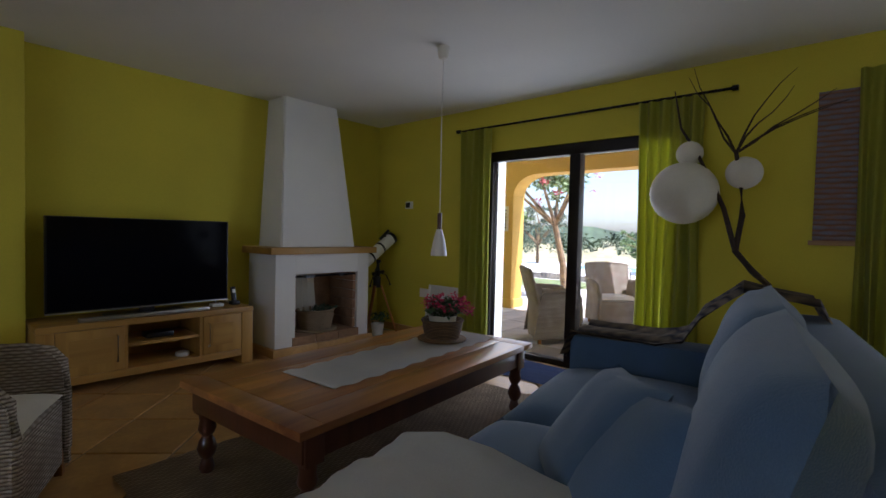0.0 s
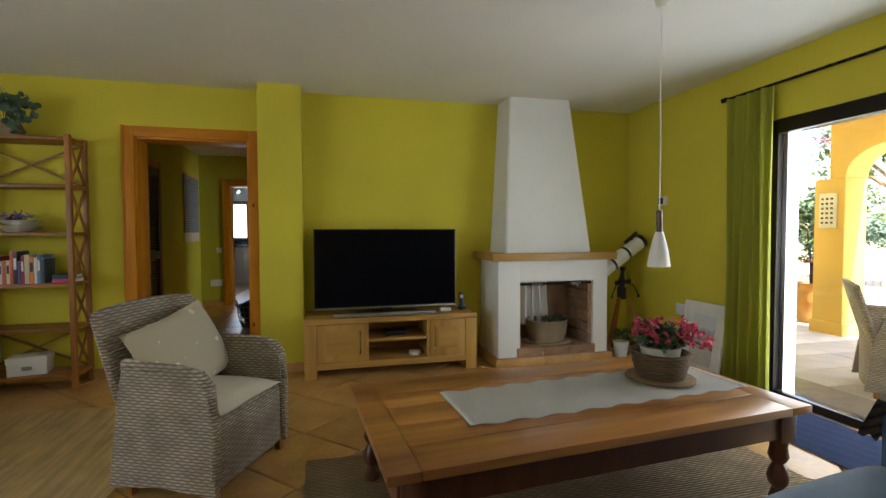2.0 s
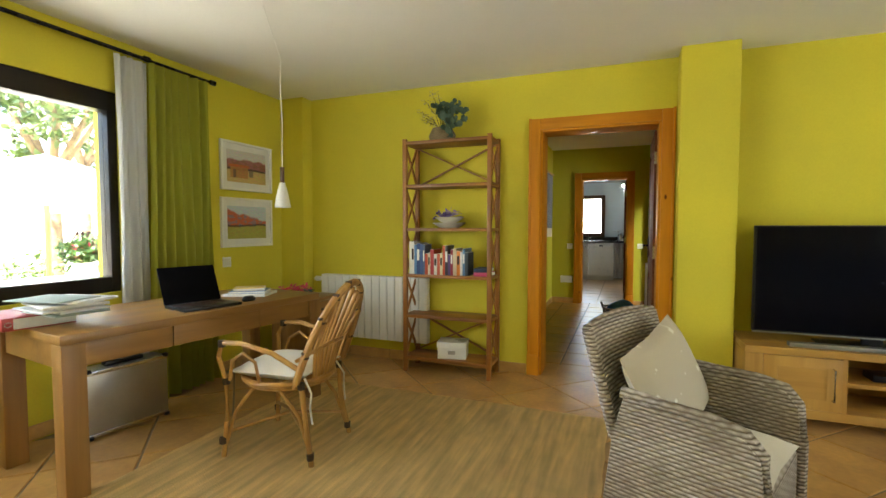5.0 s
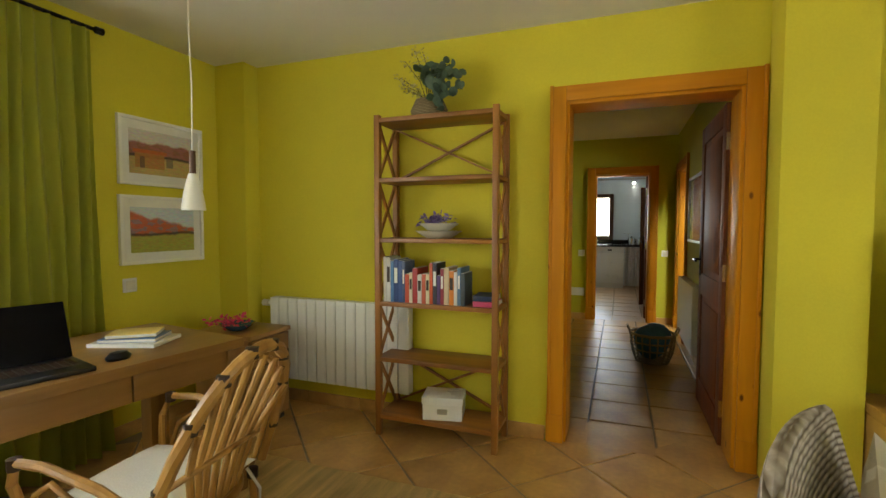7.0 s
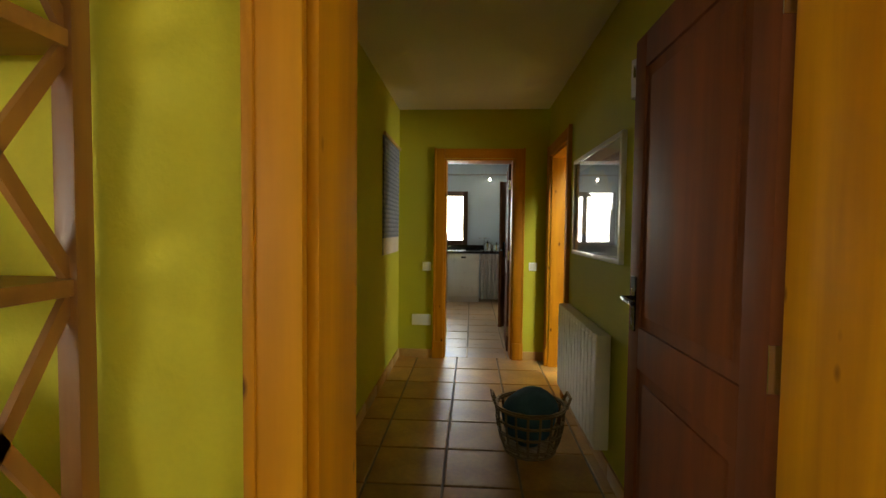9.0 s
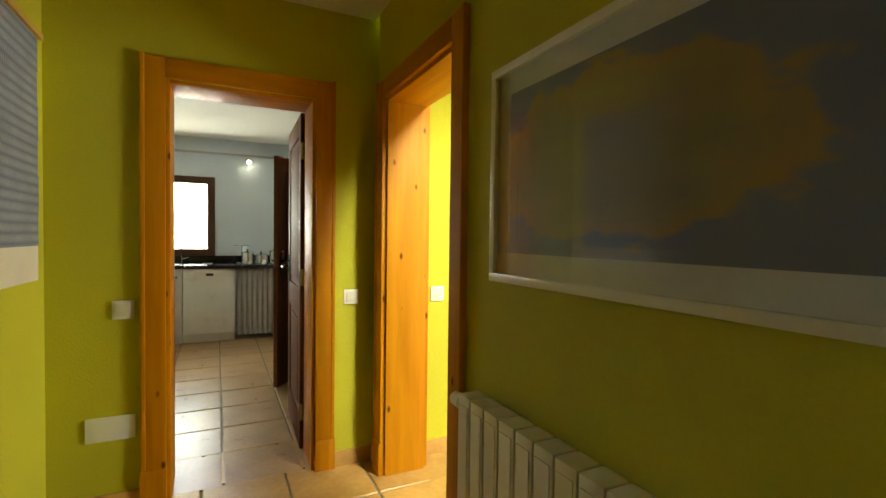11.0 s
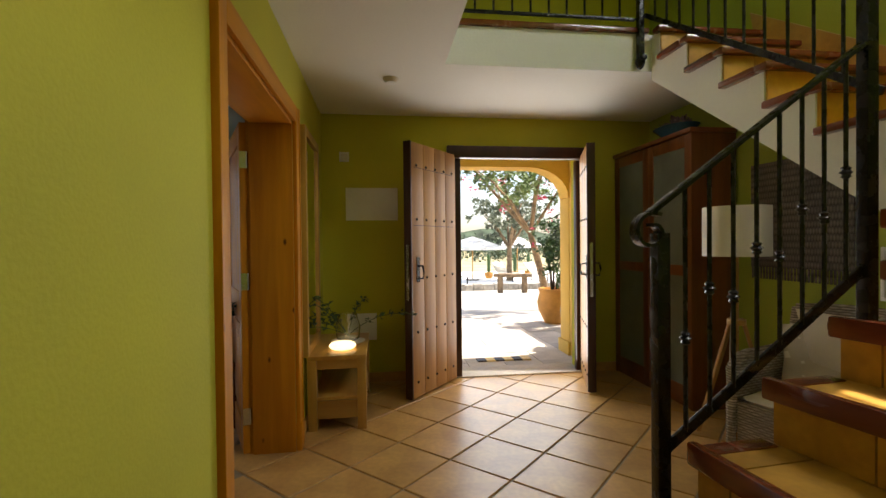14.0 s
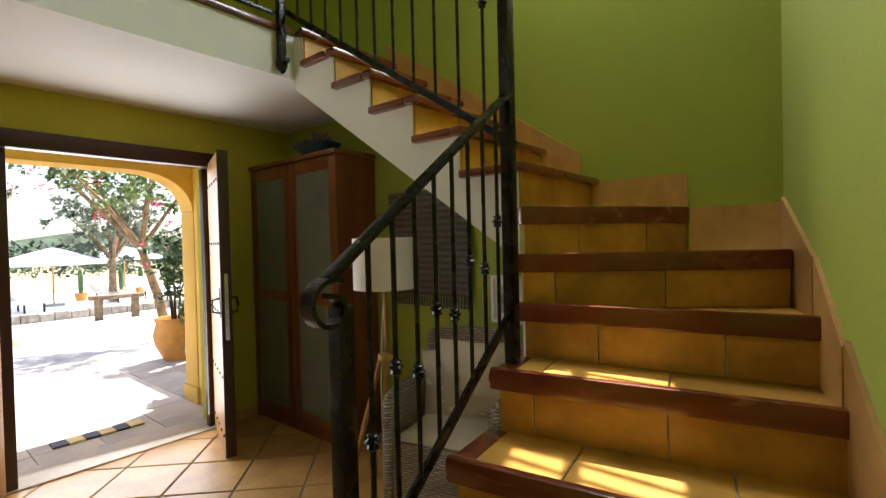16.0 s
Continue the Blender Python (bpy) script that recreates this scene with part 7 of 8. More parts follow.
# ---- corridor things ----
def map_print(name):
    """A faded island map: dark sea, ochre land with a ragged coast and darker hills."""
    mat = material(name, (0.10, 0.11, 0.17), 0.5, vary=0.1, scale=8, grain=60, bump=0.0)
    nt = mat.node_tree
    nodes, link = nt.nodes, nt.links.new
    shader = [n for n in nodes if n.type == "BSDF_PRINCIPLED"][0]
    where, sep = nodes.new("ShaderNodeTexCoord"), nodes.new("ShaderNodeVectorMath")
    sep.operation = "SUBTRACT"
    sep.inputs[1].default_value = (0.42, 0.5, 0.50)
    link(where.outputs["Generated"], sep.inputs[0])
    size = nodes.new("ShaderNodeVectorMath")
    size.operation = "MULTIPLY"
    size.inputs[1].default_value = (1.0, 0.0, 1.15)
    link(sep.outputs[0], size.inputs[0])
    length = nodes.new("ShaderNodeVectorMath")
    length.operation = "LENGTH"
    link(size.outputs[0], length.inputs[0])
    coast = nodes.new("ShaderNodeTexNoise")
    coast.inputs["Scale"].default_value, coast.inputs["Detail"].default_value = 4.5, 9
    link(where.outputs["Generated"], coast.inputs["Vector"])
    edge = nodes.new("ShaderNodeMath")
    edge.operation = "MULTIPLY_ADD"
    edge.inputs[1].default_value = 0.55
    link(coast.outputs[0], edge.inputs[0])
    link(length.outputs["Value"], edge.inputs[2])
    ramp = nodes.new("ShaderNodeValToRGB")
    e = ramp.color_ramp.elements
    e[0].position, e[0].color = 0.50, (0.30, 0.23, 0.09, 1)
    e[1].position, e[1].color = 0.80, (0.19, 0.21, 0.29, 1)
    mid = e.new(0.76)
    mid.color = (0.42, 0.27, 0.09, 1)
    low = e.new(0.64)
    low.color = (0.34, 0.27, 0.10, 1)
    link(edge.outputs[0], ramp.inputs[0])
    link(ramp.outputs[0], shader.inputs["Base Color"])
    return mat


framed("map_picture", pose(1.368, 6.875, 1.14, 0, 0, -90), 1.07, 0.65, 0.09, map_print("island_map"), "white framed island map behind glass", 0.025, True)
M["textile"] = weave("blue_grey_textile", (0.30, 0.33, 0.38), (0.16, 0.18, 0.24), 26, 60)
tx = thing("wall_textile", (-0.098, 7.80, 1.08), 90, "blue-grey woven textile hanging on the wall", "tapestry")
for i in range(6):
    part("woven_band", blk(0, 0.78, -0.014 - 0.002 * (i % 2), -0.002, 0.14 + 0.14 * i, 0.28 + 0.14 * i), M["textile"], tx, smooth=False)
part("hem", blk(0, 0.78, -0.012, -0.002, 0, 0.14), M["cream"], tx, smooth=False)
part("hanging_rod", blk(-0.02, 0.80, -0.03, -0.01, 0.975, 1.0), M["oak"], tx)
cb = thing("laundry_basket", (0.99, 6.78, 0.0), 0, "open wicker basket filled with a blue blanket", "basket")
for k in range(18):
    a = 2 * math.pi * k / 18
    bm = bmesh.new()
    tube(bm, [(r * math.cos(a), r * math.sin(a), z) for r, z in ((0.145, 0.012), (0.172, 0.08), (0.192, 0.17), (0.20, 0.275))], 0.007, 6)
    part("stake", bm, M["palebasket"], cb)
for r, z, w in ((0.145, 0.014, 0.011), (0.16, 0.05, 0.009), (0.183, 0.13, 0.008), (0.194, 0.20, 0.008), (0.20, 0.275, 0.013)):
    bm = bmesh.new()
    tube(bm, [(r * math.cos(2 * math.pi * i / 28), r * math.sin(2 * math.pi * i / 28), z + 0.002 * math.sin(i * 2.4)) for i in range(28)], w, 6, closed=True)
    part("woven_ring", bm, M["palebasket"], cb)
bm = bmesh.new()
lathe(bm, [(0.0, 0.004), (0.14, 0.006), (0.14, 0.016), (0.0, 0.016)], sides=24)
part("basket_floor", bm, M["palebasket"], cb)
for c in (-1, 1):
    bm = bmesh.new()
    tube(bm, [(0.20 * c, -0.06, 0.275), (0.225 * c, -0.05, 0.335), (0.225 * c, 0.05, 0.335), (0.20 * c, 0.06, 0.275)], 0.009, 6)
    part("handle", bm, M["palebasket"], cb)
M["bluecloth"] = material("petrol_blanket", (0.07, 0.19, 0.34), 0.95, vary=0.15, scale=9, grain=120, bump=0.5)
bm = bmesh.new()
bmesh.ops.create_icosphere(bm, subdivisions=3, radius=0.17)
for v in bm.verts:
    v.co.z = v.co.z * (0.86 if v.co.z > 0 else 1.12) + 0.012 * math.sin(24 * v.co.x + 9 * v.co.y)
    if v.co.z < 0:
        v.co.x, v.co.y = v.co.x * 0.93, v.co.y * 0.93
    v.co.x += 0.012 * math.sin(19 * v.co.y + 14 * v.co.z)
bmesh.ops.translate(bm, vec=(0.99, 6.78, 0.222), verts=bm.verts)
solid("blanket", bm, M["bluecloth"], "crumpled petrol blue blanket in the basket", "blanket")
M["sconceglass"] = glow("warm_lamp_glass", (1.0, 0.86, 0.52), 1.1)


def sconce(m, label, lit):
    ob = thing("wall_lamp", (0, 0, 0), 0, label, "lamp")
    ob.matrix_basis = m
    bm = bmesh.new()
    lathe(bm, [(0.028, -0.075), (0.03, 0.0), (0.03, 0.075), (0.026, 0.075), (0.026, -0.07)], 0, -0.07, 0, 16)
    part("shade", bm, M["sconceglass"] if lit else M["whiteenamel"], ob, "lit glass tube" if lit else "")
    bm = bmesh.new()
    box(bm, -0.05, 0.05, -0.012, 0, -0.03, 0.03, bevel=0.003)
    bar(bm, (-0.045, -0.01, 0.012), (0.06, -0.11, 0.012), 0.008, 0.045)
    part("bracket", bm, M["chrome"], ob)
    return ob


sconce(pose(2.055, 8.62, 1.85), "lit glass tube wall lamp on the hall wall", True)
sconce(pose(1.37, 6.00, 1.92, 0, 0, -90), "unlit glass wall lamp in the corridor", False)

# ---- kitchen ----
M["granite"] = material("black_granite", (0.02, 0.02, 0.022), 0.18, vary=0.3, scale=60, grain=200, bump=0.0)
M["kwhite"] = material("white_kitchen_front", (0.74, 0.72, 0.66), 0.4, vary=0.02, bump=0.0)


def unit(x0, x1, label, kind_name="kitchen_cabinet", front=None, knob=True):
    ob = thing(kind_name, (x0, 12.27, 0), 0, label, kind_name.replace("_", " "))
    w = x1 - x0 - 0.004
    part("carcass", blk(0.002, w, 0.02, 0.56, 0.10, 0.868), M["kwhite"], ob)
    part("plinth", blk(0.002, w, 0.05, 0.56, 0, 0.10), M["kwhite"], ob)
    d = part("cabinet_door", blk(0.004, w - 0.002, 0.0, 0.02, 0.11, 0.86, bevel=0.004), front or M["kwhite"], ob)
    if knob:
        bm = bmesh.new()
        lathe(bm, [(0.008, 0), (0.014, 0.012), (0.0, 0.018)], sides=10)
        bmesh.ops.transform(bm, matrix=pose(w - 0.06, 0, 0.78, 90), verts=bm.verts)
        part("knob", bm, M["chrome"], d)
    return ob


for x0, x1 in ((-1.94, -1.3), (-1.3, -0.7), (-0.7, -0.05), (-0.05, 0.215)):
    unit(x0, x1, "cream kitchen base cabinet with a knob")
dw = unit(0.215, 0.775, "white dishwasher under the worktop", "dishwasher", M["whiteenamel"], False)
part("control_panel", blk(0.004, 0.554, -0.004, 0.0, 0.74, 0.86, bevel=0.002), M["whiteenamel"], dw)
part("door_grip", blk(0.24, 0.32, -0.008, -0.004, 0.785, 0.815), M["black"], dw)
cur = bmesh.new()
n = 40
for x0, x1 in ((0.785, 1.20),):
    top = [cur.verts.new((x0 + (x1 - x0) * i / n, 12.30 + 0.014 * math.sin(i * 1.1), 0.86)) for i in range(n + 1)]
    bot = [cur.verts.new((x0 + (x1 - x0) * i / n, 12.30 + 0.024 * math.sin(i * 1.1 + 0.5), 0.06)) for i in range(n + 1)]
    for i in range(n):
        cur.faces.new((top[i], top[i + 1], bot[i + 1], bot[i]))
bmesh.ops.solidify(cur, geom=list(cur.faces), thickness=0.003)
solid("cupboard_curtain", cur, M["linen"], "white cloth curtain under the worktop", "curtain")
unit(1.21, 1.49, "cream kitchen base cabinet in the corner")
solid("worktop", blk(-1.95, 1.5, 12.25, 12.85, 0.87, 0.91, bevel=0.004), M["granite"], "black polished granite kitchen worktop", "worktop")
solid("splashback", blk(-1.95, 1.5, 12.838, 12.852, 0.91, 1.0, bevel=0.003), M["granite"], "black granite upstand behind the worktop", "splashback")
bm = bmesh.new()
tube(bm, [(0.18, 12.72, 0.91), (0.18, 12.72, 1.12), (0.18, 12.68, 1.2), (0.18, 12.58, 1.22), (0.18, 12.52, 1.17)], 0.012, 8)
tube(bm, [(0.18, 12.72, 0.96), (0.26, 12.70, 0.99)], 0.008, 6)
solid("tap", bm, M["chrome"], "curved chrome tap at the kitchen sink", "tap")
bm = bmesh.new()
box(bm, -0.12, 0.52, 12.34, 12.78, 0.905, 0.914, bevel=0.003)
solid("sink", bm, M["chrome"], "steel sink set in the worktop", "sink")
for x, r, h in ((0.92, 0.075, 0.14), (1.08, 0.09, 0.11), (1.24, 0.06, 0.16)):
    pt = thing("cooking_pot", (x, 12.55, 0.911), 0, "steel pot standing on the worktop", "pot", "steel pots")
    bm = bmesh.new()
    lathe(bm, [(r, 0), (r, h), (r + 0.004, h), (0, h + 0.02)], sides=20)
    part("body", bm, M["chrome"], pt)
    bm = bmesh.new()
    lathe(bm, [(0.006, 0), (0.014, 0.018), (0, 0.025)], 0, 0, h + 0.018, 10)
    part("knob", bm, M["black"], pt)
bm = bmesh.new()
lathe(bm, [(0.07, 0), (0.07, 0.006), (0.008, 0.008), (0.006, 0.22), (0.10, 0.222), (0.10, 0.23), (0, 0.23)], 0.86, 12.66, 0.911, 18)
solid("kitchen_scale", bm, M["chrome"], "steel stand with a flat tray", "scale")
M["spot"] = glow("spot_glass", (1.0, 0.92, 0.78), 14.0)
for x in (-0.2, 0.95):
    sp = thing("spot_lamp", (x, 12.80, 2.22), 0, "small lit spot lamp on the kitchen wall", "lamp", "kitchen spots")
    bm = bmesh.new()
    tube(bm, [(0, 0, 0.03), (0, -0.03, 0.0)], 0.026, 12)
    part("housing", bm, M["chrome"], sp)
    bm = bmesh.new()
    tube(bm, [(0, -0.031, -0.001), (0, -0.034, -0.004)], 0.022, 12)
    part("bulb", bm, M["spot"], sp)
solid("trim", blk(-1.9, 1.48, 12.82, 12.85, 2.30, 2.325), M["silver"], "thin grey cornice rail of the kitchen", "trim", "structure")
door_frame("door_6", "y", 11.0, 11.8, 2.0, 1.50, 2.05, "varnished pine frame in the kitchen wall", faces=(True, False))
solid("door_7", blk(1.515, 1.55, 11.02, 11.78, 0.005, 1.99), M["orange"], "closed varnished pine door in the kitchen", "door", "structure")

# ---- next room, seen through the open door ----
framed("picture", pose(5.499, 9.42, 1.30, 0, 0, -90), 0.40, 0.50, 0.09, landscape("townscape", (0.66, 0.68, 0.72), (0.45, 0.40, 0.42), (0.42, 0.30, 0.28), (0.60, 0.58, 0.56), 3.0), "small white framed townscape on the blue wall")
st = thing("side_stool", (4.75, 9.25, 0), 0, "low dark red wooden stool with a plant", "stool")
part("seat_board", blk(-0.20, 0.20, -0.18, 0.18, 0.42, 0.45, bevel=0.006), M["nosing"], st)
for x in (-0.17, 0.17):
    for y in (-0.15, 0.15):
        part("leg", blk(x - 0.02, x + 0.02, y - 0.02, y + 0.02, 0, 0.42, bevel=0.003), M["nosing"], st)
part("stretcher", blk(-0.15, 0.15, -0.16, -0.14, 0.10, 0.13), M["nosing"], st)
pp = thing("potted_plant", (4.75, 9.25, 0.451), 0, "fern-like plant in a white pot on the stool", "plant")
bm = bmesh.new()
lathe(bm, [(0.08, 0), (0.10, 0.20), (0.09, 0.20), (0.08, 0.17), (0, 0.17)], sides=20)
part("pot", bm, M["ceramic"], pp)


def fronds(bm, rnd, base, n, length, droop, leaf):
    for k in range(n):
        a = rnd.uniform(0, 6.28)
        d = Vector((math.cos(a) * rnd.uniform(0.3, 1), math.sin(a) * rnd.uniform(0.3, 1), rnd.uniform(0.5, 1.0))).normalized()
        p = Vector(base)
        pts = []
        for i in range(7):
            pts.append(p.copy())
            d = (d + Vector((0, 0, -droop))).normalized()
            p = p + d * length / 6
        tube(bm, pts, 0.0025, 4)
        for i in range(2, 7):
            leaves(bm, [pts[i] + Vector((rnd.uniform(-1, 1), rnd.uniform(-1, 1), rnd.uniform(-1, 1))) * leaf * 0.4 for _ in range(9)], leaf, rnd)


bm = bmesh.new()
fronds(bm, random.Random(71), (0, 0, 0.18), 11, 0.5, 0.12, 0.05)
part("foliage", bm, M["leaf"], pp)

# ---- hall things ----
bench = thing("hall_table", (4.42, 8.21, 0), 0, "low oak hall table with a drawer", "table")
part("tabletop", blk(0, 0.80, 0, 0.39, 0.47, 0.50, bevel=0.005), M["oak"], bench)
for x in (0.0, 0.735):
    for y in (0.0, 0.325):
        part("leg", blk(x + 0.002, x + 0.063, y + 0.002, y + 0.063, 0, 0.4705, bevel=0.004), M["oak_z"], bench)
part("shelf", blk(0.02, 0.78, 0.02, 0.37, 0.20, 0.222, bevel=0.003), M["oak"], bench)
part("rail", blk(0.012, 0.03, 0.063, 0.325, 0.41, 0.469), M["oak_y"], bench)
part("rail", blk(0.063, 0.735, 0.012, 0.03, 0.41, 0.469), M["oak"], bench)
dwr = part("drawer_front", blk(0.063, 0.735, 0.01, 0.03, 0.08, 0.198, bevel=0.003), M["oak"], bench)
bm = bmesh.new()
tube(bm, [(0.36, 0.01, 0.14), (0.36, -0.015, 0.14), (0.44, -0.015, 0.14), (0.44, 0.01, 0.14)], 0.005, 6)
part("handle", bm, M["chrome"], dwr)
part("side_apron", blk(0.01, 0.03, 0.063, 0.325, 0.08, 0.198), M["oak_y"], bench)
part("back_apron", blk(0.77, 0.79, 0.063, 0.325, 0.08, 0.198), M["oak_y"], bench)
mir = thing("mirror", (0, 0, 0), 0, "tall oak framed mirror on the hall wall", "mirror")
M["mirror"] = material("mirror_silver", (0.85, 0.86, 0.85), 0.12, 1.0, vary=0.0, bump=0.0)
M["mirror"].node_tree.nodes["Principled BSDF"].inputs["Roughness"].default_value = 0.02
mnode = M["mirror"].node_tree
mnode.links.remove(mnode.nodes["Principled BSDF"].inputs["Roughness"].links[0])
for nm, a in (("frame_bar", (4.40, 4.46, 0.50, 2.03)), ("frame_bar", (5.00, 5.06, 0.50, 2.03)), ("frame_bar", (4.46, 5.00, 1.97, 2.03)), ("frame_bar", (4.46, 5.00, 0.50, 0.56))):
    part(nm, blk(a[0], a[1], 8.585, 8.618, a[2], a[3], bevel=0.003), M["oak_z"], mir)
part("mirror_glass", blk(4.46, 5.00, 8.60, 8.608, 0.56, 1.97), M["mirror"], mir, smooth=False)
bm = bmesh.new()
lathe(bm, [(0.03, 0), (0.08, 0.012), (0.095, 0.03), (0.08, 0.05), (0.03, 0.06), (0, 0.061)], 4.60, 8.38, 0.501, 24)
solid("glow_lamp", bm, glow("warm_dish_light", (1.0, 0.80, 0.42), 1.0), "oval glowing lamp on the hall table", "lamp")
va = thing("glass_vase", (4.86, 8.36, 0.501), 0, "clear glass vase with fern fronds", "vase")
bm = bmesh.new()
lathe(bm, [(0.05, 0), (0.085, 0.03), (0.095, 0.12), (0.07, 0.20), (0.06, 0.22), (0.056, 0.22), (0.066, 0.20), (0.09, 0.12), (0.08, 0.035), (0, 0.012)], sides=24)
g = part("glass_body", bm, M["glass"], va)
g.visible_shadow = False
bm = bmesh.new()
fronds(bm, random.Random(72), (0, 0, 0.05), 7, 0.55, 0.17, 0.04)
part("frond", bm, M["leaf"], va)
bm = bmesh.new()
lathe(bm, [(0.11, 0), (0.13, 0.012), (0.12, 0.012), (0, 0.006)], 4.86, 8.36, 0.4995, 24)
solid("plate", bm, M["ceramic"], "pale plate under the glass vase", "plate")
plate(pose(5.5, 8.18, 1.60, 0, 0, -90), 0.46, 0.29, "white metal cover panel on the hall wall", False, "cover_plate_panel")
plate(pose(5.5, 8.28, 0.50, 0, 0, -90), 0.26, 0.24, "pale cover panel low on the hall wall", False, "cover_plate_panel")
plate(pose(5.5, 8.42, 2.02, 0, 0, -90), 0.085, 0.085, "small white detector on the hall wall", True, "alarm_detector")
bm = bmesh.new()
lathe(bm, [(0.0, -0.035), (0.04, -0.033), (0.055, -0.01), (0.055, 0)], 4.55, 8.02, 2.40, 20)
solid("smoke_detector", bm, M["whiteenamel"], "round white smoke detector on the ceiling", "smoke detector")
wd = thing("wardrobe", (4.37, 5.515, 0), 0, "brown wooden wardrobe with frosted glass doors", "wardrobe")
M["cherry"] = wood("cherry_wood", (0.24, 0.078, 0.020), (0.14, 0.04, 0.011), 0.35, 9, "z", coat=0.2)
wd.scale = (1.035, 1, 1)
M["frost"] = material("frosted_glass", (0.20, 0.23, 0.19), 0.16, vary=0.05, bump=0.0)
part("side_panel", blk(0, 0.022, 0, 0.355, 0, 2.03), M["cherry"], wd)
part("side_panel", blk(1.058, 1.08, 0, 0.355, 0, 2.03), M["cherry"], wd)
part("back_panel", blk(0.022, 1.058, 0.0, 0.015, 0, 2.03), M["cherry"], wd)
part("top_board", blk(-0.015, 1.08, -0.0, 0.375, 2.03, 2.065, bevel=0.005), M["cherry"], wd)
part("plinth", blk(0.022, 1.058, 0.30, 0.34, 0, 0.07), M["cherry"], wd)
for x0 in (0.004, 0.542):
    d = part("wardrobe_door", blk(x0, x0 + 0.07, 0.335, 0.358, 0.07, 2.025, bevel=0.003), M["cherry"], wd)
    for a in ((x0 + 0.464, x0 + 0.534, 0.07, 2.025), (x0 + 0.07, x0 + 0.464, 0.07, 0.16), (x0 + 0.07, x0 + 0.464, 0.98, 1.06), (x0 + 0.07, x0 + 0.464, 1.935, 2.025)):
        part("rail", blk(a[0], a[1], 0.335, 0.358, a[2], a[3], bevel=0.003), M["cherry"], d)
    for z0, z1 in ((0.16, 0.98), (1.06, 1.935)):
        part("glass_panel", blk(x0 + 0.07, x0 + 0.464, 0.343, 0.349, z0, z1), M["frost"], d, smooth=False)
bm = bmesh.new()
lathe(bm, [(0.08, 0), (0.15, 0.05), (0.22, 0.10), (0.21, 0.10), (0.12, 0.03), (0, 0.02)], 4.80, 5.70, 2.066, 24, 0.7)
solid("wide_bowl", bm, M["blueglaze"], "wide grey bowl on top of the wardrobe", "bowl")
bm = bmesh.new()
leaves(bm, cloud(random.Random(81), 150, (4.80, 5.70, 2.185), 0.18, 0.12, 0.04), 0.06, random.Random(82))
solid("dried_flowers", bm, material("dried_blossom", (0.28, 0.20, 0.20), 0.8, vary=0.3, scale=30, bump=0.2), "dried blossoms heaped in the wide bowl", "dried flowers")
fl = thing("floor_lamp", (3.76, 6.02, 0), 0, "wooden tripod floor lamp with a cream shade", "lamp")
bm = bmesh.new()
lathe(bm, [(0.178, 1.15), (0.178, 1.44), (0.174, 1.44), (0.174, 1.15)], sides=28)
part("shade", bm, M["linen"], fl)
for a in (10, 130, 250):
    c, s = math.cos(radians(a)), math.sin(radians(a))
    bm = bmesh.new()
    bar(bm, (0.29 * c, 0.24 * s, 0.0), (0.03 * c, 0.03 * s, 0.78), 0.030, 0.018, 0.003)
    part("tripod_leg", bm, M["bamboo"], fl)
bm = bmesh.new()
lathe(bm, [(0.0, 0.74), (0.05, 0.745), (0.05, 0.775), (0.0, 0.78)], sides=16)
part("collar", bm, M["oak"], fl)
bm = bmesh.new()
tube(bm, [(0, 0, 0.30), (0, 0, 1.30)], 0.012, 10)
part("stem", bm, M["bamboo"], fl)
bm = bmesh.new()
tube(bm, [(0.0, 0.0, 1.18), (0.02, 0.015, 0.9), (0.03, 0.02, 0.6), (0.05, 0.0, 0.35), (0.10, -0.10, 0.12), (0.14, -0.22, 0.01)], 0.003, 5)
part("cord", bm, M["whiteenamel"], fl)
hc = wicker_chair((3.36, 5.90, 0), 105, "grey wicker armchair under the stairs with cushions", True)
bm = bmesh.new()
puffy(bm, 0.46, 0.44, 0.13)
bmesh.ops.transform(bm, matrix=pose(3.30, 5.76, 0.66, 72, 0, 12), verts=bm.verts)
solid("fur_pillow", bm, M["cream"], "cream fur pillow on the wicker armchair", "pillow")
hang = thing("wall_textile", (3.50, 5.513, 0.98), 0, "grey brown woven hanging with a fringe", "tapestry")
M["greyweave"] = weave("grey_brown_weave", (0.17, 0.145, 0.12), (0.07, 0.06, 0.05), 24, 50)
part("woven_cloth", blk(0, 0.72, 0.0, 0.012, 0.08, 0.78), M["greyweave"], hang, smooth=False)
bm = bmesh.new()
for i in range(30):
    box(bm, 0.01 + 0.024 * i, 0.022 + 0.024 * i, 0.002, 0.008, 0.0, 0.08)
part("fringe", bm, M["greyweave"], hang)
framed("picture", pose(3.24, 5.502, 0.92, 0, 0, 180), 0.24, 0.28, 0.06, landscape("tiny_print", (0.4, 0.4, 0.4), (0.2, 0.2, 0.2), (0.3, 0.3, 0.3), (0.25, 0.25, 0.25), 4.0), "small white framed grey print under the stairs")
radiator((3.0, 5.60, 0.15), 0, 9, 0.58, "white ribbed radiator under the stairs").matrix_basis = pose(3.75, 5.61, 0.15, 0, 0, 180)
bead = thing("bead_string", (3.10, 5.95, 0), 0, "string of coloured beads hanging in the stairwell", "beads")
for i in range(7):
    bm = bmesh.new()
    lathe(bm, [(0, -0.012), (0.012, 0), (0, 0.012)], 0, 0, 2.55 + 0.055 * i, 8)
    part("bead", bm, M["pink"] if i % 2 else M["ceramic"], bead)
bm = bmesh.new()
tube(bm, [(0, 0, 2.52), (0, 0, 5.1)], 0.002, 4)
part("string", bm, M["linen"], bead)

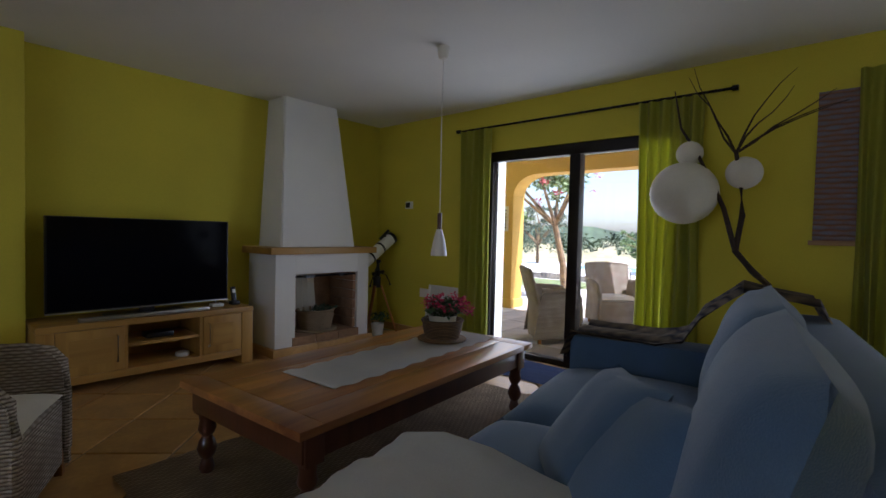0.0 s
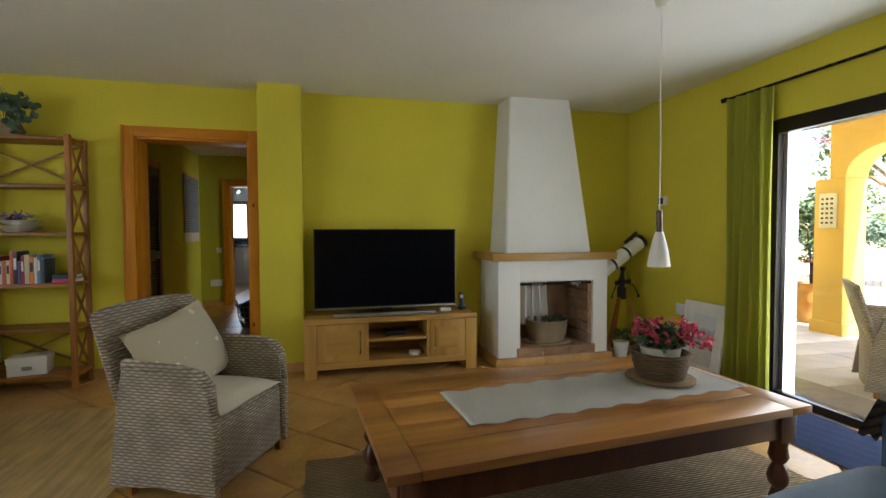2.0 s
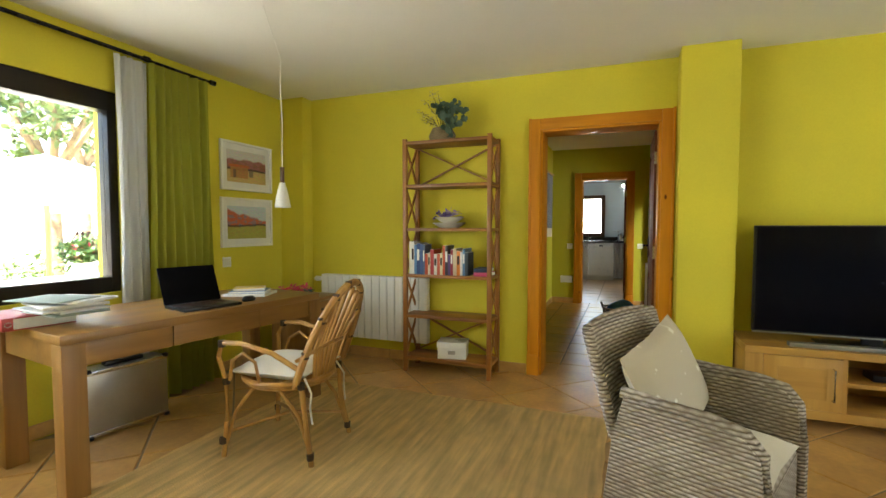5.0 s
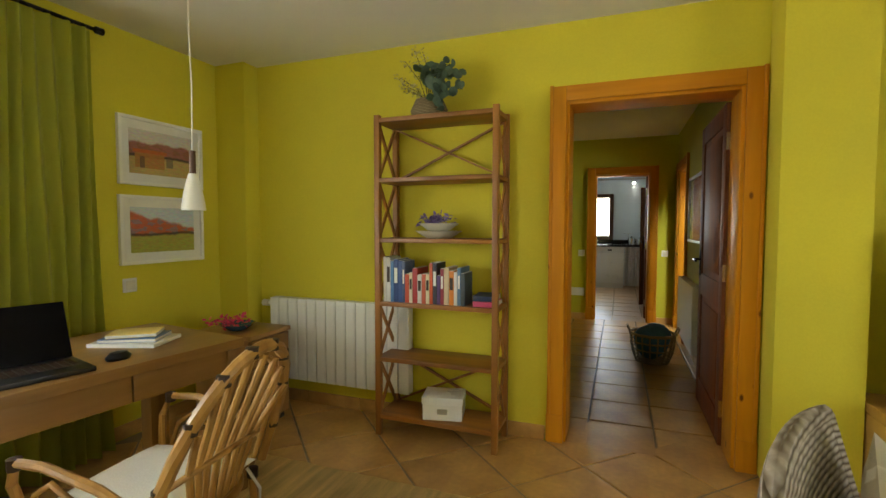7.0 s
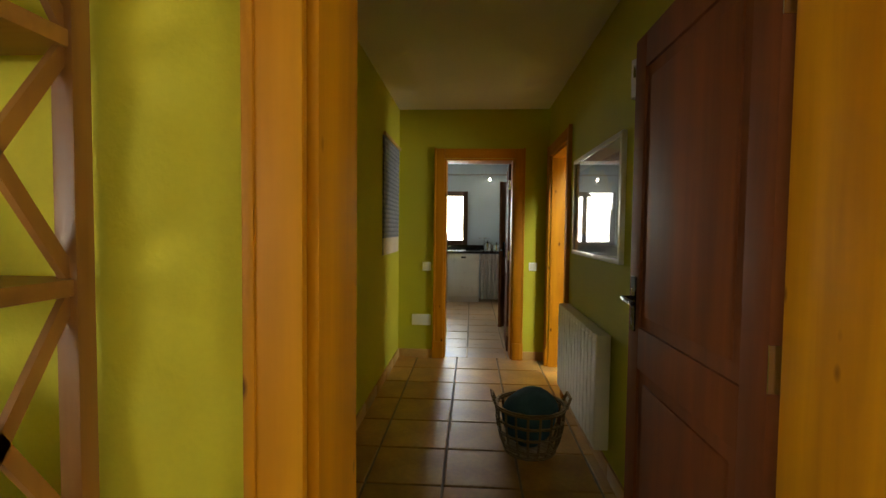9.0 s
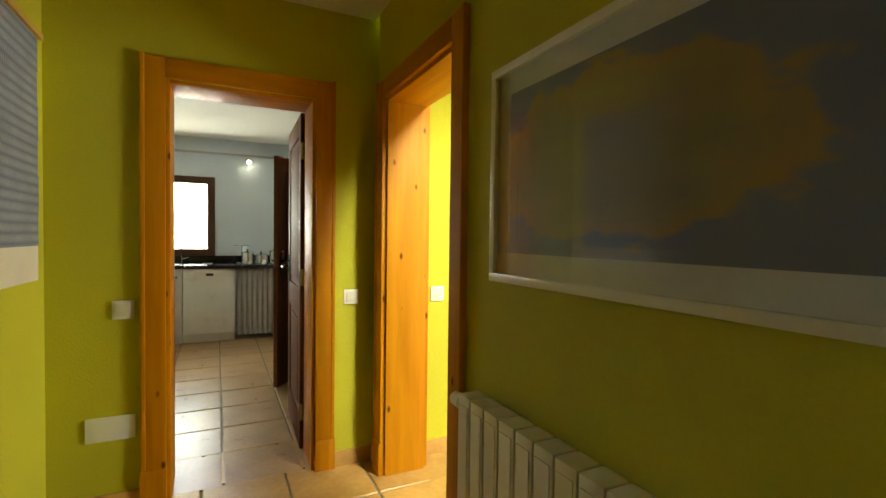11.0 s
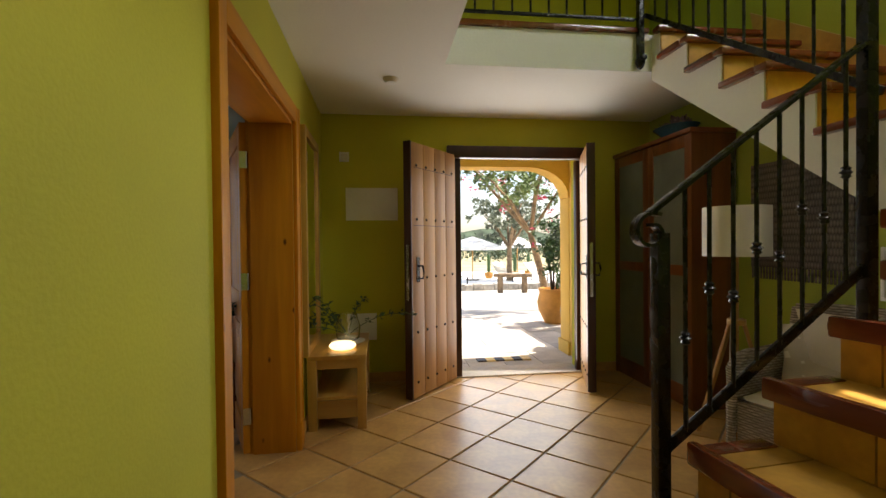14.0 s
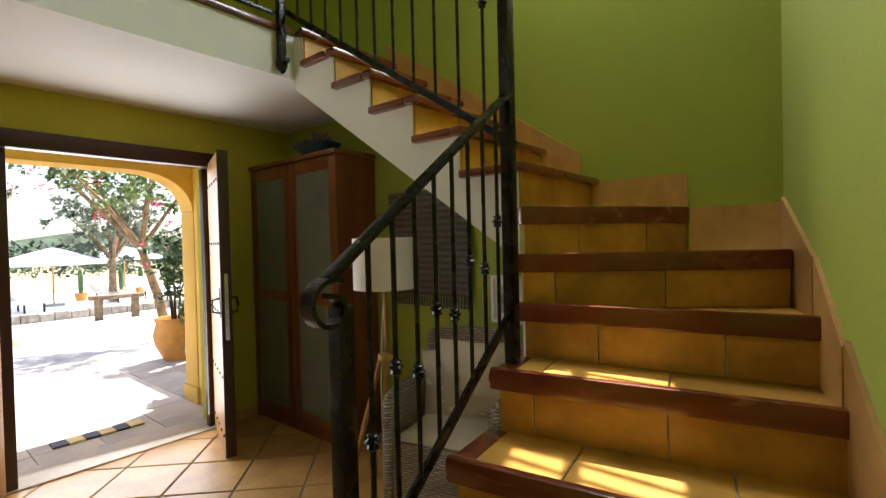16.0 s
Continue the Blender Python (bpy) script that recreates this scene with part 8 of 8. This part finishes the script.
# ---- outside: ground and porches ----
M["gravel"] = material("sunlit_gravel", (0.50, 0.46, 0.40), 0.95, vary=0.15, scale=1.2, grain=90, bump=0.5)
M["field"] = material("dry_grass_field", (0.40, 0.33, 0.19), 0.95, vary=0.2, scale=0.25, grain=8, bump=0.4, mottle=(0.24, 0.24, 0.11))
M["stone"] = material("pale_rubble_stone", (0.45, 0.40, 0.32), 0.9, vary=0.2, scale=6, grain=40, bump=0.5, spread=0.15)
M["pool"] = material("pool_water", (0.10, 0.38, 0.46), 0.05, vary=0.05, bump=0.05)
M["hill"] = material("far_scrub", (0.10, 0.14, 0.085), 0.95, vary=0.3, scale=0.15, grain=2, bump=0.5)
M["lawn"] = material("lawn_grass", (0.20, 0.24, 0.09), 0.95, vary=0.25, scale=3, grain=120, bump=0.6)
bm = bmesh.new()
xs = [-400, -60, -20, -2.4, 5.3, 9.5, 24, 60, 400]
zs = [-0.4, -0.3, -0.12, -0.075, -0.075, -0.075, -0.92, -1.0, -1.2]
rows = []
for y in (-400, -40, 0, 40, 400):
    rows.append([bm.verts.new((x, y, z)) for x, z in zip(xs, zs)])
for a, b in zip(rows, rows[1:]):
    for i in range(len(xs) - 1):
        bm.faces.new((a[i], a[i + 1], b[i + 1], b[i]))
ground = solid("ground", bm, M["gravel"], "pale dry ground falling to the fields", "ground", "structure")
pav = solid("pavement", blk(5.36, 9.3, -4.0, 11.0, -0.2, -0.062), M["grout"], "mortar bed of the terrace paving", "pavement", "structure", smooth=False)
slab = bmesh.new()
box(slab, -0.197, 0.197, -0.197, 0.197, -0.03, 0)
slab_me = mesh_of("paving_slab", slab, M["terrace"], False)
for i in range(9):
    for j in range(30):
        ob = new("paving_slab", slab_me)
        ob.parent, ob.location = pav, (5.98 + 0.4 * i, -0.6 + 0.4 * j, -0.05 + random.uniform(-0.003, 0.002))
fm = thing("door_mat", (6.20, 6.48, -0.048), 0, "striped coir mat outside the front door", "mat")
for i in range(6):
    part("stripe", blk(0, 0.13, 0.10 * i, 0.10 * i + 0.098, 0, 0.014), M["bind"] if i % 2 else M["jute"], fm, smooth=False)
O = M["ochre"]


def arcade(name, along, a_list, f0, f1, spring, top, width, label):
    """Porch piers with flat rounded arches between them."""
    ob = thing(name, (0, 0, 0), 0, label, "porch", kind="structure")
    for a in a_list:
        bm = bmesh.new()
        box(bm, *((a - width / 2, a + width / 2, f0, f1) if along == "x" else (f0, f1, a - width / 2, a + width / 2)), -0.08, spring, bevel=0.02)
        part("pier", bm, O, ob)
        bm = bmesh.new()
        box(bm, *((a - width / 2 - 0.02, a + width / 2 + 0.02, f0 - 0.02, f1 + 0.02) if along == "x" else (f0 - 0.02, f1 + 0.02, a - width / 2 - 0.02, a + width / 2 + 0.02)), -0.08, 0.10, bevel=0.01)
        part("pier_foot", bm, O, ob)
    for p, q in zip(a_list, a_list[1:]):
        lo, hi = p + width / 2, q - width / 2
        r = min(0.45, (hi - lo) / 2)
        line = [(p, spring)]
        for i in range(9):
            t = math.pi / 2 * i / 8
            line.append((lo + r - r * math.cos(t), spring + r * 0.75 * math.sin(t)))
        for i in range(9):
            t = math.pi / 2 * (1 - i / 8)
            line.append((hi - r + r * math.cos(t), spring + r * 0.75 * math.sin(t)))
        line.append((q, spring))
        poly = line + [(q, top), (p, top)]
        bm = bmesh.new()
        fa = [bm.verts.new((a, f0, z) if along == "x" else (f0, a, z)) for a, z in poly]
        fb = [bm.verts.new((a, f1, z) if along == "x" else (f1, a, z)) for a, z in poly]
        bm.faces.new(fa)
        bm.faces.new(fb)
        n = len(poly)
        for i in range(n):
            bm.faces.new((fa[i], fa[(i + 1) % n], fb[(i + 1) % n], fb[i]))
        part("arch", bm, O, ob, smooth=False)
    return ob


arcade("porch_arcade", "y", [-3.5, 1.2, 4.75], 7.9, 8.25, 1.85, 2.5, 0.36, "ochre rendered porch piers with flat arches")
solid("porch_roof", blk(5.34, 8.3, -3.8, 4.95, 2.5, 2.62), M["white"], "white plastered porch ceiling", "porch roof", "structure", smooth=False)
arcade("entrance_arch", "y", [5.83, 8.05], 6.35, 6.62, 1.75, 2.5, 0.30, "ochre rendered arch before the front door")
solid("entrance_pier", blk(5.75, 6.36, 5.66, 5.97, -0.08, 2.5, bevel=0.01), O, "ochre rendered side wall of the entrance", "pier", "structure")
solid("entrance_ceiling", blk(5.75, 6.7, 5.6, 8.3, 2.28, 2.6), M["white"], "white plastered ceiling of the entrance", "ceiling", "structure", smooth=False)
pq = thing("house_sign", (7.895, 4.75, 1.25), 0, "cream ceramic sign with a dark pattern on the pier", "sign")
part("board", blk(-0.02, 0, -0.10, 0.10, 0, 0.42, bevel=0.004), M["ceramic"], pq)
for r in range(6):
    for c in range(3):
        part("mark", blk(-0.0225, -0.02, -0.065 + 0.055 * c, -0.035 + 0.055 * c, 0.05 + 0.058 * r, 0.075 + 0.058 * r), M["bind"], pq, smooth=False)
PORCH = "porch wicker chairs"
wicker_chair((6.30, 2.92, -0.05), -48, "grey wicker armchair on the porch", False, PORCH)
wicker_chair((7.75, 2.75, -0.05), 222, "grey wicker armchair facing the house on the porch", False, PORCH)
wicker_chair((6.75, 1.75, -0.05), 110, "grey wicker armchair beside the porch table", False, PORCH)


# ---- outside: plants ----
def shrub_pot(at, pot_mat, h, r, label, leaf_h, leaf_r, seed, blossom=True):
    ob = thing("potted_shrub", at, 0, label, "plant")
    bm = bmesh.new()
    lathe(bm, [(r * 0.55, 0), (r * 0.9, h * 0.35), (r, h * 0.6), (r * 0.85, h * 0.88), (r * 0.9, h * 0.94), (r * 0.95, h), (r * 0.8, h), (r * 0.7, h * 0.85), (0, h * 0.85)], sides=26)
    part("pot", bm, pot_mat, ob)
    rnd = random.Random(seed)
    bm = bmesh.new()
    for k in range(5):
        a = rnd.uniform(0, 6.28)
        tube(bm, [(0.03 * math.cos(a), 0.03 * math.sin(a), h * 0.8), (0.06 * math.cos(a), 0.06 * math.sin(a), h + 0.3), (0.2 * math.cos(a), 0.2 * math.sin(a), h + leaf_h * 0.6)], [0.018, 0.014, 0.006], 6)
    part("stem", bm, M["branch"], ob)
    bm = bmesh.new()
    for cx, cy, cz in cloud(rnd, 46, (0, 0, h + leaf_h * 0.58), leaf_r * 0.85, leaf_r * 0.85, leaf_h * 0.42, 0.3):
        leaves(bm, cloud(rnd, 26, (cx, cy, cz), 0.12, 0.12, 0.10), 0.075, rnd)
    part("foliage", bm, M["leaf"], ob)
    if blossom:
        bm = bmesh.new()
        for cx, cy, cz in cloud(rnd, 14, (0, 0, h + leaf_h * 0.6), leaf_r, leaf_r, leaf_h * 0.45, 0.8):
            leaves(bm, cloud(rnd, 6, (cx, cy, cz), 0.03, 0.03, 0.03), 0.05, rnd)
        part("blossom", bm, M["pink"], ob)
    return ob


M["orangepot"] = material("orange_terracotta", (0.60, 0.28, 0.055), 0.6, vary=0.12, scale=5, bump=0.15)
M["greyglaze"] = material("grey_blue_glaze", (0.20, 0.27, 0.27), 0.25, vary=0.15, scale=6, bump=0.03)
shrub_pot((8.45, 5.36, -0.05), M["orangepot"], 0.55, 0.27, "dark leafy shrub in an orange clay pot", 1.25, 0.42, 91)
shrub_pot((6.72, 5.78, -0.05), M["greyglaze"], 0.75, 0.15, "slim grey glazed pot with small greenery", 0.2, 0.15, 92, False)
shrub_pot((8.9, 9.2, -0.06), M["orangepot"], 0.62, 0.30, "large clay urn with a leafy shrub", 0.9, 0.40, 93)


def tree(name, at, height, crown, spread, leaf_mat, label, seed, clumps=60, per=45, leaf=0.16, trunk=0.16, lean=(0.0, 0.0), blossom=None):
    """A tapered trunk, forked limbs and a crown of many small leaves with gaps."""
    rnd = random.Random(seed)
    ob = thing(name, at, 0, label, "tree")
    bm = bmesh.new()
    tips = []
    fork = Vector((lean[0] * 0.5, lean[1] * 0.5, height * 0.42))
    tube(bm, [(0, 0, -0.1), (lean[0] * 0.15 + 0.05, lean[1] * 0.2, height * 0.2), fork], [trunk, trunk * 0.8, trunk * 0.65], 9)
    for k in range(7):
        a = k * 0.9 + rnd.uniform(-0.3, 0.3)
        end = Vector((lean[0] + spread * 0.7 * math.cos(a), lean[1] + spread * 0.7 * math.sin(a), height * rnd.uniform(0.65, 0.95)))
        mid = fork.lerp(end, 0.5) + Vector((rnd.uniform(-0.2, 0.2), rnd.uniform(-0.2, 0.2), 0.15))
        tube(bm, [fork, mid, end], [trunk * 0.5, trunk * 0.3, 0.015], 6)
        tips += [mid, end]
    part("trunk", bm, M["bark"], ob)
    bm = bmesh.new()
    centre = (lean[0], lean[1], height * 0.72)
    spots = cloud(rnd, clumps, centre, spread, spread, crown, 0.25) + [tuple(t) for t in tips]
    for c in spots:
        r = rnd.uniform(0.18, 0.36) * spread * 0.45
        leaves(bm, cloud(rnd, per, c, r, r, r * 0.7, 0.1), leaf, rnd)
    part("crown", bm, leaf_mat, ob)
    if blossom:
        bm = bmesh.new()
        for c in cloud(rnd, 26, centre, spread, spread, crown, 0.6):
            leaves(bm, cloud(rnd, 14, c, 0.10, 0.10, 0.08), 0.07, rnd)
        part("blossom", bm, blossom, ob)
    return ob


M["bark"] = material("grey_bark", (0.30, 0.20, 0.11), 0.9, vary=0.25, scale=8, grain=40, bump=0.6)
M["olive"] = material("olive_leaf", (0.17, 0.20, 0.13), 0.7, vary=0.2, scale=2, grain=30, bump=0.1)
M["brightleaf"] = material("sunlit_leaf", (0.17, 0.25, 0.075), 0.6, vary=0.25, scale=1.5, grain=30, bump=0.1)
tree("bougainvillea", (10.3, 4.75, -0.1), 3.6, 0.7, 1.5, M["brightleaf"], "twisted tree with pink blossoms beside the terrace", 101, 46, 40, 0.11, 0.09, (0.2, 0.7), M["pink"])
tree("olive_tree", (22.0, 2.3, -0.9), 4.6, 1.5, 1.9, M["olive"], "silvery olive tree beyond the terrace", 102, 70, 46, 0.17, 0.16)
tree("fig_tree", (24.0, 7.4, -0.95), 2.6, 0.8, 1.7, M["brightleaf"], "low spreading tree beside the pool", 103, 34, 34, 0.16, 0.14)
tree("garden_tree", (16.5, 11.5, -0.6), 3.4, 1.0, 1.8, M["brightleaf"], "leafy garden tree seen from the porch", 104, 44, 36, 0.16, 0.14)
tree("garden_tree", (27.0, 15.0, -1.0), 4.0, 1.2, 2.4, M["olive"], "silvery garden tree across the lawn", 105, 44, 36, 0.2, 0.16)
solid("lawn", blk(10.2, 15.5, 6.2, 16.0, -0.5, -0.28), M["lawn"], "green lawn beside the terrace", "lawn", "structure")
sw = thing("garden_wall", (0, 0, 0), 0, "low wall of pale rubble stones", "wall", kind="structure")
rnd = random.Random(111)
y = -6.0
while y < 16:
    w = rnd.uniform(0.25, 0.5)
    part("stone", blk(19.4, 19.75, y, y + w - 0.02, -0.72, -0.42 + rnd.uniform(-0.02, 0.03), bevel=0.02), M["stone"], sw)
    y += w
solid("pool_deck", blk(19.75, 29, -10, 18, -0.9, -0.50), M["white"], "pale stone deck round the pool", "deck", "structure", smooth=False)
solid("pool", blk(24.5, 28, 4, 12, -0.52, -0.488), M["pool"], "blue swimming pool water", "pool", "structure", smooth=False)
bn = thing("log_bench", (17.2, 3.55, -0.55), 75, "rough wooden log bench on the gravel", "bench")
part("seat_log", blk(-0.65, 0.65, -0.16, 0.16, 0.58, 0.70, bevel=0.04), M["bark"], bn)
for x in (-0.42, 0.42):
    part("leg_log", blk(x - 0.10, x + 0.10, -0.12, 0.12, 0, 0.59, bevel=0.03), M["bark"], bn)


def parasol(at, r, h, label, name="parasol"):
    ob = thing(name, at, 10, label, "parasol")
    bm = bmesh.new()
    tube(bm, [(0, 0, 0), (0, 0, h)], 0.03, 8)
    part("pole", bm, M["bamboo"], ob)
    bm = bmesh.new()
    apex, base = bm.verts.new((0, 0, h + 0.05)), bm.verts.new((0, 0, h - 0.05))
    ring = [bm.verts.new((r * math.cos(k * math.pi / 4), r * math.sin(k * math.pi / 4), h - r * 0.28)) for k in range(8)]
    hem = [bm.verts.new((r * 0.99 * math.cos(k * math.pi / 4), r * 0.99 * math.sin(k * math.pi / 4), h - r * 0.28 - 0.12)) for k in range(8)]
    for k in range(8):
        j = (k + 1) % 8
        bm.faces.new((apex, ring[k], ring[j]))
        bm.faces.new((ring[k], hem[k], hem[j], ring[j]))
    bm.verts.remove(base)
    part("canopy", bm, M["whitecloth"], ob, "white cloth canopy", smooth=False)
    for k in range(8):
        bm = bmesh.new()
        tube(bm, [(0, 0, h), (r * math.cos(k * math.pi / 4), r * math.sin(k * math.pi / 4), h - r * 0.28 - 0.01)], 0.009, 5)
        part("rib", bm, M["bamboo"], ob)
    bm = bmesh.new()
    lathe(bm, [(0.3, 0), (0.3, 0.06), (0, 0.08)], sides=16)
    part("foot", bm, M["stone"], ob)
    return ob


parasol((22.6, 3.9, -0.5), 1.65, 2.0, "white garden parasol beside the pool")
parasol((25.5, 0.9, -0.5), 1.5, 2.0, "white garden parasol further along the pool")


def lounger(at, turn):
    ob = thing("sun_lounger", at, turn, "dark framed sun lounger with a pale mattress", "lounger", "sun loungers")
    part("mattress", blk(-0.9, 0.35, -0.30, 0.30, 0.30, 0.36, bevel=0.02), M["cream"], ob)
    part("backrest", blk(0, 0.75, -0.30, 0.30, -0.03, 0.03, bevel=0.02, turn=pose(0.35, 0, 0.33, 0, -38, 0)), M["cream"], ob)
    for x in (-0.8, 0.3):
        for y in (-0.28, 0.28):
            part("leg", blk(x - 0.02, x + 0.02, y - 0.02, y + 0.02, 0, 0.30), M["iron"], ob)
    return ob


for at, a in (((21.3, 5.1, -0.5), 25), ((22.4, 2.3, -0.5), 20), ((21.8, 0.9, -0.5), 20), ((21.2, 7.6, -0.5), 25)):
    lounger(at, a)
for k, (x, y) in enumerate(((23.6, 2.9), (23.9, 1.5), (24.2, 0.7))):
    cp = thing("cactus_pot", (x, y, -0.5), 0, "upright cactus in a clay pot", "plant", "potted cacti")
    bm = bmesh.new()
    lathe(bm, [(0.16, 0), (0.22, 0.3), (0.19, 0.3), (0, 0.28)], sides=16)
    part("pot", bm, M["orangepot"], cp)
    for dx in (-0.06, 0.06):
        bm = bmesh.new()
        lathe(bm, [(0.05, 0.28), (0.075, 0.5), (0.075, 1.0 + dx), (0.04, 1.1 + dx), (0, 1.12 + dx)], dx, 0, 0, 8)
        part("column", bm, M["leaf"], cp)
# far fields and scrub
bm = bmesh.new()
box(bm, 30, 390, -300, 300, -1.4, -0.94)
solid("field", bm, M["field"], "dry grass field beyond the pool", "field", "structure", smooth=False)
rnd = random.Random(121)
bm = bmesh.new()
for k in range(420):
    x, y = rnd.uniform(48, 130), rnd.uniform(-60, 110)
    s = rnd.uniform(0.7, 1.9) * (x / 60)
    leaves(bm, cloud(rnd, 110, (x, y, -0.9 + s * 0.5), s * 1.3, s * 1.3, s * 0.6, 0.15), s * 0.34, rnd)
solid("scrub", bm, M["hill"], "green scrub along the fields", "scrub", kind="stuff")
bm = bmesh.new()
n = 90
ridge = []
for i in range(n + 1):
    a = radians(-70 + 140 * i / n)
    hgt = 5 + 4 * math.sin(i * 0.21) + 2 * math.sin(i * 0.53 + 1) + rnd.uniform(-0.5, 0.5)
    ridge.append((bm.verts.new((300 * math.cos(a), 300 * math.sin(a), -2)), bm.verts.new((310 * math.cos(a), 310 * math.sin(a), hgt))))
for p, q in zip(ridge, ridge[1:]):
    bm.faces.new((p[0], q[0], q[1], p[1]))
solid("backdrop", bm, M["hill"], "wooded ridge on the horizon", "backdrop", "structure")

# ---- garden outside the desk window ----
parasol((-5.4, 4.35, -0.1), 1.75, 2.15, "large white cantilever parasol outside the window", "parasol")
gt = thing("garden_table", (-4.1, 3.75, -0.1), 0, "garden table with a white cloth", "table")
part("cloth", blk(-0.45, 0.45, -1.0, 0.9, 0.70, 0.82, bevel=0.01), M["linen"], gt)
for x in (-0.38, 0.38):
    for y in (-0.85, 0.8):
        part("leg", blk(x - 0.03, x + 0.03, y - 0.03, y + 0.03, 0, 0.70), M["bamboo"], gt)
shrub_pot((-4.0, 3.9, 0.722), M["ceramic"], 0.16, 0.11, "pink geranium in a pale pot on the garden table", 0.2, 0.17, 94)
for k, (x, y, h, sd) in enumerate(((-9.5, 3.2, 5.0, 1), (-9.0, 6.4, 5.5, 2), (-10.5, 9.5, 6.0, 3), (-11.5, 0.5, 5.5, 4), (-13.5, 5.5, 7.0, 5), (-14.0, 10.0, 7.5, 6), (-13, 14, 6.5, 7))):
    tree("garden_tree", (x, y, -0.2), h, h * 0.34, h * 0.36, M["brightleaf"] if k % 2 else M["olive"], "dense leafy tree in the side garden", 130 + sd, 56, 36, 0.17, 0.15)
rnd = random.Random(141)
for k in range(9):
    ob = thing("garden_bush", (-7.2 - rnd.uniform(0, 1.5), 1.0 + 1.1 * k, -0.15), 0, "low leafy bush along the garden", "bush", "garden bushes")
    bm = bmesh.new()
    for c in cloud(rnd, 26, (0, 0, 0.5), 0.75, 0.75, 0.5, 0.2):
        leaves(bm, cloud(rnd, 30, c, 0.22, 0.22, 0.16, 0.1), 0.10, rnd)
    part("foliage", bm, M["brightleaf"], ob)
    bm = bmesh.new()
    for a in range(4):
        tube(bm, [(0, 0, 0), (0.2 * math.cos(a * 1.6), 0.2 * math.sin(a * 1.6), 0.5)], 0.012, 5)
    part("stem", bm, M["branch"], ob)

# ---- floor tiles ----
def tile_mesh(name, size, mat):
    bm = bmesh.new()
    box(bm, -size / 2, size / 2, -size / 2, size / 2, -0.02, 0.0)
    top = [e for e in bm.edges if all(v.co.z > -0.001 for v in e.verts)]
    bmesh.ops.bevel(bm, geom=top, offset=0.004, segments=1, affect="EDGES")
    return mesh_of(name, bm, mat, smooth=False)


def lay(region, step, turn, mat, offset=(0, 0), skip=None, cap=300):
    """Square tiles over a rectangle, on a grid turned by so many degrees; whole tiles that reach past the walls run under them."""
    x0, x1, y0, y1 = region
    me = tile_mesh("tile", step - 0.012, mat)
    c, s = math.cos(radians(turn)), math.sin(radians(turn))
    n = int(max(x1 - x0, y1 - y0) / step * 1.2) + 3
    cx, cy = (x0 + x1) / 2 + offset[0], (y0 + y1) / 2 + offset[1]
    for i in range(-n, n + 1):
        for j in range(-n, n + 1):
            x, y = cx + step * (i * c - j * s), cy + step * (i * s + j * c)
            reach = step * 0.38
            if x0 - reach < x < x1 + reach and y0 - reach < y < y1 + reach and not (skip and skip(x, y)):
                ob = new("tile", me)
                ob.parent = floor
                ob.location = (x, y, random.uniform(-0.0012, 0.0008))
                ob.rotation_euler = (0, 0, radians(turn + 90 * random.randrange(4)))


lay((-2.15, 5.09, -1.0, 4.9), 0.45, 45, M["tile"])
lay((-0.10, 1.5, 5.06, 8.84), 0.40, 0, M["tile"], offset=(0.0, 0.0))
lay((1.72, 5.5, 5.6, 8.72), 0.40, 45, M["tile"])
lay((-1.9, 1.9, 9.05, 12.8), 0.40, 0, M["ktile"])
lay((2.1, 5.5, 8.98, 12.2), 0.45, 0, M["ktile"])
